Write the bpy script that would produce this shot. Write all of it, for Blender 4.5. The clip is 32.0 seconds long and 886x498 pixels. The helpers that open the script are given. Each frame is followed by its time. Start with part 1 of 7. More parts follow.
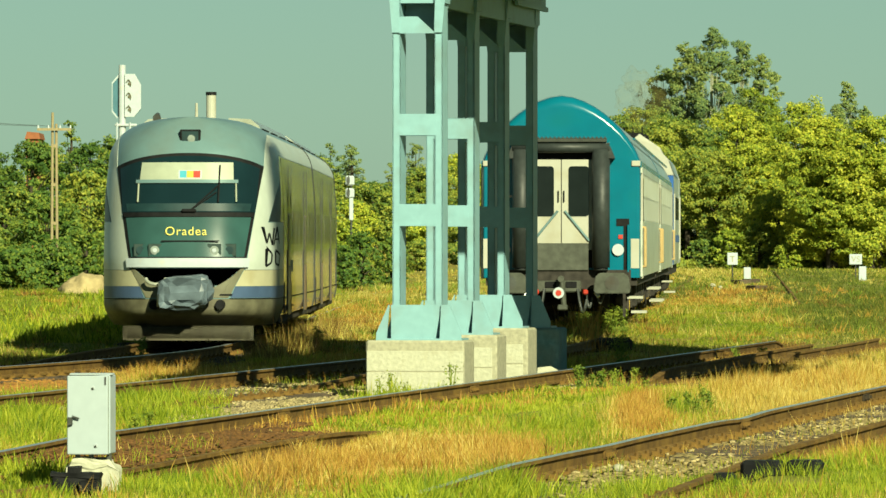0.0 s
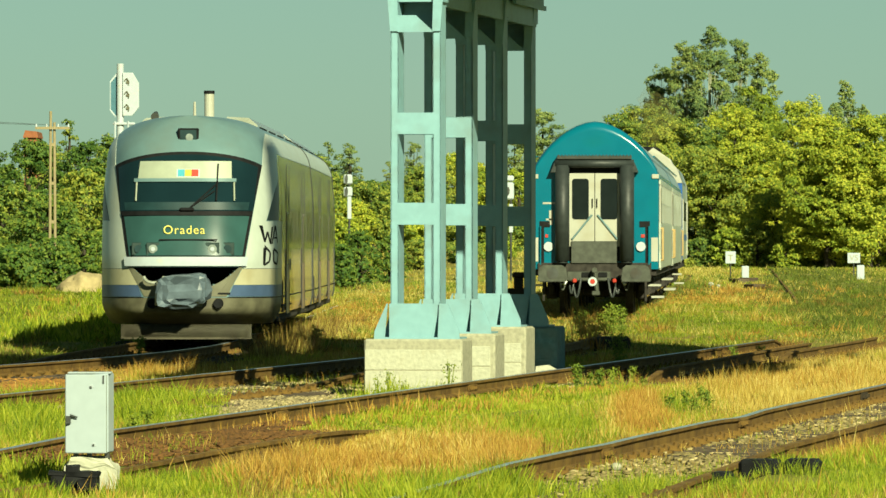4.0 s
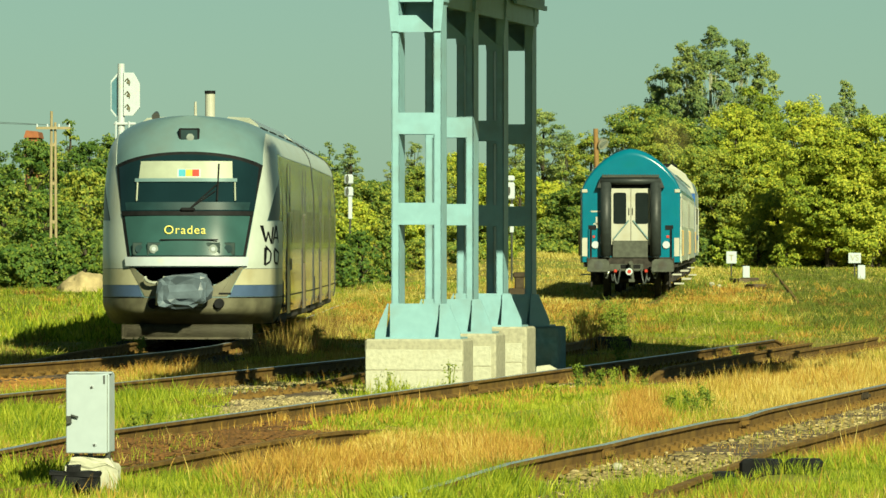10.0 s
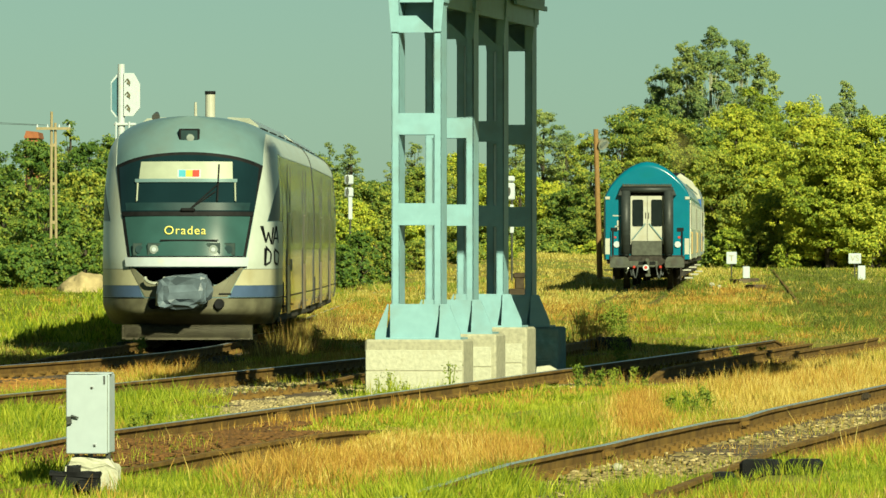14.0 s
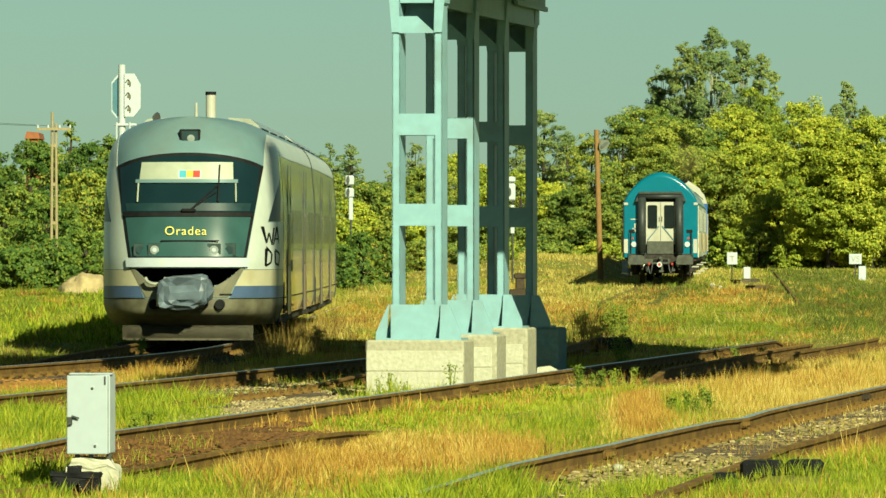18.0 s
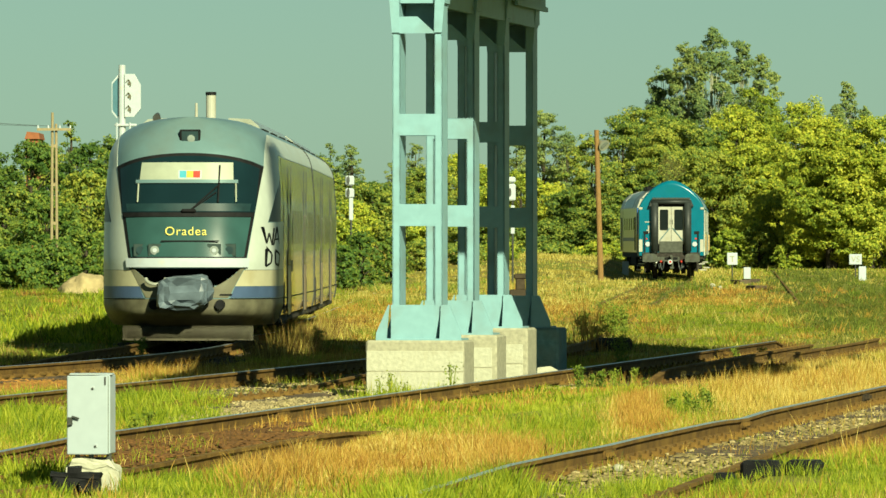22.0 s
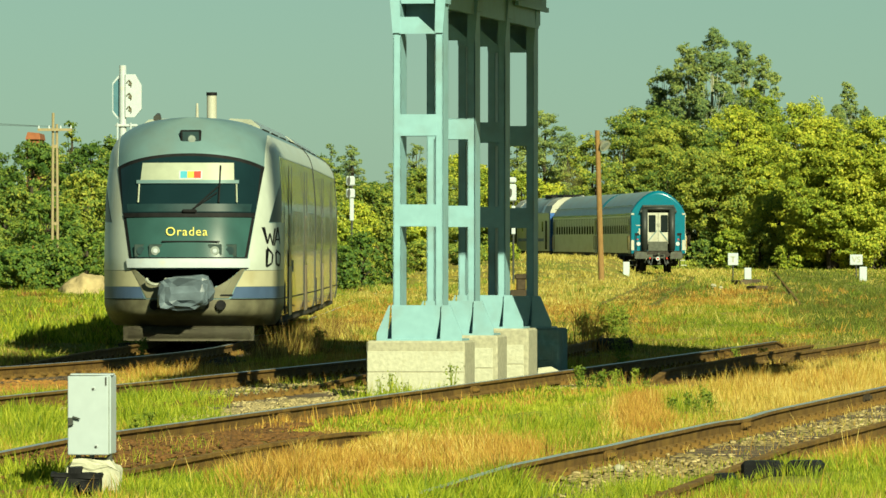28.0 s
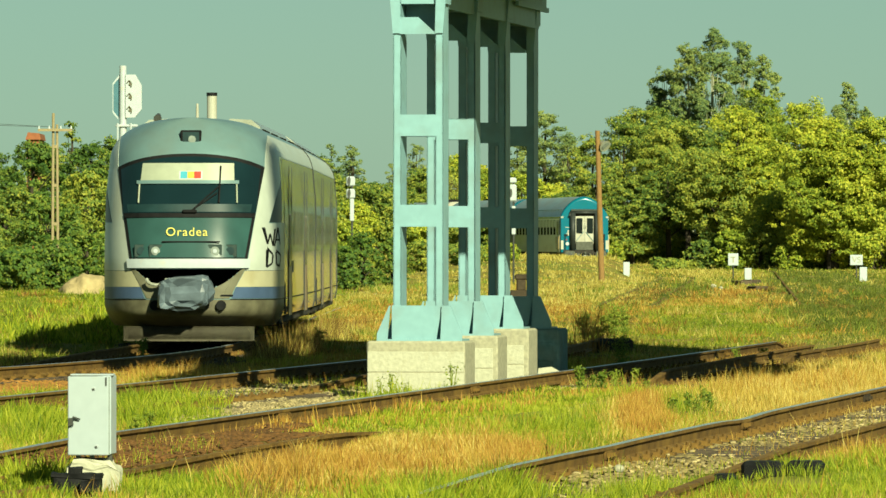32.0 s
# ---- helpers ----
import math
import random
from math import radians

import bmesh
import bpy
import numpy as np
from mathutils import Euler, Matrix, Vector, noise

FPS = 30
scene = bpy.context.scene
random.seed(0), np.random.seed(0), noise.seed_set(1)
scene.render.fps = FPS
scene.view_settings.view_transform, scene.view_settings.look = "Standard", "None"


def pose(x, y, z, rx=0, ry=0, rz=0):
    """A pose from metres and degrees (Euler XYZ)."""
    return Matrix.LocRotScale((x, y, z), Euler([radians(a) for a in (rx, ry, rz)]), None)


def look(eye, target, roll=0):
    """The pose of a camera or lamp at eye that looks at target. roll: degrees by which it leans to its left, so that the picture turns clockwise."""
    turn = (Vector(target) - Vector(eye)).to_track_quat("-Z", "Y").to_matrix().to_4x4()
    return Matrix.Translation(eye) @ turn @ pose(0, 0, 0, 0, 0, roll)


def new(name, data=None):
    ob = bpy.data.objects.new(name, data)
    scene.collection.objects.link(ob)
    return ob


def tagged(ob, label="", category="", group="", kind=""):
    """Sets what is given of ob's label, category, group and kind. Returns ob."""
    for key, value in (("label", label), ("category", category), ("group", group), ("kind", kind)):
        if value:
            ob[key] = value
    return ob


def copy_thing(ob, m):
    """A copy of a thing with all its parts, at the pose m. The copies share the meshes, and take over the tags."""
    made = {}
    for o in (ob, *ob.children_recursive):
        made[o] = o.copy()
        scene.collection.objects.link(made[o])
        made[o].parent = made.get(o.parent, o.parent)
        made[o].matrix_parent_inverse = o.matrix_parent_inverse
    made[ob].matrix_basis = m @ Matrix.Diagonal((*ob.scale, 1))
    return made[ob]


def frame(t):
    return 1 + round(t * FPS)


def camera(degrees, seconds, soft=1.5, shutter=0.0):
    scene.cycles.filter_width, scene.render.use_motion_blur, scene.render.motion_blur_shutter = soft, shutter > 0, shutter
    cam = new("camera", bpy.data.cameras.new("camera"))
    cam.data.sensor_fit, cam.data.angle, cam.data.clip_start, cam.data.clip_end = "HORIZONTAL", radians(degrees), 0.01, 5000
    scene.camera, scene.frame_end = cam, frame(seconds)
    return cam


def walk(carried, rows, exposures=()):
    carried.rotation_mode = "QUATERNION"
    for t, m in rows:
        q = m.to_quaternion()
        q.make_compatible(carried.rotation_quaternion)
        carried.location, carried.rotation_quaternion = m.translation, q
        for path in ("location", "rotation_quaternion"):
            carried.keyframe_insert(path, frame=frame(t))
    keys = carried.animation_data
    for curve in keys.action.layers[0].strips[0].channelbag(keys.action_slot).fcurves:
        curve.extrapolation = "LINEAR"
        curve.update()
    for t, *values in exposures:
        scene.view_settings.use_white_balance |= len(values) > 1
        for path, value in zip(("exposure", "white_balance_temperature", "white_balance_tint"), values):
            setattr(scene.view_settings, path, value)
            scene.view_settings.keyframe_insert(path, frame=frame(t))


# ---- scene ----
import functools

EXPO, KELVIN, TINT = 1.26, 7200, 0
COLOUR_SCALE = 0.55  # every base colour and gloss cut to this share; with raised exposure, shade deepens
SKY_GAIN, HAZE, SKY_POWER = (0.0285, 0.043, 0.0415, 1), (0.22, 0.36, 0.31, 1), 0.52
# camera: long lens on a stand, drifting by a few hundredths of a degree
F = 784 / math.tan(radians(3.75))
cam = camera(7.5, 32.0, soft=1.5)
EYE = Vector((0, 0, 1.80))
RAIL = 0.18


def aim(dx, dy):
    """Camera pose when the picture has slid by (dx, dy)."""
    return look(EYE, EYE + Vector((-dx, F, -11 + dy)))


DRIFT = [(0, 3.3, 2.3), (0.2, 1.0, 0.9), (0.5, -1.3, -0.8), (1.5, -0.9, -0.7), (2.5, -0.2, 0), (6, 0, 0), (9, 0.3, 0), (10, 1.4, 0),
         (13, 1.6, 0.1), (14.5, 1.7, 1.2), (17, 2.5, 1.5), (19, 2.8, 2.1), (23, 3.2, 2.4), (25.5, 4.0, 2.8), (28, 4.3, 3.0), (32, 4.6, 3.5)]
walk(cam, [(t, aim(a, b)) for t, a, b in DRIFT], [(0, EXPO, KELVIN, TINT), (32, EXPO, KELVIN, TINT)])

# daylight: low sun from behind the camera, a little to its right
SUN_AZ, SUN_EL = radians(21), radians(28.4)
to_sun = Vector((math.sin(SUN_AZ) * math.cos(SUN_EL), -math.cos(SUN_AZ) * math.cos(SUN_EL), math.sin(SUN_EL)))
sun = new("sun", bpy.data.lights.new("sun", "SUN"))
sun.data.energy, sun.data.angle, sun.data.color = 5.0, radians(0.5), (0.945, 0.93, 0.68)
sun.rotation_euler = to_sun.to_track_quat("Z", "Y").to_euler()
world = bpy.data.worlds.new("sky")
scene.world = world
world.use_nodes = True
nt = world.node_tree
sky = nt.nodes.new("ShaderNodeTexSky")
sky.sky_type, sky.sun_disc = "NISHITA", False
sky.sun_elevation, sky.sun_rotation = SUN_EL, math.pi - SUN_AZ
sky.air_density, sky.dust_density, sky.ozone_density, sky.altitude = 1.0, 1.0, 1.0, 1500
grey = nt.nodes.new("ShaderNodeHueSaturation")
grey.inputs["Saturation"].default_value = 0.7
gain = nt.nodes.new("ShaderNodeMix")
gain.data_type, gain.blend_type = "RGBA", "MULTIPLY"
gain.inputs["Factor"].default_value = 1.0
gain.inputs[7].default_value = SKY_GAIN
haze = nt.nodes.new("ShaderNodeMix")
haze.data_type = "RGBA"
haze.inputs["Factor"].default_value = 0.12
haze.inputs[7].default_value = HAZE
nt.links.new(sky.outputs[0], grey.inputs["Color"])
nt.links.new(grey.outputs[0], gain.inputs[6])
nt.links.new(gain.outputs[2], haze.inputs[6])
nt.links.new(haze.outputs[2], nt.nodes["Background"].inputs[0])
nt.nodes["Background"].inputs[1].default_value = SKY_POWER


# ---- materials ----
def mat(name, colour, rough=0.6, metal=0.0, spread=0.25, scale=6.0, bump=0.15, stain=None, stain_scale=0.8, stain_at=0.55,
        coat=0.0, per_island=0.0, per_object=0.0, stretch=(1, 1, 1), alpha=1.0, transmission=0.0, ior=1.45):
    m = bpy.data.materials.new(name)
    m.use_nodes = True
    t = m.node_tree
    b = t.nodes["Principled BSDF"]
    geo = t.nodes.new("ShaderNodeTexCoord")
    mp = t.nodes.new("ShaderNodeMapping")
    mp.inputs["Scale"].default_value = stretch
    t.links.new(geo.outputs["Object"], mp.inputs[0])
    fine = t.nodes.new("ShaderNodeTexNoise")
    fine.inputs["Scale"].default_value, fine.inputs["Detail"].default_value = scale, 5
    t.links.new(mp.outputs[0], fine.inputs["Vector"])
    ramp = t.nodes.new("ShaderNodeMapRange")
    ramp.inputs[1].default_value, ramp.inputs[2].default_value = 0.3, 0.7
    ramp.inputs[3].default_value, ramp.inputs[4].default_value = 1 - spread, 1 + spread
    t.links.new(fine.outputs[0], ramp.inputs[0])
    mul = t.nodes.new("ShaderNodeMix")
    mul.data_type, mul.blend_type = "RGBA", "MULTIPLY"
    mul.inputs["Factor"].default_value = 1
    mul.inputs[6].default_value = (*[COLOUR_SCALE * c for c in colour], 1)
    t.links.new(ramp.outputs[0], mul.inputs[7])
    out = mul.outputs[2]
    if stain:
        big = t.nodes.new("ShaderNodeTexNoise")
        big.inputs["Scale"].default_value, big.inputs["Detail"].default_value = stain_scale, 6
        t.links.new(mp.outputs[0], big.inputs["Vector"])
        edge = t.nodes.new("ShaderNodeMapRange")
        edge.inputs[1].default_value, edge.inputs[2].default_value = stain_at - 0.12, stain_at + 0.12
        t.links.new(big.outputs[0], edge.inputs[0])
        mix = t.nodes.new("ShaderNodeMix")
        mix.data_type = "RGBA"
        mix.inputs[7].default_value = (*[COLOUR_SCALE * c for c in stain], 1)
        t.links.new(edge.outputs[0], mix.inputs["Factor"])
        t.links.new(out, mix.inputs[6])
        out = mix.outputs[2]
    if per_island or per_object:
        src = t.nodes.new("ShaderNodeNewGeometry" if per_island else "ShaderNodeObjectInfo")
        amount = per_island or per_object
        hs = t.nodes.new("ShaderNodeMapRange")
        hs.inputs[3].default_value, hs.inputs[4].default_value = 1 - amount, 1 + amount
        t.links.new(src.outputs["Random Per Island" if per_island else "Random"], hs.inputs[0])
        mul2 = t.nodes.new("ShaderNodeMix")
        mul2.data_type, mul2.blend_type = "RGBA", "MULTIPLY"
        mul2.inputs["Factor"].default_value = 1
        t.links.new(out, mul2.inputs[6])
        t.links.new(hs.outputs[0], mul2.inputs[7])
        out = mul2.outputs[2]
    t.links.new(out, b.inputs["Base Color"])
    b.inputs["Roughness"].default_value, b.inputs["Metallic"].default_value = rough, metal
    b.inputs["Coat Weight"].default_value, b.inputs["Alpha"].default_value = coat * COLOUR_SCALE, alpha
    b.inputs["Specular IOR Level"].default_value = 0.5 * COLOUR_SCALE
    b.inputs["Transmission Weight"].default_value, b.inputs["IOR"].default_value = transmission, ior
    if bump:
        bp = t.nodes.new("ShaderNodeBump")
        bp.inputs["Strength"].default_value, bp.inputs["Distance"].default_value = bump, 0.02
        t.links.new(fine.outputs[0], bp.inputs["Height"])
        t.links.new(bp.outputs[0], b.inputs["Normal"])
    return m


def leaf_mat(name, colours, back=0.35, patch=0.25, jitter=0.55):
    """Foliage: colour by patch and by leaf, some light passing through."""
    m = bpy.data.materials.new(name)
    m.use_nodes = True
    t = m.node_tree
    b = t.nodes["Principled BSDF"]
    g = t.nodes.new("ShaderNodeNewGeometry")
    n = t.nodes.new("ShaderNodeTexNoise")
    n.inputs["Scale"].default_value, n.inputs["Detail"].default_value = patch, 3
    t.links.new(g.outputs["Position"], n.inputs["Vector"])
    add = t.nodes.new("ShaderNodeMath")
    add.operation = "MULTIPLY_ADD"
    add.inputs[1].default_value, add.inputs[2].default_value = jitter, -0.5 * jitter
    t.links.new(g.outputs["Random Per Island"], add.inputs[0])
    s = t.nodes.new("ShaderNodeMath")
    t.links.new(n.outputs[0], s.inputs[0])
    t.links.new(add.outputs[0], s.inputs[1])
    r = t.nodes.new("ShaderNodeValToRGB")
    e = r.color_ramp.elements
    colours = [[COLOUR_SCALE * c for c in colour] for colour in colours]
    e[0].position, e[0].color = 0.25, (*colours[0], 1)
    e[1].position, e[1].color = 0.75, (*colours[-1], 1)
    for i, c in enumerate(colours[1:-1]):
        e.new(0.25 + 0.5 * (i + 1) / (len(colours) - 1)).color = (*c, 1)
    t.links.new(s.outputs[0], r.inputs[0])
    t.links.new(r.outputs[0], b.inputs["Base Color"])
    b.inputs["Roughness"].default_value = 0.65
    b.inputs["Specular IOR Level"].default_value = 0.25
    tr = t.nodes.new("ShaderNodeBsdfTranslucent")
    t.links.new(r.outputs[0], tr.inputs[0])
    mix = t.nodes.new("ShaderNodeMixShader")
    mix.inputs[0].default_value = back
    t.links.new(b.outputs[0], mix.inputs[1])
    t.links.new(tr.outputs[0], mix.inputs[2])
    t.links.new(mix.outputs[0], t.nodes["Material Output"].inputs[0])
    return m


def glow(name, colour, power):
    m = bpy.data.materials.new(name)
    m.use_nodes = True
    b = m.node_tree.nodes["Principled BSDF"]
    b.inputs["Base Color"].default_value = (*colour, 1)
    b.inputs["Emission Color"].default_value = (*colour, 1)
    b.inputs["Emission Strength"].default_value = power
    return m


STEEL_GREEN = mat("pale_green_steel_paint", (0.28, 0.515, 0.58), 0.45, spread=0.06, scale=9, bump=0.05, stain=(0.24, 0.38, 0.40), stain_scale=2.2, stain_at=0.62)
# dark teal: the shade on the last footing, put into its colour
SHADE_CONCRETE = mat("shade_teal_concrete", (0.17, 0.33, 0.36), 0.9, spread=0.2, scale=14, bump=0.4, stain=(0.22, 0.30, 0.28), stain_scale=2.3, stain_at=0.6)
CONCRETE = mat("whitewashed_concrete", (0.555, 0.56, 0.43), 0.9, spread=0.10, scale=22, bump=0.5, stain=(0.46, 0.44, 0.30), stain_scale=5.0, stain_at=0.69)
CONCRETE_RAW = mat("raw_concrete", (0.44, 0.43, 0.31), 0.95, spread=0.18, scale=18, bump=0.4)
RUST = mat("rusty_rail_side", (0.165, 0.092, 0.022), 0.85, 0.1, spread=0.35, scale=14, bump=0.4, stain=(0.27, 0.16, 0.036), stain_scale=3)
# blue-white base puts the sky's sheen into the worn rail head
RAILTOP = mat("worn_sky_toned_rail_top", (0.80, 0.92, 1.0), 0.38, 0.9, spread=0.12, scale=30, bump=0.05)
SLEEPER = mat("old_timber_sleeper", (0.10, 0.075, 0.05), 0.95, spread=0.4, scale=12, bump=0.5, stretch=(1, 4, 4), per_object=0.3)
STONE = mat("ballast_stone", (0.46, 0.37, 0.185), 0.95, spread=0.2, scale=20, bump=0.3, per_island=0.4)
GROUND = mat("dry_earth_and_turf", (0.30, 0.225, 0.045), 1.0, spread=0.35, scale=3.0, bump=0.5, stain=(0.20, 0.235, 0.025), stain_scale=0.3, stain_at=0.5)
WHITEPAINT = mat("white_paint", (0.52, 0.60, 0.64), 0.45, spread=0.05, scale=8, bump=0.05, stain=(0.62, 0.60, 0.50), stain_scale=5, stain_at=0.70)
BLACK = mat("black_paint", (0.015, 0.016, 0.017), 0.55, spread=0.3, scale=8, bump=0.1)
UNDER = mat("grimy_underframe", (0.040, 0.036, 0.030), 0.85, spread=0.5, scale=7, bump=0.5)
RUBBER = mat("black_rubber", (0.033, 0.042, 0.041), 0.5, spread=0.2, scale=10, bump=0.2)
GREY_STEEL = mat("grey_steel_plate", (0.085, 0.095, 0.088), 0.45, 0.3, spread=0.2, scale=8, bump=0.1, stain=(0.08, 0.075, 0.06), stain_scale=3)
HOOD_STEEL = mat("polished_hood_steel", (0.11, 0.12, 0.105), 0.3, 0.5, spread=0.2, scale=8, bump=0.1)
BUFFER_GREY = mat("dull_buffer_steel", (0.085, 0.095, 0.075), 0.5, 0.2, spread=0.25, scale=8, bump=0.1)
TEAL = mat("teal_paint", (0.001, 0.165, 0.245), 0.22, spread=0.07, scale=3, bump=0.02, coat=0.3, stain=(0.002, 0.155, 0.185), stain_scale=1.5, stain_at=0.65)
ROOF_GREY = mat("dusty_teal_roof", (0.27, 0.39, 0.39), 0.33, spread=0.15, scale=4, bump=0.05, stain=(0.28, 0.30, 0.25), stain_scale=1.2, stretch=(1, 0.3, 1))
SIDE_GREY = mat("dirty_grey_side", (0.66, 0.73, 0.60), 0.34, spread=0.12, scale=2, bump=0.03, coat=0.4, stain=(0.42, 0.45, 0.34), stain_scale=0.9, stretch=(1, 0.6, 2))
SIDE_PALE = mat("pale_grey_side", (0.40, 0.44, 0.37), 0.3, spread=0.08, scale=3, bump=0.02, coat=0.3, stain=(0.30, 0.32, 0.24), stain_scale=1.5)
BLIND = mat("sun_blind_cloth", (0.40, 0.45, 0.34), 0.6, spread=0.08, scale=6, bump=0.05)
CREAM = mat("cream_white_paint", (0.50, 0.51, 0.43), 0.4, spread=0.06, scale=4, bump=0.03, stain=(0.40, 0.38, 0.28), stain_scale=2, stain_at=0.62)
DARKGLASS = mat("dark_glass", (0.012, 0.018, 0.018), 0.08, spread=0.2, scale=2, bump=0.0)
# matt near-black puts the shade of interiors and hollows into colour
OPENING = mat("shade_black_opening", (0.010, 0.014, 0.012), 0.95, spread=0.3, scale=3, bump=0.0)
for dull, gloss in ((OPENING, 0.06), (BLACK, 0.06), (DARKGLASS, 0.16)):
    dull.node_tree.nodes["Principled BSDF"].inputs["Specular IOR Level"].default_value = gloss
RED = mat("red_paint", (0.55, 0.05, 0.03), 0.5, spread=0.1, bump=0.05)
YELLOW = mat("yellow_paint", (0.75, 0.50, 0.08), 0.5, spread=0.1, bump=0.05)
BLUE = mat("blue_paint", (0.03, 0.13, 0.42), 0.4, spread=0.08, scale=4, bump=0.03)
TAN = mat("sun_bleached_board", (0.50, 0.36, 0.16), 0.7, spread=0.2, bump=0.1)
WOOD = mat("weathered_pole_wood", (0.30, 0.175, 0.065), 0.9, spread=0.3, scale=10, bump=0.4, stretch=(6, 6, 0.6))
PALE_WOOD = mat("pale_pole_wood", (0.36, 0.30, 0.17), 0.9, spread=0.25, scale=10, bump=0.4, stretch=(6, 6, 0.6))
BARK = mat("bark", (0.06, 0.05, 0.035), 0.95, spread=0.4, scale=6, bump=0.8, stretch=(3, 3, 0.7))
SILVER = mat("silver_grey_paint", (0.185, 0.315, 0.33), 0.32, 0.2, spread=0.06, scale=4, bump=0.02, coat=0.2, stain=(0.185, 0.27, 0.265), stain_scale=1.3, stain_at=0.62)
DUSTY = mat("dusty_lower_skirt", (0.145, 0.14, 0.088), 0.5, 0.1, spread=0.3, scale=5, bump=0.1, stain=(0.085, 0.075, 0.05), stain_scale=1.5)
CABWHITE = mat("cab_white_paint", (0.55, 0.62, 0.55), 0.35, spread=0.05, scale=5, bump=0.02, coat=0.2, stain=(0.49, 0.50, 0.38), stain_scale=1.3, stain_at=0.60)
CABCREAM = mat("dusty_cream_paint", (0.52, 0.50, 0.33), 0.4, spread=0.06, scale=5, bump=0.02, coat=0.2, stain=(0.42, 0.38, 0.22), stain_scale=1.8, stain_at=0.60)
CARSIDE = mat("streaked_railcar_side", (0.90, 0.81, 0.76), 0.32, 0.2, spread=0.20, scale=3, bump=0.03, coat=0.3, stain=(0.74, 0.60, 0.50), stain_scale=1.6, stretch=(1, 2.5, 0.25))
CAB_GLASS = mat("tinted_windscreen", (0.008, 0.026, 0.032), 0.07, spread=0.2, scale=1, bump=0.0)
LOW_GLASS = mat("lamp_panel_glass", (0.036, 0.10, 0.096), 0.3, spread=0.15, scale=2, bump=0.0)
LOW_GLASS.node_tree.nodes["Principled BSDF"].inputs["Specular IOR Level"].default_value = 0.12
# pale streaked base stands in for reflections in dark glass
BAND_GLASS = mat("reflection_toned_glazing", (0.46, 0.45, 0.42), 0.16, spread=0.4, scale=3, bump=0.02, coat=0.3, stain=(0.05, 0.065, 0.035), stain_scale=1.4, stretch=(1, 2.5, 0.35))
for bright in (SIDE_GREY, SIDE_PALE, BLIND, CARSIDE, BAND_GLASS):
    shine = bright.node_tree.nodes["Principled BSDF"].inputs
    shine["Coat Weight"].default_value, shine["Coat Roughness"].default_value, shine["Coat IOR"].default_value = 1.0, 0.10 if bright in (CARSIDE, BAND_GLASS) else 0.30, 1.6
CAB_SIDE_GLASS = mat("dark_cab_side_glass", (0.012, 0.022, 0.020), 0.4, spread=0.2, scale=2, bump=0.0)
CYAN = mat("cyan_sticker", (0.06, 0.42, 0.55), 0.5, spread=0.05, bump=0.0)
CASE_PAINT = mat("cabinet_paint", (0.455, 0.545, 0.585), 0.5, spread=0.05, scale=8, bump=0.05, stain=(0.40, 0.44, 0.34), stain_scale=4, stain_at=0.68)
TARP = mat("grey_blue_plastic_sheet", (0.125, 0.168, 0.20), 0.28, spread=0.3, scale=5, bump=0.3, coat=0.3)
STRIPE_BLUE = mat("dull_blue_stripe", (0.07, 0.12, 0.22), 0.45, spread=0.12, scale=4, bump=0.02)
AMBER = glow("amber_display", (0.33, 0.29, 0.04), 0.28)
DASH = mat("desk_top_behind_glass", (0.014, 0.044, 0.048), 0.4, spread=0.3, scale=3, bump=0.0)
LAMP_BOX = mat("dark_lamp_box", (0.03, 0.06, 0.055), 0.5, spread=0.3, scale=8, bump=0.0)
LINING = mat("dull_grey_lining", (0.20, 0.20, 0.135), 0.5, spread=0.2, scale=6, bump=0.08, stain=(0.13, 0.125, 0.08), stain_scale=3)
# dusty colour lowered to carry the shadow on the plough
PLOUGH = mat("dusty_shade_dark_plough", (0.12, 0.115, 0.075), 0.7, spread=0.3, scale=7, bump=0.2, stain=(0.10, 0.09, 0.06), stain_scale=1.6, stain_at=0.5)
# window base lightened to make up for weak sun on the side
SIDE_GLASS = mat("lightened_side_window", (0.11, 0.115, 0.085), 0.12, spread=0.4, scale=3, bump=0.01, stretch=(1, 2.5, 0.4))
DOORSIDE = mat("rusty_streaked_door", (0.70, 0.55, 0.46), 0.4, 0.1, spread=0.3, scale=4, bump=0.03, coat=0.2, stain=(0.20, 0.10, 0.045), stain_scale=2.0, stain_at=0.5, stretch=(1, 3, 0.3))
LAMP_LENS = mat("lamp_lens", (0.34, 0.40, 0.37), 0.2, 0.2, spread=0.2, scale=12, bump=0.1)
BRICK = mat("far_red_roof", (0.35, 0.13, 0.06), 0.9, spread=0.2, scale=3, bump=0.2)
SAND = mat("pale_sand_heap", (0.48, 0.385, 0.20), 0.95, spread=0.22, scale=5, bump=0.7)
GRASS = leaf_mat("fresh_grass", [(0.125, 0.205, 0.010), (0.32, 0.43, 0.02), (0.60, 0.625, 0.055)], 0.38, 0.6)
DRY = leaf_mat("dry_grass", [(0.40, 0.25, 0.037), (0.69, 0.485, 0.082), (0.92, 0.74, 0.24)], 0.3, 0.8)
STRAW = leaf_mat("pale_meadow_straw", [(0.35, 0.27, 0.045), (0.58, 0.48, 0.095), (0.80, 0.70, 0.22)], 0.3, 0.8)
FARGRASS = leaf_mat("green_meadow", [(0.10, 0.17, 0.012), (0.26, 0.345, 0.022), (0.50, 0.50, 0.05)], 0.35, 0.45, 0.4)
WEED = leaf_mat("weed_leaves", [(0.11, 0.19, 0.02), (0.23, 0.325, 0.035), (0.38, 0.45, 0.06)], 0.35, 2.0)
WITHERED = leaf_mat("withered_stalks", [(0.34, 0.15, 0.025), (0.56, 0.31, 0.05), (0.70, 0.47, 0.10)], 0.25, 1.2)
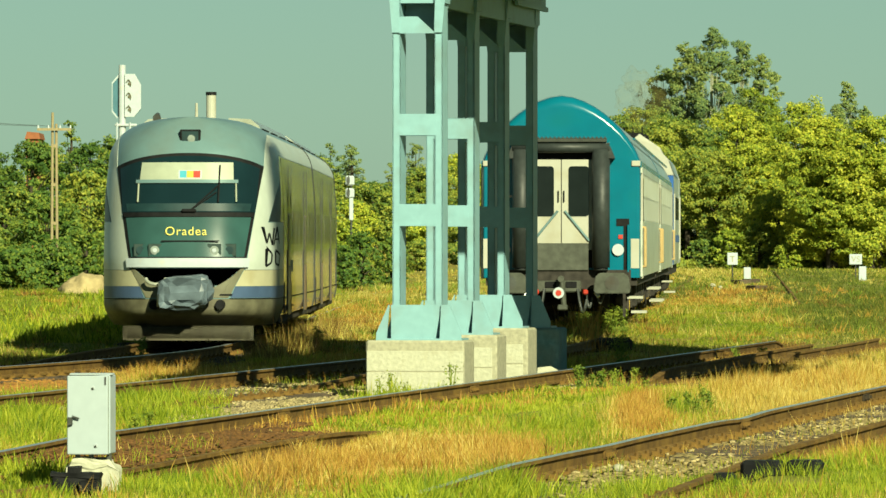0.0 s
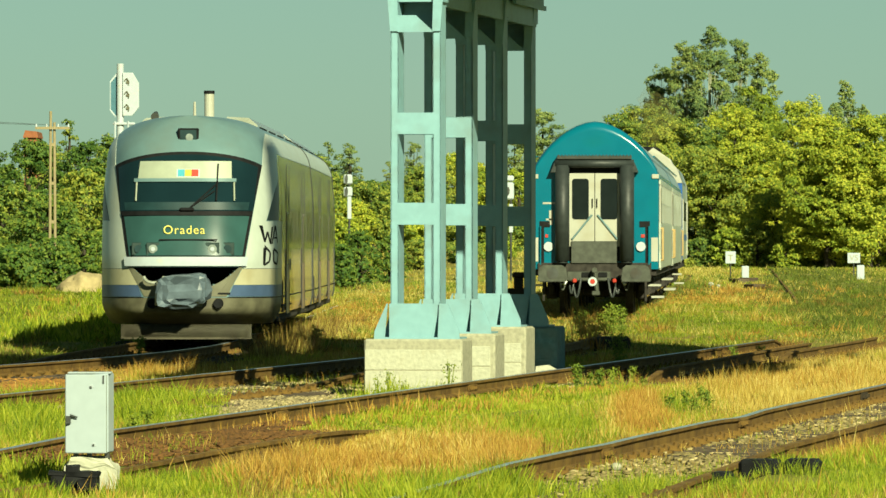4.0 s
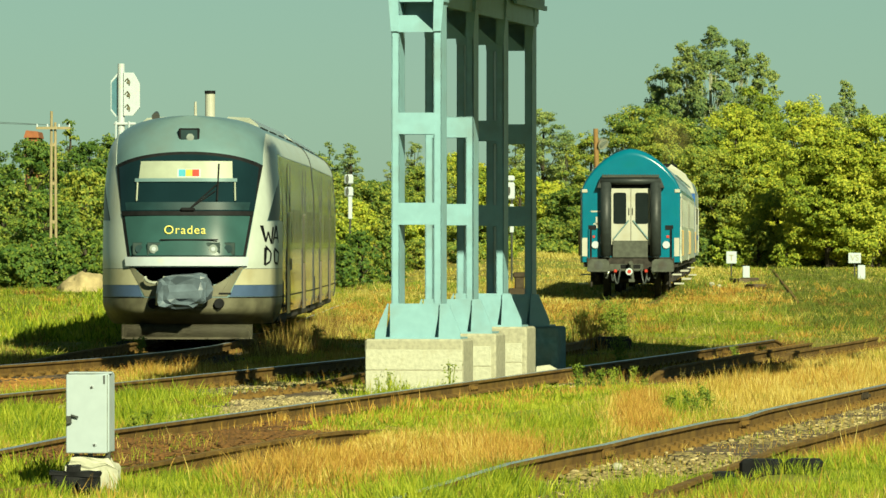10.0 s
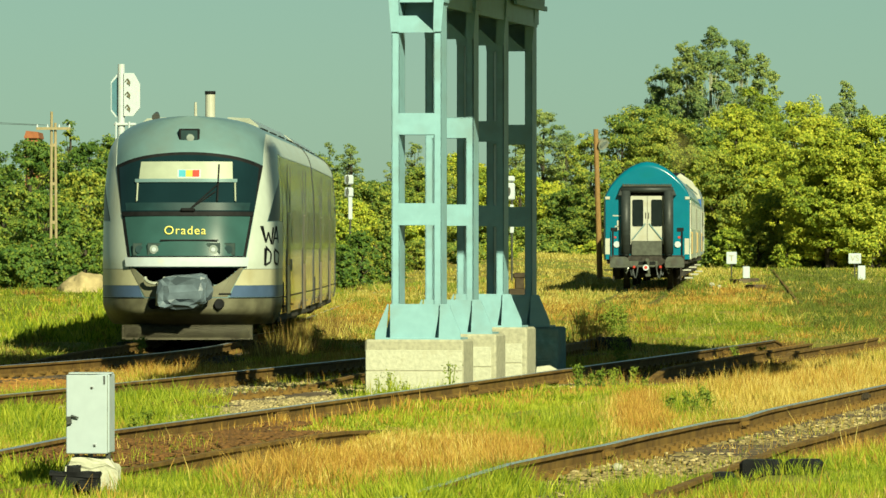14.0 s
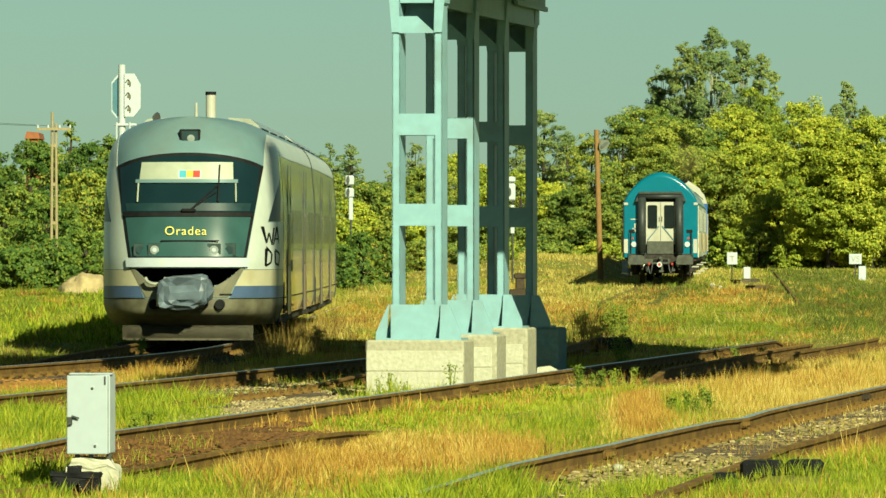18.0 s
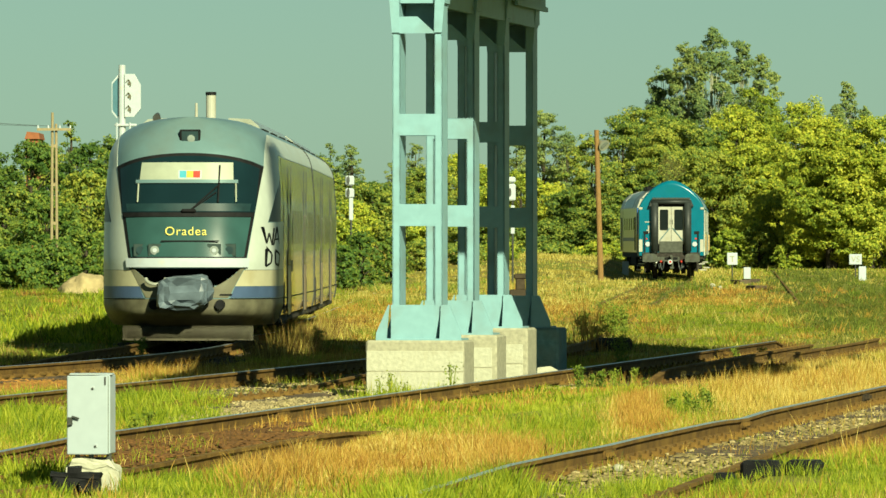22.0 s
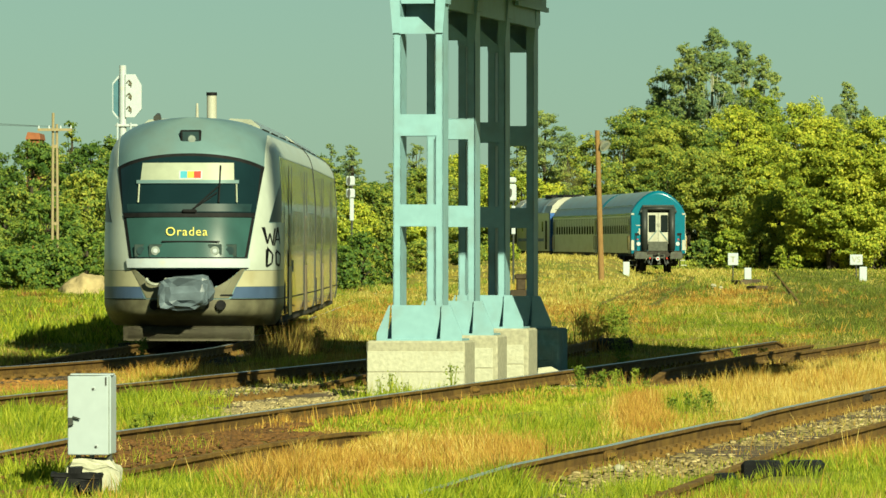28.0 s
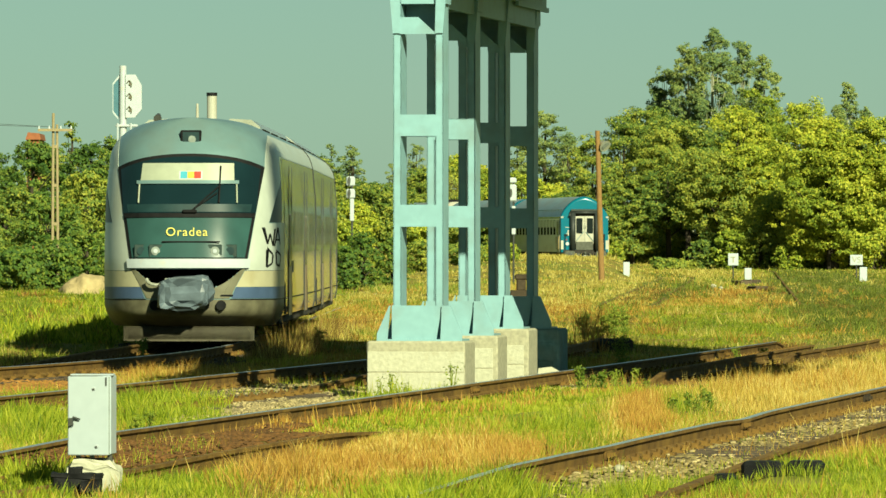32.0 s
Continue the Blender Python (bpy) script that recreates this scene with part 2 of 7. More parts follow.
BROWNED = leaf_mat("dead_brown_grass", [(0.09, 0.05, 0.014), (0.21, 0.12, 0.025), (0.40, 0.25, 0.055)], 0.25, 1.5)
EARTH = mat("brown_rusty_earth", (0.20, 0.095, 0.028), 1.0, spread=0.4, scale=9, bump=0.5, stain=(0.12, 0.06, 0.02), stain_scale=2)
SIGNAL_BLUE = mat("blue_grey_signal_board", (0.07, 0.20, 0.26), 0.6, spread=0.1, scale=5, bump=0.05)
LEVER = mat("rusty_black_iron", (0.055, 0.040, 0.022), 0.8, spread=0.4, scale=7, bump=0.4)
# near-black colour stands in for deep shade on the ballast
SHADE_BALLAST = mat("shade_black_ballast", (0.040, 0.032, 0.022), 0.8, spread=0.4, scale=9, bump=0.5, per_island=0.4)
GRAVEL = mat("tan_track_gravel", (0.30, 0.235, 0.10), 1.0, spread=0.3, scale=10, bump=0.5, per_island=0.3)
ORANGE_EARTH = mat("orange_dry_earth", (0.46, 0.22, 0.05), 1.0, spread=0.3, scale=8, bump=0.5, stain=(0.30, 0.15, 0.04), stain_scale=2)
LEAF_A = leaf_mat("yellow_green_leaves", [(0.17, 0.27, 0.032), (0.41, 0.52, 0.054), (0.80, 0.79, 0.096)], 0.40, 0.2)
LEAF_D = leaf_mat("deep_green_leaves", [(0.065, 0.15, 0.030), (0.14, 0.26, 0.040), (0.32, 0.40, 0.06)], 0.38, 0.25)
LEAF_B = leaf_mat("mid_green_leaves", [(0.10, 0.20, 0.045), (0.25, 0.36, 0.058), (0.56, 0.58, 0.09)], 0.40, 0.2)
LEAF_C = leaf_mat("grey_green_leaves", [(0.14, 0.24, 0.10), (0.26, 0.38, 0.12), (0.45, 0.52, 0.15)], 0.42, 0.18)
PALE_BARK = mat("pale_poplar_bark", (0.42, 0.44, 0.30), 0.9, spread=0.3, scale=4, bump=0.4, stretch=(3, 3, 0.7))
DARKGRASS = leaf_mat("dark_short_grass", [(0.065, 0.10, 0.014), (0.125, 0.165, 0.019), (0.21, 0.235, 0.03)], 0.3, 0.8)


def smoke_mat(name, colour, cover):
    m = bpy.data.materials.new(name)
    m.use_nodes = True
    t = m.node_tree
    d = t.nodes["Principled BSDF"]
    d.inputs["Base Color"].default_value, d.inputs["Roughness"].default_value = (*colour, 1), 1.0
    clear = t.nodes.new("ShaderNodeBsdfTransparent")
    mix = t.nodes.new("ShaderNodeMixShader")
    mix.inputs[0].default_value = cover
    t.links.new(clear.outputs[0], mix.inputs[1])
    t.links.new(d.outputs[0], mix.inputs[2])
    t.links.new(mix.outputs[0], t.nodes["Material Output"].inputs[0])
    return m


SMOKE = smoke_mat("thin_exhaust_smoke", (0.17, 0.155, 0.05), 0.06)


# ---- mesh helpers ----
def obj(name, bm, material, parent=None, label="", smooth=False):
    me = bpy.data.meshes.new(name)
    bm.normal_update()
    bm.to_mesh(me)
    bm.free()
    me.materials.append(material)
    if smooth:
        for p in me.polygons:
            p.use_smooth = True
    ob = new(name, me)
    if parent:
        ob.parent = parent
    if label:
        ob["label"] = label
    return ob


def part(name, bm, material, parent, label="", smooth=False):
    return obj(name, bm, material, parent, label, smooth)


def box(bm, x0, x1, y0, y1, z0, z1, bev=0.0):
    r = bmesh.ops.create_cube(bm, size=1)
    v = r["verts"]
    bmesh.ops.scale(bm, vec=(x1 - x0, y1 - y0, z1 - z0), verts=v)
    bmesh.ops.translate(bm, vec=((x0 + x1) / 2, (y0 + y1) / 2, (z0 + z1) / 2), verts=v)
    if bev:
        e = list({e for q in v for e in q.link_edges})
        bmesh.ops.bevel(bm, geom=e, offset=bev, segments=1, affect="EDGES")
    return bm


def abox(*a, bev=0.0):
    return box(bmesh.new(), *a, bev=bev)


def tube(bm, p, q, r0, r1=None, n=10):
    p, q = Vector(p), Vector(q)
    d = q - p
    m = Matrix.Translation((p + q) / 2) @ d.to_track_quat("Z", "Y").to_matrix().to_4x4()
    bmesh.ops.create_cone(bm, cap_ends=True, segments=n, radius1=r0, radius2=r0 if r1 is None else r1, depth=d.length, matrix=m)
    return bm


def atube(p, q, r0, r1=None, n=10):
    return tube(bmesh.new(), p, q, r0, r1, n)


def prism(bm, pts, y0, y1):
    """Polygon in x, z pushed from y0 to y1."""
    a = [bm.verts.new((x, y0, z)) for x, z in pts]
    b = [bm.verts.new((x, y1, z)) for x, z in pts]
    n = len(pts)
    bm.faces.new(a)
    bm.faces.new(b[::-1])
    for i in range(n):
        bm.faces.new((a[i], b[i], b[(i + 1) % n], a[(i + 1) % n]))
    bmesh.ops.recalc_face_normals(bm, faces=bm.faces[:])
    return bm


def aprism(pts, y0, y1):
    return prism(bmesh.new(), pts, y0, y1)


def empty(name, m, label, category, group="", kind=""):
    ob = new(name)
    ob.matrix_basis = m
    return tagged(ob, label, category, group, kind)


def sm(a, b, x):
    t = min(1.0, max(0.0, (x - a) / (b - a)))
    return t * t * (3 - 2 * t)


# ---- tracks as lines over the plan: X for a given depth Y ----
def track_1(y):
    return 0.25 + 0.76 + 0.165 * (y - 48.2)


def track_2(y):
    if y < 110:
        return -2.057 + 0.76 + 0.155 * (y - 63.74)
    if y < 132:
        u = y - 110
        return 5.873 + 0.155 * u - 0.5 * 0.005 * u * u
    if y < 375:
        return 8.073 + 0.045 * (y - 132)
    u = y - 375
    return 19.008 + 0.045 * u - 0.5 * 0.0014 * u * u


def track_3(y):
    if y < 96:
        return -0.26 + 0.155 * (y - 96)
    if y < 118:
        u = y - 96
        return -0.26 + 0.155 * u - 0.5 * 0.005 * u * u
    if y < 311:
        return 1.94 + 0.0450 * (y - 118)
    u = y - 311
    return 10.625 + 0.0450 * u - 0.5 * 0.00175 * u * u


def rise(y):
    """Gentle climb away from the camera, set to fit the camera's view."""
    return (0.00058 * y - 0.05) * sm(90, 135, y)


def track_4(y):
    return -4.20 + 0.0097 * (y - 110) - (0.0044 * (112 - y) ** 2 if y < 112 else 0)


def slope(fn, y):
    return (fn(y + 0.5) - fn(y - 0.5))


def shelf(a, b, d):
    return sm(a, a + 0.22, d) * (1 - sm(b - 0.22, b, d))


def ground_z(x, y):
    """Lie of the land: level yard, turf banked between the tracks, a low bank beyond."""
    z = 0.0
    if 40 < y < 130:
        d1, d2 = x - track_1(y), x - track_2(y)
        z += 0.20 * (0.5 * sm(0.80, 1.1, d1) * (1 - sm(52, 58, y)) + 0.5 * sm(0.95, 1.6, d1) * sm(52, 58, y))
        q = 0.8 * sm(82, 86, y)
        z += 0.06 * sm(0.82 + q, 1.0 + q, d2) * sm(-0.80, -1.2, d1) * sm(58, 66, y)
        # earth washed in between the old rails
        z += 0.10 * shelf(-1.2 if y < 58 else -0.7, 0.72, d2) * (1 - sm(64, 68, y)) * sm(50, 51, y)
    if y > 60:
        z += min(rise(y), 0.35) + 0.10 * sm(112, 124, y)
        d3 = track_3(y) - x if y < 460 else 40
        z += 0.62 * sm(255, 330, y) * sm(2.2, 4.5, d3) * (1 - sm(300, 325, y)) + 0.90 * sm(300, 325, y) * sm(1.5, 3.0, d3)
        dr = x - track_3(y) if y < 460 else 40
        z += 0.50 * sm(412, 440, y) * sm(2.2, 6.0, dr)
        z += 0.30 * sm(140, 190, y) * sm(-6.0, -9.0, x)
    z += 0.05 * noise.noise((x * 0.35, y * 0.2, 3.1)) + 0.02 * noise.noise((x * 1.3, y * 0.9, 7.7))
    return z


# ---- ground: one sheet to the horizon ----
def build_ground():
    ys = [-300, -120, -40, 0, 20, 34, 40]
    y = 43.0
    while y < 180:
        ys.append(y)
        y *= 1.0075
    while y < 620:
        ys.append(y)
        y *= 1.012
    while y < 4600:
        ys.append(y)
        y *= 1.12
    us = [-1, -0.6, -0.35] + list(np.linspace(-0.2, 0.2, 91)) + [0.35, 0.6, 1]
    verts, faces = [], []
    for y in ys:
        half = max(60, 0.42 * abs(y)) if y > 0 else 60 + abs(y)
        for u in us:
            x = u * half
            verts.append((x, y, ground_z(x, y) - 0.03 if y > 40 else 0.0))
    n = len(us)
    for j in range(len(ys) - 1):
        for i in range(n - 1):
            faces.append((j * n + i, j * n + i + 1, (j + 1) * n + i + 1, (j + 1) * n + i))
    me = bpy.data.meshes.new("ground")
    me.from_pydata(verts, [], faces)
    me.materials.append(GROUND)
    for p in me.polygons:
        p.use_smooth = True
    tagged(new("ground", me), "dry yellowish turf and earth of a railway yard", "ground", kind="structure")


# ---- tracks ----
RAIL_PROFILE = [(-0.036, 0), (-0.036, -0.028), (-0.014, -0.040), (-0.009, -0.110), (-0.068, -0.130), (-0.068, -0.150),
                (0.068, -0.150), (0.068, -0.130), (0.009, -0.110), (0.014, -0.040), (0.036, -0.028), (0.036, 0)]


def sunk(name, off, y):
    """How far a rail is lowered to hide it from the camera, 0 to 1."""
    fall = lambda a, b: max(0.0, min(1.0, (b - y) / (b - a)))
    if name == "track_1":
        return fall(36, 49.5) if off < 0 else fall(39, 54)
    if name == "track_2" and y > 100:
        return sm(113, 115, y) * (1 - sm(170, 190, y)) if off < 0 else sm(116, 118, y) * (1 - 0.7 * sm(190, 270, y))
    if name == "track_2":
        return fall(42, 57) if off < 0 else 0.5 * fall(40, 56) + (0.38 + 0.62 * sm(60, 67, y)) * (1 - sm(97, 105, y))
    if name == "track_3":
        return 1 - sm(76, 90, y) if off > 0 else 0
    return 1 - sm(90, 104, y) if off < 0 else 0


def rail_line(name, fn, off, ys, parent, dip=(), head=None):
    prof = RAIL_PROFILE
    rings = []
    for y in ys:
        k = slope(fn, y)
        nrm = Vector((1, -k, 0)).normalized()
        c = Vector((fn(y), y, RAIL)) + nrm * off
        z = RAIL + rise(y) - ((0.045 if off < 0 else 0.085) * sm(120, 140, y) if name == "track_2" else 0.09 * sm(118, 130, y))
        z -= 0.19 * sunk(name, off, y)
        for at, amount in dip:
            z -= amount * math.exp(-((y - at) / 1.2) ** 2)
        rings.append([(c.x + nrm.x * a, c.y + nrm.y * a, z + b) for a, b in prof])
    n = len(prof)
    verts = [v for r in rings for v in r]
    side, top = [], []
    for j in range(len(rings) - 1):
        for i in range(n):
            f = (j * n + i, j * n + (i + 1) % n, (j + 1) * n + (i + 1) % n, (j + 1) * n + i)
            (top if i == n - 1 else side).append(f)
    body = None
    for nm, fc, m in (("rail", side, RUST), ("rail_head", top, head or RAILTOP)):
        me = bpy.data.meshes.new(nm)
        if nm == "rail":
            me.from_pydata(verts, [], fc + [tuple(range(n)), tuple(len(verts) - n + i for i in range(n))[::-1]])
        else:
            idx = sorted({i for f in fc for i in f})
            rm = {a: b for b, a in enumerate(idx)}
            me.from_pydata([verts[i] for i in idx], [], [tuple(rm[i] for i in f) for f in fc])
        me.materials.append(m)
        ob = new(nm, me)
        ob.parent = parent if body is None else body
        if body is None:
            body = ob
        else:
            ob["label"] = "worn running surface with sky sheen in its colour"
    return body


def sleeper_mesh():
    bm = bmesh.new()
    box(bm, -1.25, 1.25, -0.12, 0.12, -0.14, 0.0, bev=0.012)
    me = bpy.data.meshes.new("sleeper")
    bm.to_mesh(me)
    bm.free()
    me.materials.append(SLEEPER)
    return me


def chair_mesh():
    bm = bmesh.new()
    box(bm, -0.17, 0.17, -0.08, 0.08, 0.0, 0.022)
    for sx in (-1, 1):
        tube(bm, (sx * 0.105, 0, 0.02), (sx * 0.105, 0, 0.075), 0.024, 0.018, 6)
        box(bm, min(sx * 0.06, sx * 0.12), max(sx * 0.06, sx * 0.12), -0.04, 0.04, 0.022, 0.05)
    me = bpy.data.meshes.new("rail_chair")
    bm.to_mesh(me)
    bm.free()
    me.materials.append(RUST)
    return me


def build_tracks():
    sl, ch = sleeper_mesh(), chair_mesh()
    plans = [("track_1", track_1, list(np.arange(30, 150, 0.75)), (44, 80), "rusty rails on old sleepers sunk in turf"),
             ("track_2", track_2, list(np.arange(30, 120, 1.5)) + list(np.arange(120, 418, 4)), (86, 118), "rusty siding rails curving away among grass"),
             ("track_3", track_3, list(np.arange(30, 130, 1.5)) + list(np.arange(130, 560, 4)), (70, 110), "running rails that swing away round a bend"),
             ("track_4", track_4, list(np.arange(72, 120, 1.5)) + list(np.arange(120, 250, 4)), (86, 112), "rails beneath the parked railcar")]
    for name, fn, ys, (a, b), label in plans:
        root = tagged(new(name), label, "railway track", kind="structure")
        for off in (-0.753, 0.753):
            dip = ((63.6, 0.022), (54.5, 0.008)) if name == "track_1" and off < 0 else ()
            rail_line(name, fn, off, [y for y in ys if name not in ("track_2", "track_3") or y < 117], root, dip, RUST if (name, off > 0) in (("track_1", True), ("track_2", True), ("track_3", True), ("track_4", False)) else None)
            if name in ("track_2", "track_3"):
                rail_line(name, fn, off, [y for y in ys if y > 116], root, (), RUST)
        y = a
        while y < b:
            k = slope(fn, y)
            rz = -math.atan(k)
            s = new("sleeper", sl)
            s.parent = root
            s.matrix_basis = Matrix.Translation((fn(y), y, RAIL + rise(y) - 0.172)) @ Matrix.Rotation(rz + random.uniform(-0.01, 0.01), 4, "Z")
            for off in (-0.753, 0.753):
                c = new("rail_chair", ch)
                c.parent = s
                c.matrix_basis = Matrix.Translation((off, 0, 0.0))
            y += 0.64
        # loose switch blade of the old turnout, in ballast coloured black for shade
        if name == "track_2":
            rail_line("switch", lambda q: track_2(q) + 0.42 - 0.22 * sm(86, 109, q), 0.0, list(np.arange(86, 109.6, 1.0)), root, ((86, 0.14),), RUST)
        # fish plates at the joints
        if name in ("track_1", "track_2"):
            joints = (63.6, 74.7, 54.5) if name == "track_1" else (66.5, 79, 92, 105)
            for y in joints:
                k = slope(fn, y)
                for sx in (-1, 1):
                    if sunk(name, sx, y) > 0.2:
                        continue
                    bm = bmesh.new()
                    for s2 in (-1, 1):
                        box(bm, s2 * 0.022 - 0.012, s2 * 0.022 + 0.012, -0.32, 0.32, -0.115, -0.035, bev=0.006)
                        for q in (-0.24, -0.09, 0.09, 0.24):
                            box(bm, s2 * 0.045 - 0.016, s2 * 0.045 + 0.016, q - 0.018, q + 0.018, -0.092, -0.058)
                    fp = part("fish_plate", bm, LEVER if y == 74.7 else RUST, root)
                    nrm = Vector((1, -k, 0)).normalized()
                    fp.matrix_basis = Matrix.Translation(Vector((fn(y), y, RAIL)) + nrm * 0.753 * sx) @ Matrix.Rotation(-math.atan(k), 4, "Z")


# ---- tower on steel legs ----
ROW_RZ = math.degrees(-math.atan2(0.153, 0.988))


def build_tower():
    root = empty("bunker_tower", pose(-0.355, 80.0, 0, 0, 0, ROW_RZ), "four pale green steel frames with whitewashed concrete footings under unseen shade blocks", "tower")
    # local x across, y along the row, z up
    for k in range(4):
        y0 = 2.67 * k
        w = 0.59
        h = 0.66 + (0.0, 0.03, 0.08, 0.05)[k]
        if k == 3:
            bm = abox(-w + 0.05, w + 0.02, y0, y0 + 0.85, -0.3, h, bev=0.025)
        else:
            bm = abox(-w, w, y0, y0 + 0.82, -0.3, h, bev=0.025)
        # last footing and its panels take the painted shade tone
        foot = part("footing", bm, SHADE_CONCRETE if k == 3 else CONCRETE_RAW, root, "concrete footing with teal shade in its colour" if k == 3 else "concrete footing block")
        zs = ((0.02, 0.28), (0.295, 0.535))
        for z0, z1 in zs:
            xs = ((-w + 0.012, w - 0.012),) if k == 0 else ((-w + 0.05, 0.02), (0.05, w - 0.06))
            for xa, xb in xs:
                part("whitewash_panel", abox(xa, xb, y0 - 0.006, y0 + 0.02, z0, z1, bev=0.004), SHADE_CONCRETE if k == 3 else CONCRETE, foot)
        c = y0 + 0.40
        d = 0.21
        aside = -0.016 * k

        def steel(name, bm):
            bmesh.ops.translate(bm, vec=(aside, 0, 0), verts=bm.verts[:])
            return part(name, bm, STEEL_GREEN, root)
        lw = 0.095
        hw = 0.300
        for sx in (-1, 1):
            xa, xb = sorted((sx * hw, sx * (hw - lw)))
            leg = bmesh.new()
            # channel: outer web and two flanges
            xo = sx * hw
            box(leg, min(xo, xo - sx * 0.014), max(xo, xo - sx * 0.014), c - d, c + d, h, 4.9)
            box(leg, xa, xb, c - d, c - d + 0.016, h, 4.9)
            box(leg, xa, xb, c + d - 0.016, c + d, h, 4.9)
            box(leg, min(xo - sx * lw, xo - sx * (lw - 0.012)), max(xo - sx * lw, xo - sx * (lw - 0.012)), c - d, c + d, h, 4.9)
            steel("leg", leg)
            # flared head
            steel("head_bracket", aprism([(sx * hw, 4.31), (sx * (hw - lw), 4.31), (sx * (hw - lw + 0.015), 4.9), (sx * (hw + 0.05), 4.9)], c - d - 0.03, c - d - 0.004))
            # foot wings: a narrow one outside the row's near edge, a broad one on the other
            reach, crest = (0.175, 0.025) if sx < 0 else (0.25, 0.105)
            inner = [(hw + 0.045, h + 0.022), (hw + 0.012, h + 0.42)] if sx < 0 else [(hw - 0.012, h + 0.022), (hw + 0.006, h + 0.42)]
            outline = [inner[0], (hw + reach, h + 0.022), (hw + reach - 0.004, h + 0.09), (hw + crest, h + 0.42), inner[1]]
            steel("foot_wing", prism(bmesh.new(), [(sx * p, q) for p, q in outline], c - d - 0.14, c - d - 0.12))
            steel("foot_wing", prism(bmesh.new(), [(sx * (hw + 0.012), h + 0.022), (sx * (hw + 0.15), h + 0.022), (sx * (hw + 0.04), h + 0.40), (sx * (hw + 0.012), h + 0.40)], c + d - 0.03, c + d))
        steel("foot_plate", aprism([(-hw, h + 0.022), (hw - 0.065, h + 0.022), (hw, h + 0.42), (-hw, h + 0.42)], c - d - 0.10, c - d - 0.085))
        steel("base_plate", abox(-hw - 0.175, hw + 0.25, c - d - 0.142, c + d + 0.02, h, h + 0.022))
        for z0, z1 in ((2.015, 2.275), (3.09, 3.345)):
            steel("batten_plate", abox(-hw + lw - 0.02, hw - lw + 0.02, c - d - 0.002, c - d + 0.014, z0, z1))
            steel("batten_plate", abox(-hw + lw - 0.02, hw - lw + 0.02, c + d - 0.014, c + d + 0.002, z0, z1))
        steel("top_plate", aprism([(-hw + lw - 0.02, 4.30), (hw - lw + 0.02, 4.30), (hw - lw - 0.20, 4.50), (-hw + lw - 0.02, 4.50)], c - d - 0.022, c - d - 0.006))
        steel("cap_beam", abox(-0.33, 0.33, c - d + 0.02, c + d, 4.66, 4.9))
        steel("head_plate", abox(-hw + lw, hw - lw, c + d - 0.032, c + d - 0.018, 4.34, 4.66))
    for sx in (-1, 1):
        bm = abox(sx * 0.25 - 0.03, sx * 0.25 + 0.03, 0.62, 8.5, 4.62, 4.9)
        part("side_beam", bm, STEEL_GREEN, root)
    # unseen deck, blocks and posts above, added to cast shade on legs and ground
    part("deck", abox(-0.46, 8.0, 0.15, 8.75, 5.03, 5.25), STEEL_GREEN, root, "unseen deck overhead, widened for its shade")
    part("deck_bearer", abox(-0.35, 0.35, 0.50, 8.70, 4.9, 5.03), STEEL_GREEN, root)
    part("deck_lip", abox(0.33, 0.37, 6.0, 8.80, 4.84, 4.9), STEEL_GREEN, root)
    part("shade_block", abox(-2.4, 8.9, 3.2, 8.0, 7.0, 12.0), STEEL_GREEN, root)
    part("shade_block", abox(7.8, 11.7, 3.2, 14.0, 12.0, 15.5), STEEL_GREEN, root)
    part("shade_block", abox(7.0, 11.4, 5.0, 9.0, 15.5, 19.0), STEEL_GREEN, root)
    for x in (0.0, 5.5, 11.8):
        part("shade_block_post", abox(x - 0.15, x + 0.15, 5.0, 5.3, 5.25 if x < 6 else -0.2, 7.0 if x < 6 else 12.0), STEEL_GREEN, root)
    # low sloping block beside the last footing
    b = obj("concrete_stub", aprism([(-0.16, -0.2), (0.16, -0.2), (0.15, 0.16), (0.04, 0.22), (-0.13, 0.20)], -0.11, 0.11), CONCRETE)
    b.matrix_basis = pose(1.33, 87.55, 0)
    tagged(b, "small broken concrete block by the tower footings", "concrete block")


# ---- coaches and locomotive ----
def shell(half, z0, zs, ztop, n=22):
    """Half-outline of a coach section: wall to the cantrail and a round roof, from left sill over the top to right sill."""
    pts = [(-half, z0), (-half, zs)]
    for i in range(1, n):
        u = -math.cos(math.pi * i / n)
        pts.append((half * u, zs + (ztop - zs) * (1 - abs(u) ** 1.75) ** 0.72))
    pts += [(half, zs), (half, z0)]
    return pts


def skin(bm, pts, y0, y1):
    a = [bm.verts.new((x, y0, z)) for x, z in pts]
    b = [bm.verts.new((x, y1, z)) for x, z in pts]
    for i in range(len(pts) - 1):
        bm.faces.new((a[i], b[i], b[i + 1], a[i + 1]))
    return bm


def rounded(x0, x1, z0, z1, r, n=4):
    pts = []
    for cx, cz, a0 in ((x1 - r, z1 - r, 0), (x0 + r, z1 - r, 90), (x0 + r, z0 + r, 180), (x1 - r, z0 + r, 270)):
        for i in range(n + 1):
            a = radians(a0 + 90 * i / n)
            pts.append((cx + r * math.cos(a), cz + r * math.sin(a)))
    return pts


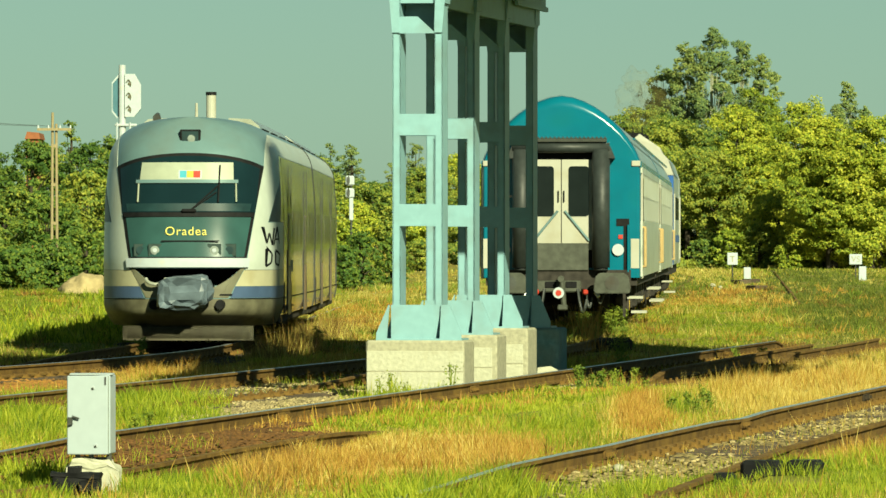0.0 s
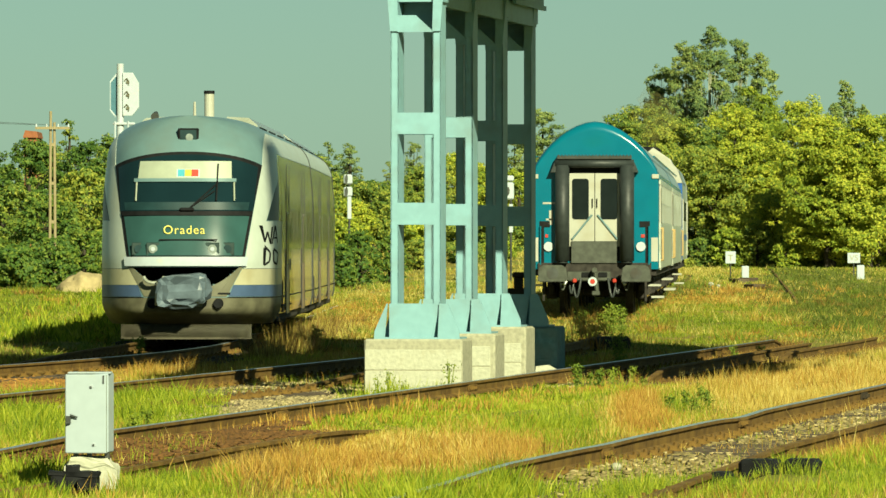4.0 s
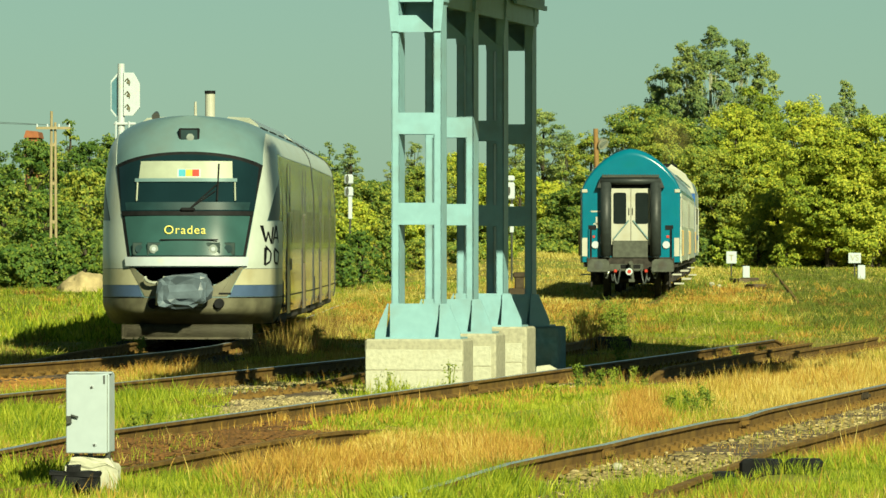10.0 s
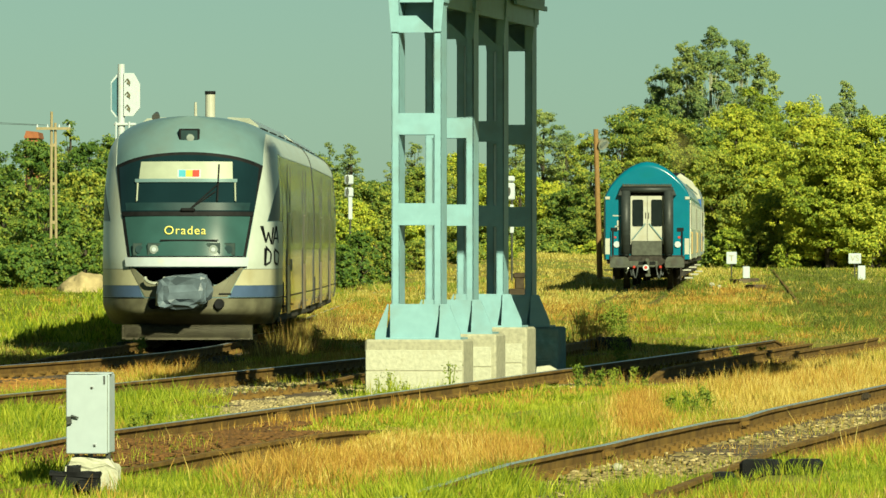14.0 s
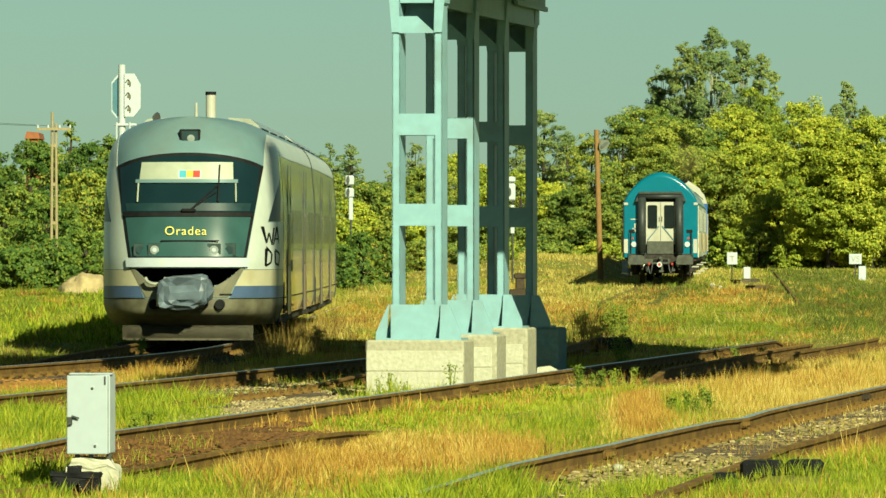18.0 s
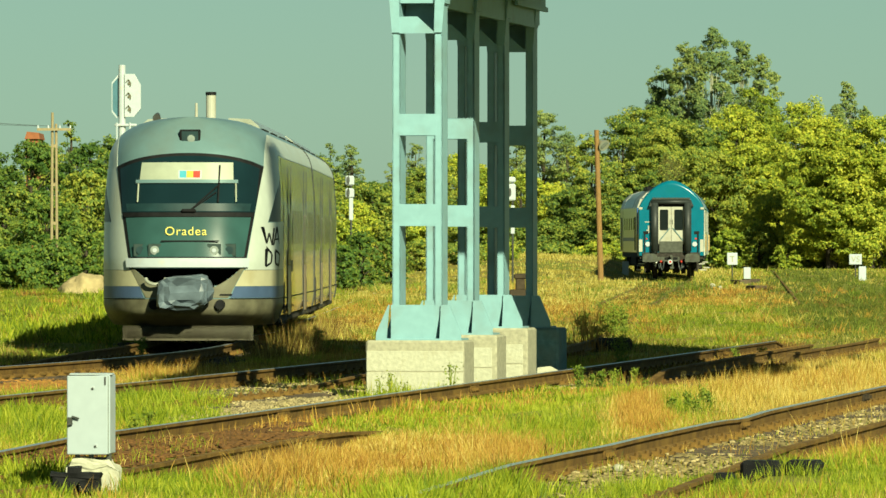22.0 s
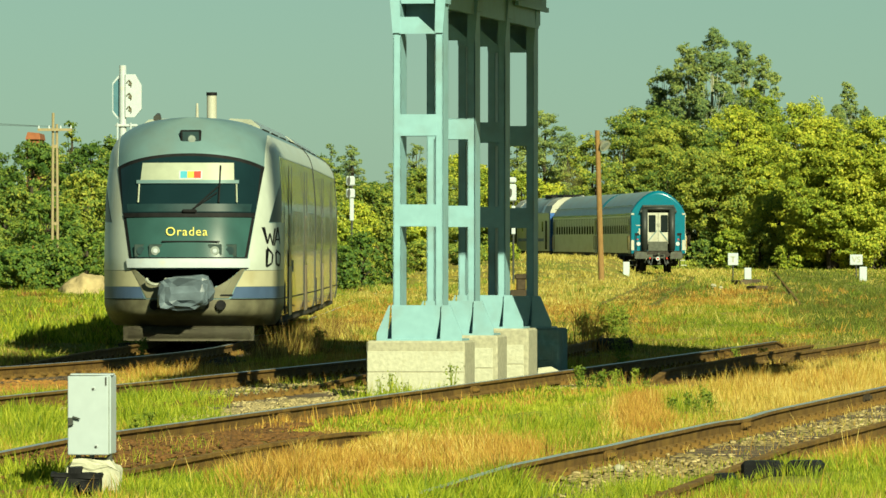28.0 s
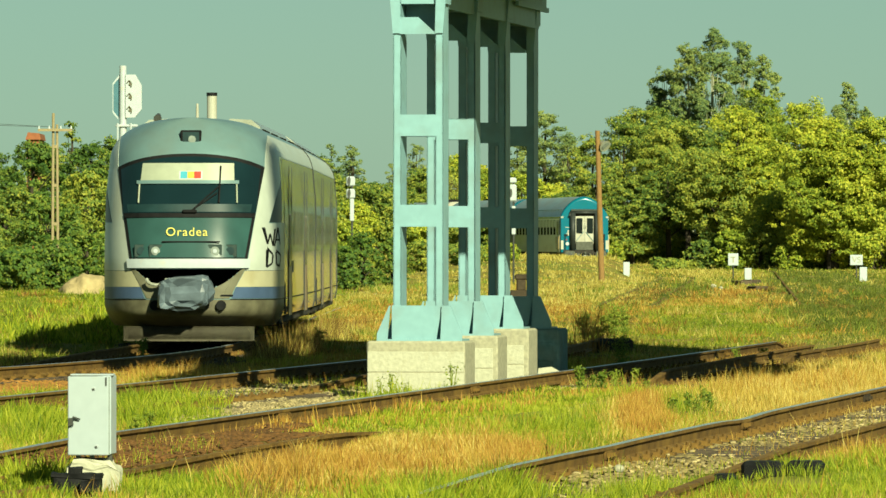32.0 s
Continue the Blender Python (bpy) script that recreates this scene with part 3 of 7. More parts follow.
def bogie(root, yc, wheelbase=2.5, r=0.46, cover=None):
    cover = cover or UNDER
    bm = bmesh.new()
    for sx in (-1, 1):
        box(bm, sx * 1.0 - 0.06, sx * 1.0 + 0.06, yc - wheelbase / 2 - 0.5, yc + wheelbase / 2 + 0.5, 0.42, 0.66, bev=0.03)
        for sy in (-1, 1):
            box(bm, sx * 1.0 - 0.13, sx * 1.0 + 0.13, yc + sy * wheelbase / 2 - 0.17, yc + sy * wheelbase / 2 + 0.17, 0.33, 0.62, bev=0.03)
            tube(bm, (sx * 1.0, yc + sy * wheelbase / 2, 0.6), (sx * 1.0, yc + sy * wheelbase / 2, 0.85), 0.09, n=8)
    box(bm, -0.95, 0.95, yc - 0.3, yc + 0.3, 0.5, 0.8)
    bg = part("bogie", bm, UNDER, root, "dark grimy bogie")
    for sx in (-1, 1):
        for sy in (-1, 1):
            y = yc + sy * wheelbase / 2
            part("axle_box_cover", atube((sx * 1.125, y, 0.47), (sx * 1.15, y, 0.47), 0.10, n=12), cover, bg, "coloured axle-box cover")
            part("damper", atube((sx * 1.15, y + sy * 0.28, 0.42), (sx * 1.15, y + sy * 0.28, 0.82), 0.04, n=8), UNDER, bg)
    for sy in (-1, 1):
        wb = bmesh.new()
        y = yc + sy * wheelbase / 2
        tube(wb, (-0.75, y, r), (0.75, y, r), 0.085, n=8)
        for sx in (-1, 1):
            tube(wb, (sx * 0.69, y, r), (sx * 0.82, y, r), r, n=24)
            tube(wb, (sx * 0.66, y, r), (sx * 0.69, y, r), r + 0.03, n=24)
        part("wheelset", wb, UNDER, bg, "steel wheels on an axle")


COACH = 24.5


def build_coach():
    root = empty("passenger_coach", Matrix(), "teal passenger coach with grey sides and black rubber gangway", "railway coach", "coaches of the train")
    H, ZS, ZT, L = 1.425, 3.04, 4.27, COACH
    Y0, Y1 = 0.45, L - 0.45
    # roof
    pts = shell(H, 1.0, ZS, ZT)
    roof = part("roof", skin(bmesh.new(), pts[1:-1], Y0 + 0.25, Y1), ROOF_GREY, root, "dusty grey-teal arched roof", smooth=True)
    edge = bmesh.new()
    for sx in (-1, 1):
        box(edge, sx * H - 0.012, sx * H + 0.012, Y0 + 0.02, Y1, ZS - 0.06, ZS + 0.05)
        box(edge, sx * 1.30 - 0.02, sx * 1.30 + 0.02, Y0 + 0.3, Y1, ZS + 0.44, ZS + 0.47)
    part("gutter", edge, TEAL, root, "teal gutter strip")
    # side walls: lower panel, window band with openings as recessed dark glass, upper strip
    for sx in (-1, 1):
        bm = abox(sx * H - 0.03, sx * H + 0.03, Y0 + 0.2, Y1, 1.02, 2.02)
        part("lower_side_panel", bm, SIDE_GREY, root, "grey lower side panel, shiny and dirty")
        part("upper_side_panel", abox(sx * H - 0.028, sx * H + 0.028, Y0 + 0.2, Y1, 2.88, ZS - 0.055), SIDE_GREY, root)
        n = 15
        pitch = (Y1 - Y0 - 3.4) / n
        for i in range(n + 1):
            y = Y0 + 1.7 + pitch * i
            part("window_post", abox(sx * H - 0.027, sx * H + 0.027, y - 0.24, y + 0.24, 2.02, 2.88), SIDE_PALE, root, "pale panel between windows")
        for i in range(n):
            y = Y0 + 1.7 + pitch * (i + 0.5)
            hw = pitch / 2 - 0.24
            fr = bmesh.new()
            for z in (2.03, 2.46, 2.865):
                box(fr, sx * H - 0.02, sx * H + 0.02, y - hw, y + hw, z - 0.02, z + 0.02)
            win = part("window_frame", fr, GREY_STEEL, root)
            # solid pane coloured as the dark interior
            part("lower_pane", abox(sx * H - 0.012, sx * H + 0.012, y - hw, y + hw, 2.05, 2.44), OPENING, win, "lower pane blackened for the interior's shade")
            part("upper_pane", abox(sx * H - 0.012, sx * H + 0.012, y - hw, y + hw, 2.48, 2.845), BLIND, win, "pale upper pane of the window")
        for ye, s in ((Y0 + 0.2, 1), (Y1, -1)):
            y = ye + s * 0.62
            dr = part("door", abox(sx * H - 0.034, sx * H + 0.034, y - 0.42, y + 0.42, 0.98, 2.92, bev=0.01), CREAM, root, "narrow cream end door")
            part("door_window", abox(sx * H - 0.042, sx * H + 0.042, y - 0.17, y + 0.17, 2.0, 2.80, bev=0.01), DARKGLASS, dr)
            for q in (-0.52, 0.52):
                hr = bmesh.new()
                tube(hr, (sx * (H + 0.07), y + q, 1.20), (sx * (H + 0.07), y + q, 1.90), 0.02, n=8)
                for z in (1.20, 1.90):
                    tube(hr, (sx * H, y + q, z), (sx * (H + 0.08), y + q, z), 0.022, n=8)
                part("handrail", hr, TAN, root, "faded yellow door handrail")
            for z, o in ((0.62, 0.05), (0.36, 0.12)):
                st = abox(sx * (H - 0.16 + o) - 0.14, sx * (H - 0.16 + o) + 0.14, y - 0.36, y + 0.36, z, z + 0.045)
                part("step", st, CREAM, root, "pale footboard")
    # underframe
    uf = abox(-1.36, 1.36, Y0 + 0.1, Y1 - 0.1, 0.86, 1.03)
    for y, a, b in ((8.2, 1.4, 0.40), (11.2, 1.1, 0.48), (14.0, 1.6, 0.42), (17.0, 1.2, 0.50)):
        for sx in (-1, 1):
            box(uf, min(sx * 0.55, sx * 1.22), max(sx * 0.55, sx * 1.22), y - a / 2, y + a / 2, b, 0.9, bev=0.03)
    part("underframe", uf, UNDER, root, "dark underframe with equipment boxes")
    bogie(root, 3.65, cover=YELLOW)
    bogie(root, L - 3.65, cover=YELLOW)
    # ends
    for flip in (False, True):
        def put(name, bm, m, parent=root, label=""):
            if flip:
                bmesh.ops.rotate(bm, cent=(0, L / 2, 0), matrix=Matrix.Rotation(math.pi, 3, "Z"), verts=bm.verts[:])
            return part(name, bm, m, parent, label)
        end = bmesh.new()
        rings = []
        for q in range(8):
            a = math.pi / 2 * q / 7
            ins = 1 - math.sin(a)
            ring = shell(H - 0.05 * ins, 1.0, ZS, ZT - 0.20 * ins)
            rings.append([end.verts.new((x, Y0 + 0.20 * (1 - math.cos(a)), z)) for x, z in ring])
        end.faces.new(rings[0])
        for ra, rb in zip(rings, rings[1:]):
            for i in range(len(ra) - 1):
                end.faces.new((ra[i], rb[i], rb[i + 1], ra[i + 1]))
        skin(end, pts, Y0 + 0.2, Y0 + 0.34)
        bmesh.ops.recalc_face_normals(end, faces=end.faces[:])
        for f in end.faces:
            f.smooth = len(f.verts) == 4
        wall = put("end_wall", end, TEAL, root, "glossy teal end with a domed edge")
        rim = bmesh.new()
        rp = shell(H + 0.012, ZS, ZS, ZT + 0.014)
        skin(rim, rp, Y0 + 0.22, Y0 + 0.36)
        put("roof_rim", rim, TEAL, wall)
        # gangway
        for sx in (-1, 1):
            gw = bmesh.new()
            tube(gw, (sx * 0.715, Y0 - 0.17, 1.18), (sx * 0.715, Y0 - 0.17, 3.30), 0.160, n=24)
            tube(gw, (sx * 0.715, Y0 - 0.17, 1.13), (sx * 0.715, Y0 - 0.17, 1.18), 0.125, n=24)
            for f in gw.faces:
                f.smooth = len(f.verts) == 4
            put("gangway_tube", gw, RUBBER, root, "upright black rubber gangway tube")
            flap = prism(bmesh.new(), [(sx * 0.80, 3.14), (sx * 0.97, 3.14), (sx * 0.88, 3.36), (sx * 0.80, 3.40)], Y0 - 0.25, Y0 - 0.02)
            put("gangway_flap", flap, RUBBER, root)
        gt = atube((-0.87, Y0 - 0.18, 3.33), (0.87, Y0 - 0.18, 3.33), 0.092, n=20)
        for f in gt.faces:
            f.smooth = len(f.verts) == 4
        put("gangway_top_tube", gt, RUBBER, root)
        rail = abox(-0.83, 0.82, Y0 - 0.27, Y0 - 0.02, 3.43, 3.50, bev=0.008)
        for i in range(22):
            box(rail, -0.81 + i * 0.0755, -0.775 + i * 0.0755, Y0 - 0.28, Y0 - 0.05, 3.50, 3.525)
        put("gangway_hood", rail, HOOD_STEEL, root, "ribbed hood over the gangway")
        # flat black plate stands in for the shaded recess round the doors
        put("gangway_shade_plate", abox(-0.64, 0.64, Y0 - 0.012, Y0 - 0.002, 1.18, 3.26), BLACK, root)
        for sx in (-1, 1):
            xa, xb = sorted((sx * 0.006, sx * 0.56))
            leaf = put("end_door", abox(xa, xb, Y0 - 0.05, Y0 - 0.014, 1.50, 3.12, bev=0.008), CREAM, root, "cream end door leaf")
            xa, xb = sorted((sx * 0.13, sx * 0.50))
            put("door_glass", aprism(rounded(xa, xb, 2.10, 3.00, 0.06), Y0 - 0.056, Y0 - 0.045), DARKGLASS, leaf)
            hb = bmesh.new()
            tube(hb, (sx * 0.05, Y0 - 0.075, 2.36), (sx * 0.05, Y0 - 0.075, 2.56), 0.012, n=6)
            put("door_handle", hb, BLACK, leaf)
            br = atube((sx * 0.06, Y0 - 0.07, 2.20), (sx * 0.50, Y0 - 0.07, 1.66), 0.022, n=6)
            put("brace", br, SILVER, leaf)
            put("door_jamb", abox(*sorted((sx * 0.552, sx * 0.60)), Y0 - 0.06, Y0 - 0.013, 1.5, 3.06), CREAM if sx < 0 else GREY_STEEL, root)
            # lamps, grab rails, marks
            put("tail_lamp", atube((sx * 1.02, Y0 - 0.05, 1.50), (sx * 1.02, Y0 + 0.01, 1.50), 0.105, n=20), WHITEPAINT, root, "round white lamp")
            put("red_reflector", abox(sx * 1.06 - 0.035, sx * 1.07 + 0.035, Y0 - 0.02, Y0, 1.70, 1.77), RED, root)
            # flat black plate in place of a hollow
            bm = abox(sx * 1.17 - 0.05, sx * 1.17 + 0.05, Y0 - 0.012, Y0 + 0.004, 1.07, 2.06)
            box(bm, *sorted((sx * 0.99, sx * 1.22)), Y0 - 0.014, Y0 + 0.004, 1.93, 2.06)
            put("grab_backing", bm, BLACK, root, "flat black plate in place of the grab-rail recess")
            put("grab_rail", atube((sx * 1.20, Y0 - 0.05, 1.1), (sx * 1.20, Y0 - 0.05, 1.95), 0.018, n=6), TEAL, root)
            put("white_corner_mark", abox(sx * 1.325 - 0.075, sx * 1.325 + 0.075, Y0 - 0.008, Y0 + 0.002, 1.17, 1.70), CREAM, root)
            put("corner_lamp", abox(sx * 1.335 - 0.075, sx * 1.335 + 0.085, Y0 - 0.03, Y0 + 0.01, 3.00, 3.10, bev=0.01), CREAM, root)
            buf = bmesh.new()
            prism(buf, [(sx * 0.92 - 0.33, 0.76), (sx * 0.92 - 0.30, 0.72), (sx * 0.92 + 0.30, 0.72), (sx * 0.92 + 0.33, 0.76), (sx * 0.92 + 0.30, 1.02), (sx * 0.92 + 0.22, 1.09), (sx * 0.92 - 0.22, 1.09), (sx * 0.92 - 0.30, 1.02)], -0.02, 0.03)
            bmesh.ops.bevel(buf, geom=buf.edges[:], offset=0.012, segments=2, affect="EDGES")
            tube(buf, (sx * 0.92, 0.03, 0.92), (sx * 0.92, 0.5, 0.92), 0.13, n=12)
            pad = put("buffer", buf, BUFFER_GREY, root, "dull grey oblong buffer head")
            put("wear_mark", atube((sx * 0.92, -0.0275, 0.91), (sx * 0.92, -0.022, 0.91), 0.13, n=20), GREY_STEEL, pad, "polished round contact mark")
            for j, (x0, drop, lean, m) in enumerate(((0.30, 0.42, 0.16, RUBBER), (0.45, 0.34, 0.10, RUBBER), (0.62, 0.26, 0.14, BUFFER_GREY))):
                hose = bmesh.new()
                bend = lambda u: (sx * (x0 + lean * u), 0.28 - 0.1 * math.sin(3 * u) + 0.05 * j, 0.80 - drop * math.sin(math.pi * u * 0.85))
                for i in range(9):
                    tube(hose, bend(i / 9), bend((i + 1) / 9), 0.026 - 0.004 * j, n=6)
                put("brake_hose", hose, m, root, "hanging rubber brake hose")
            put("hose_valve", abox(sx * 0.44 - 0.045, sx * 0.44 + 0.045, 0.20, 0.32, 0.70, 0.79, bev=0.02), RED, root, "red hose valve")
            put("hose_elbow", atube((sx * 0.62, 0.20, 0.74), (sx * 0.68, 0.16, 0.66), 0.035, n=8), SIDE_PALE, root)
            put("step_hanger", abox(sx * 1.13 - 0.025, sx * 1.13 + 0.025, Y0 + 0.02, Y0 + 0.08, 0.30, 0.80), UNDER, root)
        put("pipe_rack", abox(-0.62, 0.36, Y0 - 0.10, Y0 - 0.065, 0.74, 0.95, bev=0.02), BUFFER_GREY, root, "grey-green pipe bracket")
        for x in (-0.20, 0.17):
            put("rack_pocket", abox(x - 0.09, x + 0.11, Y0 - 0.115, Y0 - 0.101, 0.82, 0.93, bev=0.01), BLACK, root)
        put("threshold_plate", abox(-0.52, 0.49, Y0 - 0.10, Y0 - 0.03, 1.13, 1.62, bev=0.01), BUFFER_GREY, root, "grey hinged bridge plate")
        put("headstock", abox(-1.25, 1.25, Y0 - 0.06, Y0 + 0.12, 0.80, 1.14), UNDER, root)
        if not flip:
            put("tail_disc", atube((-0.04, 0.10, 0.73), (-0.04, 0.14, 0.73), 0.10, n=20), WHITEPAINT, root, "white and red tail disc")
            put("disc_centre", atube((-0.04, 0.092, 0.73), (-0.04, 0.105, 0.73), 0.055, n=14), RED, root)
            for z, w in ((2.46, 0.15), (2.10, 0.08)):
                put("side_lettering_bar", abox(-1.0 - w, -1.0 + w, Y0 - 0.006, Y0 + 0.002, z - 0.02, z + 0.02), CREAM, root)
            lb = abox(-1.01, -0.93, Y0 - 0.006, Y0 + 0.002, 1.98, 2.30)
            put("notice_plate", lb, CREAM, root, "small pale notice plate")
        coup = bmesh.new()
        tube(coup, (0, Y0, 0.98), (0, 0.12, 0.98), 0.06, n=8)
        tube(coup, (0.02, 0.18, 0.95), (0.06, 0.20, 0.45), 0.05, n=8)
        box(coup, -0.06, 0.12, 0.12, 0.26, 0.42, 0.52, bev=0.02)
        put("coupling", coup, BUFFER_GREY, root, "hanging screw coupling")
    return root


def build_loco():
    root = empty("diesel_locomotive", Matrix(), "blue and cream diesel locomotive with grey sides", "locomotive")
    H, L = 1.45, 18.0
    pts = [(-H, 1.05), (-H, 3.30), (-1.30, 3.72), (-0.98, 4.05), (-0.55, 4.22), (0.55, 4.22), (0.98, 4.05), (1.30, 3.72), (H, 3.30), (H, 1.05)]
    body = bmesh.new()
    prism(body, pts, 1.3, L - 1.3)
    part("body", body, SIDE_PALE, root, "pale grey-green body sides")
    for y0, y1, m, nm in ((0.7, 1.2, BLUE, "end_section"), (1.2, 3.4, SIDE_PALE, "cab_section"), (L - 3.4, L - 1.2, SIDE_PALE, "cab_section"), (L - 1.2, L - 0.7, BLUE, "end_section")):
        part(nm, prism(bmesh.new(), [(-H * 1.008, 1.05), (-H * 1.008, 3.30), (H * 1.008, 3.30), (H * 1.008, 1.05)], y0, y1), m, root)
        part("cab_roof", prism(bmesh.new(), [(x * 1.008, z + 0.012) for x, z in pts[1:-1]], y0, y1), CREAM, root, "cream cab roof")
    roof = skin(bmesh.new(), [(x * 1.012, z + 0.02) for x, z in pts[1:-1]], 4.5, L - 4.5)
    part("roof", roof, ROOF_GREY, root, smooth=True)
    eq = abox(-0.75, 0.75, 5.5, 8.0, 4.2, 4.42, bev=0.05)
    box(eq, -0.5, 0.7, 2.2, 4.4, 4.2, 4.40, bev=0.05)
    for i in range(6):
        tube(eq, (-0.6 + 0.24 * i, 5.6, 4.40), (-0.6 + 0.24 * i, 5.6, 4.60), 0.02, n=6)
    part("roof_equipment", eq, BLACK, root, "dark roof grille and exhaust")
    part("fairing", prism(bmesh.new(), [(0.35, 4.15), (1.1, 3.8), (1.36, 3.5), (1.10, 4.02), (0.6, 4.36)], 1.2, 4.4), CREAM, root)
    for sx in (-1, 1):
        for y in (4.0, 6.2, 8.4, 10.6, 12.8):
            w = part("window", abox(sx * H - 0.02, sx * H + 0.02, y - 0.25, y + 0.25, 2.2, 2.8, bev=0.01), DARKGLASS, root)
        for y in (2.4, L - 2.4):
            d = part("door", abox(sx * 1.47 - 0.02, sx * 1.47 + 0.02, y - 0.32, y + 0.32, 1.15, 2.85, bev=0.01), BLACK if sx < 0 else CREAM, root)
        part("stripe", abox(sx * H - 0.022, sx * H + 0.022, 3.4, L - 3.4, 1.62, 1.80), BLUE, root)
    part("cab_glass", abox(-1.15, 1.15, 0.66, 0.72, 2.2, 2.95, bev=0.01), DARKGLASS, root)
    uf = abox(-1.36, 1.36, 0.6, L - 0.6, 0.8, 1.06)
    box(uf, -1.2, 1.2, 6.5, 11.5, 0.35, 0.85, bev=0.05)
    part("underframe", uf, UNDER, root)
    bogie(root, 4.2, 2.8, 0.52)
    bogie(root, L - 4.2, 2.8, 0.52)
    return root


# ---- parked railcar ----
def nose_y(x, z):
    """Depth of the nose surface behind its foremost point."""
    base = 0.10 + 0.34 * max(0.0, (z - 1.35)) ** 1.25 + 2.3 * max(0.0, 0.50 - z) + 0.55 * max(0.0, z - 3.1) ** 1.5
    u = min(1.0, abs(x) / max(nose_w(z), 1e-6))
    return base + 1.75 * (1 - (1 - u ** 3.0) ** (1 / 2.0))


def nose_w(z):
    if z < 0.62:
        return 1.30 + 0.14 * max(0.0, (z - 0.30) / 0.32) ** 0.7
    if z < 2.2:
        return 1.44
    if z < 2.9:
        return 1.44 - 0.045 * ((z - 2.2) / 0.7) ** 2
    u = min(1.0, (z - 2.9) / 0.80)
    return 1.395 * (1 - u ** 2.4) ** 0.33


def nose_at(a, z):
    """Point on the cab skin: a runs from -90 to 90 degrees round the nose, and past that 0.05 m back along the side for each unit."""
    w = nose_w(z)
    b = max(-90.0, min(90.0, a))
    u = abs(math.sin(radians(b)))
    y = nose_y(0, z) + 1.75 * (1 - (1 - u ** 3) ** 0.5)
    return Vector((w * math.sin(radians(b)), y + 0.05 * (abs(a) - abs(b)), z))


def nose_angle(x, z):
    """The same measure for a distance x from the centre line, unrolled past the corner."""
    w = nose_w(z)
    if abs(x) <= w:
        return math.degrees(math.asin(x / max(w, 1e-6)))
    return math.copysign(90 + (abs(x) - w) / 0.05, x)


def nose_out(a, z, off):
    """Point that far outside the cab skin."""
    du = nose_at(a + 0.4, z) - nose_at(a - 0.4, z)
    dz = nose_at(a, z + 0.006) - nose_at(a, z - 0.006)
    n = du.cross(dz)
    return nose_at(a, z) + (n.normalized() * off if n.length > 1e-9 else Vector((0, -off, 0)))


def nose_sheet(z0, z1, xl, xr, off=0.004, nx=14, nz=10, thick=0.01, arch=0.0):
    """Plate wrapped on the nose between the edges xl(z) and xr(z)."""
    bm = bmesh.new()
    lower, upper = [], []
    for j in range(nz + 1):
        z = z0 + (z1 - z0) * j / nz
        a0, a1 = nose_angle(xl(z), z), nose_angle(xr(z), z)
        ra, rb = [], []
        for i in range(nx + 1):
            s = i / nx
            zz = z + arch * (j / nz) * (1 - (2 * s - 1) ** 2)
            a = a0 + (a1 - a0) * s
            ra.append(bm.verts.new(nose_out(a, zz, off - 0.02)))
            rb.append(bm.verts.new(nose_out(a, zz, off + thick)))
        lower.append(ra)
        upper.append(rb)
    for j in range(nz):
        for i in range(nx):
            bm.faces.new((upper[j][i], upper[j][i + 1], upper[j + 1][i + 1], upper[j + 1][i])).smooth = True
    rim = upper[0][:] + [r[-1] for r in upper[1:]] + upper[-1][-2::-1] + [r[0] for r in upper[-2:0:-1]]
    low = lower[0][:] + [r[-1] for r in lower[1:]] + lower[-1][-2::-1] + [r[0] for r in lower[-2:0:-1]]
    for i in range(len(rim)):
        k = (i + 1) % len(rim)
        bm.faces.new((rim[i], low[i], low[k], rim[k]))
    bmesh.ops.delete(bm, geom=[v for v in bm.verts if not v.link_faces], context="VERTS")
    bmesh.ops.recalc_face_normals(bm, faces=bm.faces[:])
    bmesh.ops.split_edges(bm, edges=[e for e in bm.edges if len(e.link_faces) == 2 and e.link_faces[0].smooth != e.link_faces[1].smooth])
    return bm


def nose_patch(quad, off=0.004, nx=14, nz=10, thick=0.01, arch=0.0):
    """Plate on the nose: quad = bottom-left, bottom-right, top-right, top-left in x, z."""
    (ax, az), (bx, _), (cx, cz), (dx, _) = quad
    mix = lambda p, q: (lambda z: p + (q - p) * (z - az) / (cz - az))
    return nose_sheet(az, cz, mix(ax, dx), mix(bx, cx), off, nx, nz, thick, arch)


def mouth_half(z):
    """Half-width of the bowl-shaped opening round the coupler."""
    return 0.93 * max(0.0, min(1.0, (z - 0.84) / 0.395)) ** 0.42


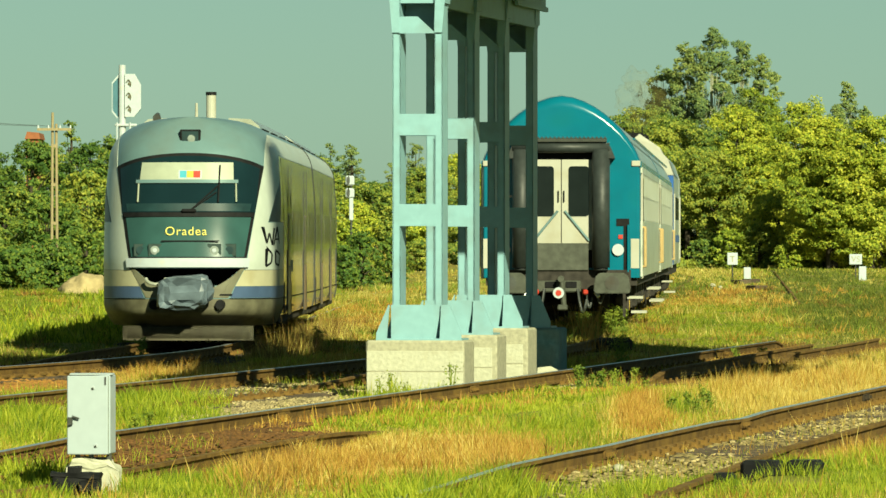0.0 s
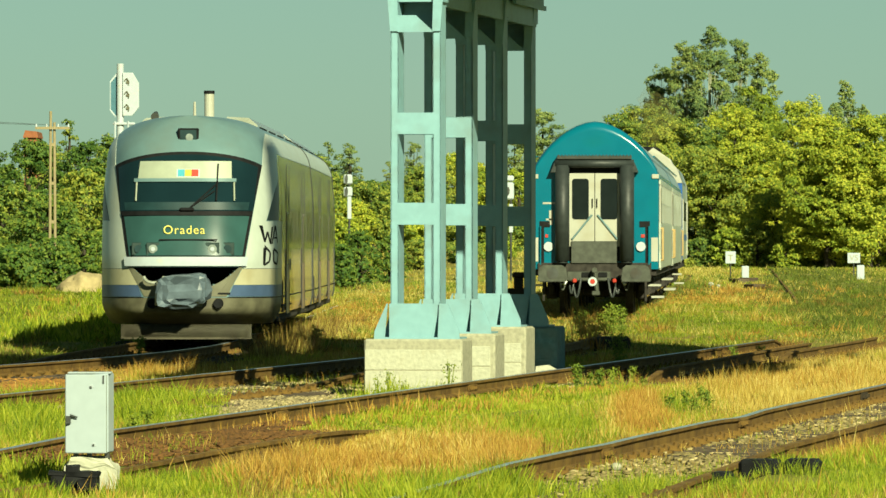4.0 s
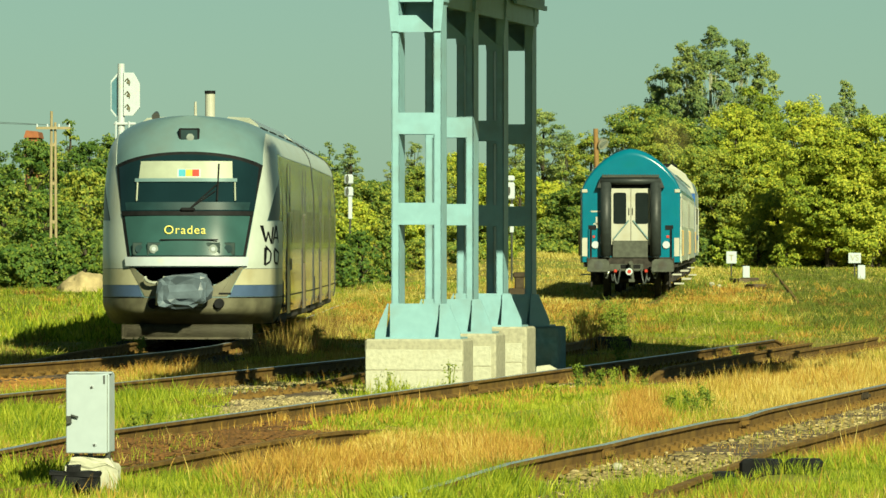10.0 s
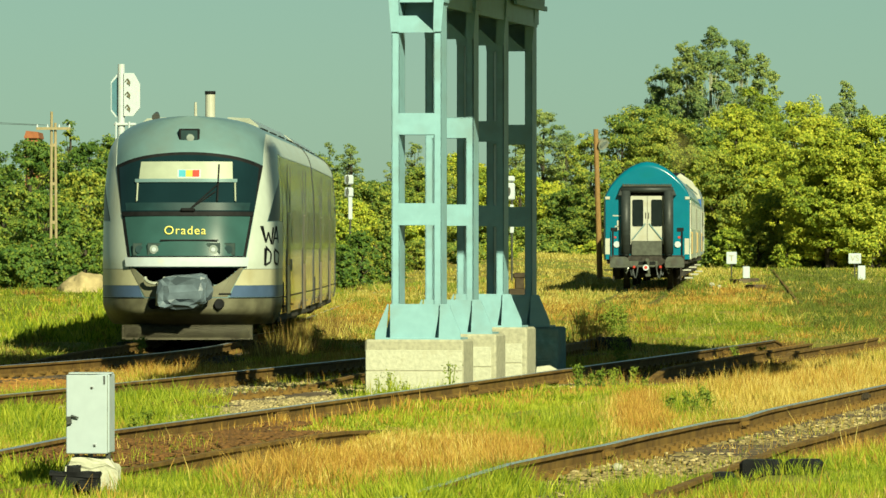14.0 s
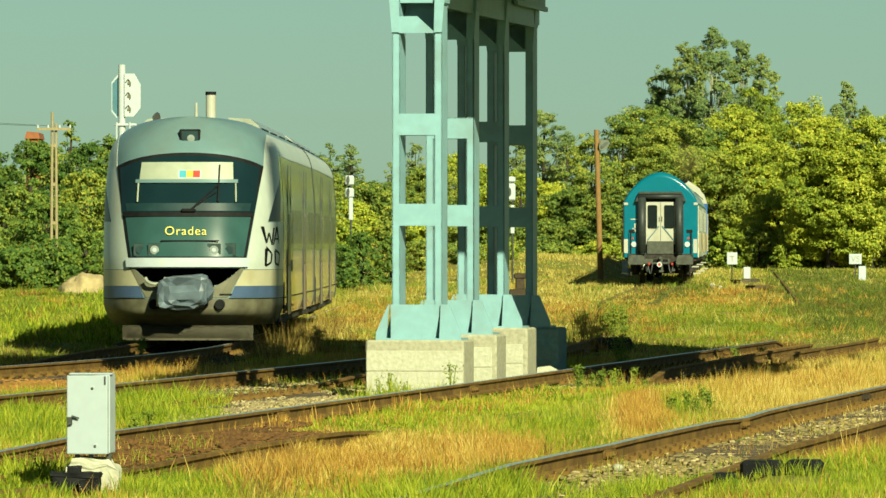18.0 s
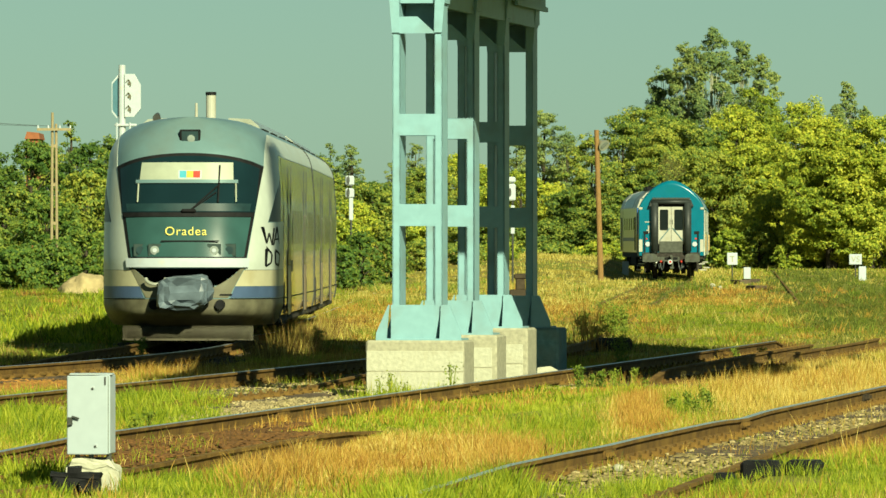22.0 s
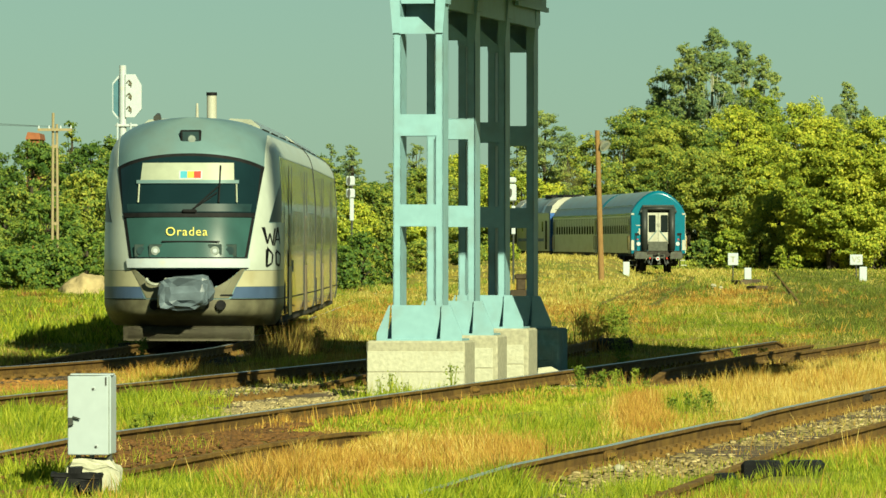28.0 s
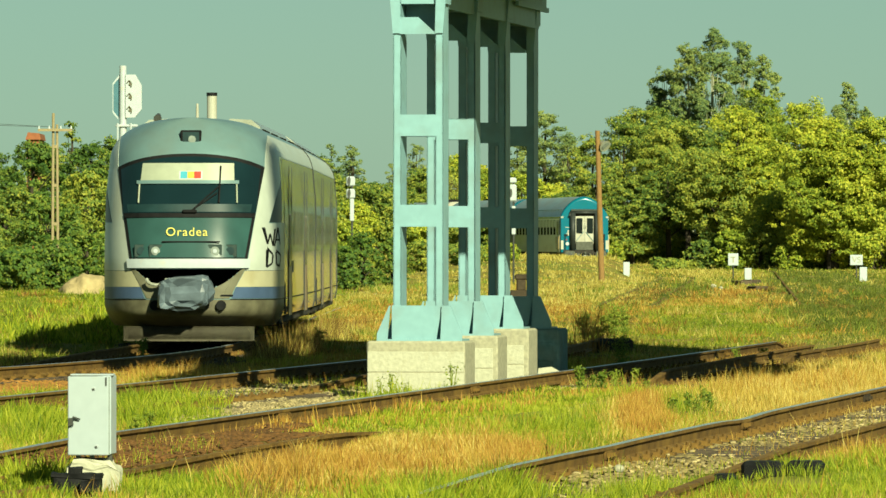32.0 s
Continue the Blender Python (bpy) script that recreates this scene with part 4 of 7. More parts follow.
def build_railcar():
    y_front = 109.0
    root = empty("diesel_railcar", pose(track_4(y_front) + 0.085, y_front, RAIL, 0, 0, -0.62), "silver two-car diesel railcar parked with its coupler wrapped", "railcar")
    L = 20.8
    # cab shell: a fine skin from the apron to the crown
    zs = [0.30 + 0.435 * i / 8 for i in range(8)] + [0.735 + 2.165 * i / 40 for i in range(40)] + [2.9 + 0.8 * math.sin(math.pi / 2 * i / 18) for i in range(19)]
    angles = [-123.0] + [-90 + 3.0 * i for i in range(61)] + [123.0]
    bm = bmesh.new()
    rows = [[bm.verts.new(nose_at(a, z)) for a in angles] for z in zs]
    for j in range(len(rows) - 1):
        for i in range(len(angles) - 1):
            z = (zs[j] + zs[j + 1]) / 2
            if 0.84 < z < 1.235 and max(abs(rows[j][i].co.x), abs(rows[j][i + 1].co.x)) < mouth_half(z) and abs(angles[i]) < 80:
                continue
            f = bm.faces.new((rows[j][i], rows[j][i + 1], rows[j + 1][i + 1], rows[j + 1][i]))
            f.material_index = 1 if z < 0.735 else 0
    bmesh.ops.remove_doubles(bm, verts=bm.verts[:], dist=0.0005)
    bmesh.ops.delete(bm, geom=[v for v in bm.verts if not v.link_faces], context="VERTS")
    bmesh.ops.recalc_face_normals(bm, faces=bm.faces[:])
    cab = part("cab_shell", bm, SILVER, root, "rounded silver-grey cab nose", smooth=True)
    cab.data.materials.append(DUSTY)
    # black screen surround, upper screen and lamp panel
    part("screen_surround", nose_patch([(-0.93, 1.30), (0.93, 1.30), (1.185, 2.88), (-1.185, 2.88)], 0.004, nx=32, nz=16, thick=0.012, arch=0.215), BLACK, root)
    part("windscreen", nose_patch([(-1.06, 2.13), (1.06, 2.13), (1.12, 2.84), (-1.12, 2.84)], 0.016, nx=32, thick=0.008, arch=0.205), CAB_GLASS, root, "dark windscreen")
    part("dashboard_edge", nose_patch([(-0.98, 2.145), (0.98, 2.145), (1.0, 2.27), (-1.0, 2.27)], 0.022, nx=24, nz=2, thick=0.004), DASH, root, "grey-green desk top behind the screen")
    part("lamp_panel", nose_patch([(-0.90, 1.41), (0.90, 1.41), (1.00, 2.05), (-1.00, 2.05)], 0.016, nx=24, thick=0.008), LOW_GLASS, root, "green-tinted glass over lamps and destination display")
    part("screen_bar", nose_patch([(-1.02, 2.05), (1.02, 2.05), (1.04, 2.12), (-1.04, 2.12)], 0.02, nx=24, nz=2, thick=0.02), BLACK, root)
    # white paint stands in for the highlight on the bar
    part("silver_bar", nose_patch([(-0.955, 1.245), (0.955, 1.245), (0.97, 1.385), (-0.97, 1.385)], 0.012, nx=28, nz=3, thick=0.04), WHITEPAINT, root, "silver bar under the screen, whitened for its highlight")
    # pale cheeks beside the screen, wrapped back along the cab sides
    for sx in (-1, 1):
        two = lambda p, q: ((p, q) if sx > 0 else (q, p))
        def sheet(name, z0, z1, inner, outer, m, label="", off=0.002, thick=0.003, nx=24, nz=8):
            l, r = two(lambda z: sx * inner(z), lambda z: sx * outer(z))
            return part(name, nose_sheet(z0, z1, l, r, off, nx, nz, thick), m, root, label)
        edge = lambda z: 0.94 + 0.255 * (z - 1.24) / 1.64
        low = lambda z: 0.78 + 0.155 * (z - 0.95) / 0.29
        sheet("cheek", 1.205, 1.97, edge, lambda z: 1.44 + 1.70, CABWHITE, "pale corner pillar", nz=10)
        sheet("cheek_pillar", 1.97, 2.88, edge, lambda z: nose_w(z) - 0.17 + 0.22 * (z - 1.97) / 0.91, CABWHITE, nz=14)
        sheet("cheek_top", 2.88, 3.42, lambda z: min(1.195 + 0.02 * (z - 2.88), nose_w(z) - 0.012), lambda z: nose_w(z) + 0.10, CABWHITE, nz=10)
        sheet("lower_cheek", 0.94, 1.197, low, lambda z: 1.44 + 1.70, CABCREAM, nz=4)
        sheet("blue_stripe", 0.752, 0.935, lambda z: 0.70 + 0.075 * (z - 0.752) / 0.183, lambda z: 1.43 + 1.70, STRIPE_BLUE, "dull blue stripe", nz=4)
        sheet("apron_gap", 0.728, 0.745, lambda z: 0.68, lambda z: 1.43 + 1.70, BLACK, nz=1)
        sheet("panel_gap", 1.197, 1.204, low, lambda z: 1.44 + 1.70, GREY_STEEL, nz=1, off=0.001, thick=0.001)
        sheet("mouth_lining", 0.752, 1.235, lambda z: max(0.36, mouth_half(z) - 0.055), lambda z: low(z) - 0.012, LINING, "dull grey lining beside the coupler", nx=10, nz=24, off=0.004, thick=0.008)
        sheet("cab_side_glass", 1.985, 2.84, lambda z: nose_w(z) - 0.155 + 0.205 * (z - 1.985) / 0.855, lambda z: nose_w(z) + 0.07 + 0.03 * (z - 1.985), CAB_SIDE_GLASS, "narrow triangular cab window", nx=8)
        sheet("cab_side_band", 1.985, 3.08, lambda z: nose_w(z) + 0.11, lambda z: nose_w(z) + 1.70, BAND_GLASS, "side glazing with pale reflections in its colour", nx=6)
        sheet("cab_cantrail", 3.09, 3.42, lambda z: nose_w(z) + 0.105, lambda z: nose_w(z) + 1.70, CABWHITE, nx=6)
        # head lamps
        for x, r in ((sx * 0.48 - 0.04, 0.072), (sx * 0.72 - 0.04, 0.066)):
            yy = nose_y(x, 1.52) - 0.03
            lamp = part("head_lamp", atube((x, yy - 0.015, 1.52), (x, yy + 0.02, 1.52), r, r * 0.9, n=20), LAMP_LENS if abs(x) < 0.6 else DASH, root, "round head lamp behind glass")
            part("lamp_rim", abox(x - 0.11, x + 0.11, yy + 0.006, yy + 0.02, 1.42, 1.625, bev=0.01), LAMP_BOX, lamp)
            if abs(x) < 0.6:
                part("lamp_bulb", atube((x, yy - 0.02, 1.52), (x, yy - 0.01, 1.52), 0.035, n=14), WHITEPAINT, lamp)
    # hollow behind the coupler opening
    ring = [(mouth_half(z), z) for z in (0.842, 0.85, 0.87, 0.90, 0.95, 1.02, 1.10, 1.18, 1.26)]
    ring = [(-x, z) for x, z in ring[::-1]] + ring
    hollow = bmesh.new()
    fa = [hollow.verts.new((x, nose_y(x, z) + 0.01, z)) for x, z in ring]
    fb = [hollow.verts.new((x * 0.92, 1.3, z)) for x, z in ring]
    for i in range(len(ring)):
        k = (i + 1) % len(ring)
        hollow.faces.new((fa[i], fa[k], fb[k], fb[i]))
    hollow.faces.new(fb)
    part("coupler_hollow", hollow, OPENING, root, "coupler recess coloured black for its shade")
    part("coupler_shaft", atube((0, 1.2, 0.98), (0, -0.05, 0.92), 0.13, 0.10, n=14), UNDER, root)
    arm = bmesh.new()
    for i in range(7):
        q = [(-0.50 + 0.16 * math.cos(t), 0.05 - 0.05 * math.sin(t), 1.07 - 0.10 * math.sin(t)) for t in (math.pi * (i / 7), math.pi * ((i + 1) / 7))]
        tube(arm, q[0], q[1], 0.028, n=7)
    part("coupler_handle", arm, SIDE_PALE, root, "bent pale coupler handle")
    # plough plate and buffers
    plough = bmesh.new()
    front = [[plough.verts.new((x, 0.30 + 0.22 * (abs(x) / 1.1) ** 2.4 + back, z)) for x in np.linspace(-1.06, 1.06, 25)] for back, z in ((0.06, 0.06), (0.0, 0.10), (0.0, 0.26), (0.05, 0.30))]
    for ra, rb in zip(front, front[1:]):
        for i in range(24):
            plough.faces.new((ra[i], ra[i + 1], rb[i + 1], rb[i]))
    bmesh.ops.solidify(plough, geom=plough.faces[:], thickness=0.02)
    bmesh.ops.recalc_face_normals(plough, faces=plough.faces[:])
    part("plough_plate", plough, PLOUGH, root, "dusty plough plate, colour darkened for shade", smooth=True)
    part("plough_bearer", abox(-0.9, 0.9, 0.60, 1.5, 0.12, 0.29), UNDER, root)
    for sx in (-1, 1):
        part("buffer_pad", atube((sx * 0.535, 0.15, 0.64), (sx * 0.535, 0.05, 0.64), 0.085, 0.075, n=18), BLACK, root, "round black buffer pad")
    part("access_panel", nose_patch([(0.56, 0.80), (0.70, 0.80), (0.79, 1.08), (0.72, 1.08)], 0.016, nx=3, nz=4, thick=0.006), LINING, root, "small hatch beside the coupler")
    part("hatch_gap", nose_patch([(0.52, 0.79), (0.715, 0.79), (0.72, 0.815), (0.53, 0.815)], 0.018, nx=3, nz=1, thick=0.008), BLACK, root)
    # wrapped coupler: creased sheet
    bm = bmesh.new()
    bmesh.ops.create_icosphere(bm, subdivisions=3, radius=1)
    for v in bm.verts:
        c = v.co.copy()
        c = Vector([math.copysign(abs(q) ** 0.55, q) for q in c])
        k = 0.16 * noise.noise(c * 1.5 + Vector((4, 1, 7))) + 0.28 * abs(noise.noise(c * 2.3 + Vector((2, 5, 1)))) + 0.07 * noise.noise(c * 4.5) - 0.10
        c = c * (1 + k)
        fold = 0.16 * abs(noise.noise((c.x * 2.4 + 2.7, c.z * 2.0, 1.3)))
        v.co = (c.x * 0.44 - 0.02, c.y * 0.26 - 0.26 + fold, c.z * 0.275 + 0.84 + 0.03 * c.x)
    part("coupler_cover", bm, TARP, root, "coupler wrapped in creased grey-blue plastic")
    # destination letters
    cu = bpy.data.curves.new("destination", "FONT")
    cu.body, cu.size, cu.extrude, cu.space_character = "Oradea", 0.20, 0.003, 1.14
    cu.align_x = "CENTER"
    t = new("letters_source", cu)
    me = bpy.data.meshes.new_from_object(t.evaluated_get(bpy.context.evaluated_depsgraph_get()))
    bpy.data.objects.remove(t)
    me.materials.clear()
    me.materials.append(AMBER)
    ob = new("destination_display", me)
    ob.parent = root
    ob["label"] = "lit amber destination letters"
    ob.matrix_basis = pose(-0.02, nose_y(0, 1.82) - 0.055, 1.765, 78)
    part("display_frame", abox(-0.42, 0.52, nose_y(0, 1.65) - 0.036, nose_y(0, 1.65) - 0.03, 1.66, 1.68), BLACK, root)
    # blind, wiper, sticker
    part("sun_blind", nose_patch([(-0.775, 2.63), (0.715, 2.63), (0.705, 2.93), (-0.745, 2.93)], 0.034, thick=0.006), BLIND, root, "cream sun blind behind the screen")
    part("blind_rail", nose_patch([(-0.83, 2.59), (0.78, 2.59), (0.78, 2.645), (-0.83, 2.645)], 0.042, nz=1, thick=0.012), SILVER, root)
    part("sticker_backing", nose_patch([(-0.16, 2.665), (0.215, 2.665), (0.215, 2.80), (-0.16, 2.80)], 0.040, nx=2, nz=2, thick=0.003), WHITEPAINT, root)
    for i, m in enumerate((CYAN, YELLOW, RED)):
        part("sticker", nose_patch([(-0.138 + 0.11 * i, 2.68), (-0.028 + 0.11 * i, 2.68), (-0.028 + 0.11 * i, 2.79), (-0.138 + 0.11 * i, 2.79)], 0.042, nx=2, nz=2, thick=0.003), m, root, "small coloured sticker")
    wp = bmesh.new()
    f = lambda x, z: (x, nose_y(x, z) - 0.06, z)
    tube(wp, f(0.06, 2.18), f(0.52, 2.60), 0.012, n=6)
    tube(wp, f(0.49, 2.30), f(0.51, 2.90), 0.014, n=6)
    tube(wp, f(0.03, 2.16), f(0.46, 2.46), 0.010, n=6)
    box(wp, -0.10, 0.14, nose_y(0, 2.14) - 0.09, nose_y(0, 2.14) - 0.02, 2.13, 2.19, bev=0.02)
    part("wiper", wp, BLACK, root, "black windscreen wiper")
    for sx in (-1, 1):
        wires = bmesh.new()
        tube(wires, f(sx * 0.79 - 0.02, 2.60), f(sx * 0.80 - 0.02, 2.30), 0.014, n=6)
        part("blind_cord", wires, BLIND, root)
    # top lamp
    yl = nose_y(0.02, 3.36)
    part("top_lamp_box", abox(-0.16, 0.18, yl - 0.05, yl + 0.25, 3.235, 3.485, bev=0.015), BLACK, root, "dark top lamp housing")
    part("top_lamp_glass", abox(-0.125, 0.145, yl - 0.056, yl - 0.04, 3.265, 3.455, bev=0.004), DASH, root, "green glass of the top lamp")
    part("top_lamp", atube((0.03, yl - 0.066, 3.335), (0.03, yl - 0.05, 3.335), 0.062, 0.05, n=16), LAMP_LENS, root, "round bulb reflector")
    # two car bodies, the second set a little round the curve
    side_pts = [(1.40, 0.44), (1.44, 0.62), (1.44, 1.40), (1.44, 2.2), (1.428, 2.55), (1.395, 2.9)] + [(nose_w(z), z) for z in (2.98, 3.05)]
    crown = [(nose_w(z), z) for z in (3.05, 3.12, 3.20, 3.28, 3.36, 3.43, 3.50, 3.56, 3.61, 3.65, 3.68, 3.694, 3.70)]
    for k in range(2):
        y0 = 3.48 if k == 0 else L + 0.30
        y1 = L - 0.30 if k == 0 else 2 * L - 0.9
        bend = Matrix.Translation((0, L, 0)) @ Matrix.Rotation(0.0066 * k, 4, "Z") @ Matrix.Translation((0, -L, 0))

        def put(name, bm, m, parent=root, label="", smooth=False):
            bmesh.ops.transform(bm, matrix=bend, verts=bm.verts[:])
            return part(name, bm, m, parent, label, smooth)
        full = [(-x, z) for x, z in side_pts] + [(-x, z) for x, z in crown[1:-1]] + crown[::-1][:-1] + side_pts[::-1]
        arch = [(-x, z) for x, z in crown[:-1]] + crown[::-1]
        put("roof", skin(bmesh.new(), arch, y0, y1), SILVER, root, "silver-grey roof", True)
        for ya, yb in ((y0, y0 + 0.02), (y1 - 0.02, y1)):
            put("body_end", prism(bmesh.new(), full, ya, yb), SILVER)
        put("end_seal", prism(bmesh.new(), [(x * 1.012, z + 0.016 * (z > 2)) for x, z in full], y1 - 0.05, y1 + 0.06), RUBBER, root, "black rubber seal round the body end")
        for sx in (-1, 1):
            side = skin(bmesh.new(), [(sx * x, z) for x, z in side_pts], y0, y1)
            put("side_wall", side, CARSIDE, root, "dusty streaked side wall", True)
            rail = skin(bmesh.new(), [(sx * (nose_w(z) + 0.006), z + 0.004) for z in (3.07, 3.14, 3.21, 3.28, 3.35, 3.42)], y0, y1 - 0.06)
            put("cantrail_band", rail, CABWHITE, root, "pale band above the windows", True)
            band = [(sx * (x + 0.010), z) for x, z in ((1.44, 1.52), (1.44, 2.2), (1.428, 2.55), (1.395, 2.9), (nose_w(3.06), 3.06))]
            put("window_band", skin(bmesh.new(), band, y0, y1 - 0.06), BAND_GLASS, root, "glazing band with pale reflections in its colour", True)
            doors = (6.2, 14.6) if k == 0 else (L + 5.6, L + 14.0)
            wins = [y for y in np.arange(y0 + 1.5, y1 - 0.8, 1.75) if all(abs(y - d) > 1.5 for d in doors)]
            for y in wins:
                put("window", abox(sx * 1.449 - 0.006, sx * 1.449 + 0.006, y - 0.78, y + 0.78, 1.62, 2.20, bev=0.004), SIDE_GLASS)
            for y in doors:
                for s in (-1, 1):
                    d = put("door", abox(sx * 1.444 - 0.010, sx * 1.444 + 0.010, y + s * 0.36 - 0.34, y + s * 0.36 + 0.34, 0.42, 2.14, bev=0.006), DOORSIDE, root, "plug door leaf with a brownish panel")
                    put("door_window", abox(sx * 1.456 - 0.004, sx * 1.456 + 0.004, y + s * 0.36 - 0.22, y + s * 0.36 + 0.22, 1.25, 2.12, bev=0.003), SIDE_GLASS, d)
                    put("door_seal", abox(sx * 1.450 - 0.006, sx * 1.450 + 0.006, y + s * 0.72 - 0.015, y + s * 0.72 + 0.015, 0.40, 2.95), RUBBER, d)
                if k == 0 and y < 8:
                    put("grab_handle", atube((sx * 1.47, y + 0.80, 1.15), (sx * 1.47, y + 0.80, 1.35), 0.016, n=6), CREAM)
            for y in (y0 + 0.35, *(d + 0.9 for d in doors)):
                # dark plate on the side in place of a hollow
                put("step_dark_plate", abox(sx * 1.44 - 0.012, sx * 1.44 + 0.012, y - 0.14, y + 0.14, 0.46, 0.98, bev=0.004), UNDER, root, "dark plate in place of a footstep recess")
                put("footstep", abox(*sorted((sx * 1.40, sx * 1.49)), y - 0.12, y + 0.12, 0.56, 0.59), PLOUGH)
            put("sole_bar", abox(*sorted((sx * 1.22, sx * 1.36)), y0 + 0.2, y1 - 0.2, 0.30, 0.47, bev=0.02), UNDER, root, "grimy sole bar under the side")
            put("skirt_line", abox(sx * 1.443 - 0.004, sx * 1.443 + 0.004, y0, y1, 0.715, 0.735), BLACK)
            for ya, yb, zb in ((y0 + 4.0, y0 + 6.6, 0.22), (y0 + 7.2, y0 + 9.0, 0.30), (y0 + 9.6, y1 - 4.4, 0.24)):
                put("equipment_box", abox(*sorted((sx * 0.5, sx * 1.28)), ya, yb, zb, 0.6, bev=0.03), UNDER)
            put("roof_fairing", prism(bmesh.new(), [(sx * 0.42, 3.64), (sx * 0.50, 3.735), (sx * 0.86, 3.715), (sx * 1.00, 3.60), (sx * 1.02, 3.52)], y0 + 0.9, y1 - 1.2), SIDE_PALE, root, "low roof equipment fairing")
            for i in range(4):
                ya = y0 + 1.6 + i * 4.2
                put("fairing_clip", abox(*sorted((sx * 1.00, sx * 1.045)), ya, ya + 2.6, 3.535, 3.57, bev=0.005), BLACK)
        bogie(root, y0 + 2.2, 1.9, 0.39)
    part("gangway_bellows", prism(bmesh.new(), [(x * 0.93, z * 0.985) for x, z in full], L - 0.36, L + 0.36), RUBBER, root, "black concertina between the cars")
    # painted scrawl on the cab side: tapered brush strokes
    for xa, za, xb, zb, wa, wb in ((1.19, 1.90, 1.255, 1.63, 0.030, 0.016), (1.255, 1.63, 1.29, 1.80, 0.014, 0.018), (1.29, 1.80, 1.335, 1.60, 0.018, 0.014), (1.335, 1.60, 1.36, 1.88, 0.016, 0.024),
                                   (1.355, 1.60, 1.40, 1.90, 0.016, 0.026), (1.40, 1.90, 1.43, 1.62, 0.026, 0.018), (1.37, 1.70, 1.425, 1.70, 0.014, 0.014),
                                   (1.255, 1.54, 1.245, 1.26, 0.030, 0.020), (1.245, 1.26, 1.325, 1.32, 0.018, 0.020), (1.325, 1.32, 1.335, 1.46, 0.018, 0.020), (1.335, 1.46, 1.25, 1.56, 0.020, 0.026),
                                   (1.38, 1.50, 1.385, 1.30, 0.022, 0.020), (1.385, 1.30, 1.425, 1.27, 0.020, 0.020), (1.425, 1.27, 1.438, 1.44, 0.020, 0.024), (1.438, 1.44, 1.38, 1.52, 0.022, 0.022)):
        sc = bmesh.new()
        aa, ab = nose_angle(xa, za), nose_angle(xb, zb)
        steps = []
        for i in range(7):
            u = i / 6
            a, z, h = aa + (ab - aa) * u, za + (zb - za) * u, wa + (wb - wa) * u
            if abs(zb - za) > 0.12:
                ends = [nose_out(a - h * 62, z, 0.008), nose_out(a + h * 62, z, 0.008)]
            else:
                ends = [nose_out(a, z - h, 0.008), nose_out(a, z + h, 0.008)]
            steps.append([sc.verts.new(e) for e in ends])
        for p, q in zip(steps, steps[1:]):
            sc.faces.new((p[0], p[1], q[1], q[0]))
        bmesh.ops.solidify(sc, geom=sc.faces[:], thickness=0.003)
        part("scrawl_stroke", sc, BLACK, root, "black painted scrawl")
    # chimney, aerial, horn
    ex = part("exhaust_pipe", atube((0.10, 6.5, 3.68), (0.10, 6.5, 4.18), 0.085, n=16), CREAM, root, "pale exhaust stack with a sooty mouth")
    part("stack_mouth", atube((0.10, 6.5, 4.165), (0.10, 6.5, 4.22), 0.092, n=16), BLACK, ex)
    part("aerial", atube((-0.03, 4.0, 3.7), (-0.03, 4.0, 3.98), 0.028, 0.02, n=8), CREAM, root)
    part("horn", atube((-0.62, 2.6, 3.70), (-0.62, 2.9, 3.76), 0.07, 0.04, n=10), GREY_STEEL, root)
    return root


# ---- lineside things ----
def roughen(bm, amount, seed):
    bmesh.ops.triangulate(bm, faces=[f for f in bm.faces if len(f.verts) > 4])
    bmesh.ops.subdivide_edges(bm, edges=bm.edges[:], cuts=3, use_grid_fill=True)
    for v in bm.verts:
        q = v.co * 14 + Vector((seed, 0, 0))
        v.co += amount * Vector((noise.noise(q), noise.noise(q + Vector((9, 0, 0))), noise.noise(q + Vector((0, 9, 0)))))
    return bm


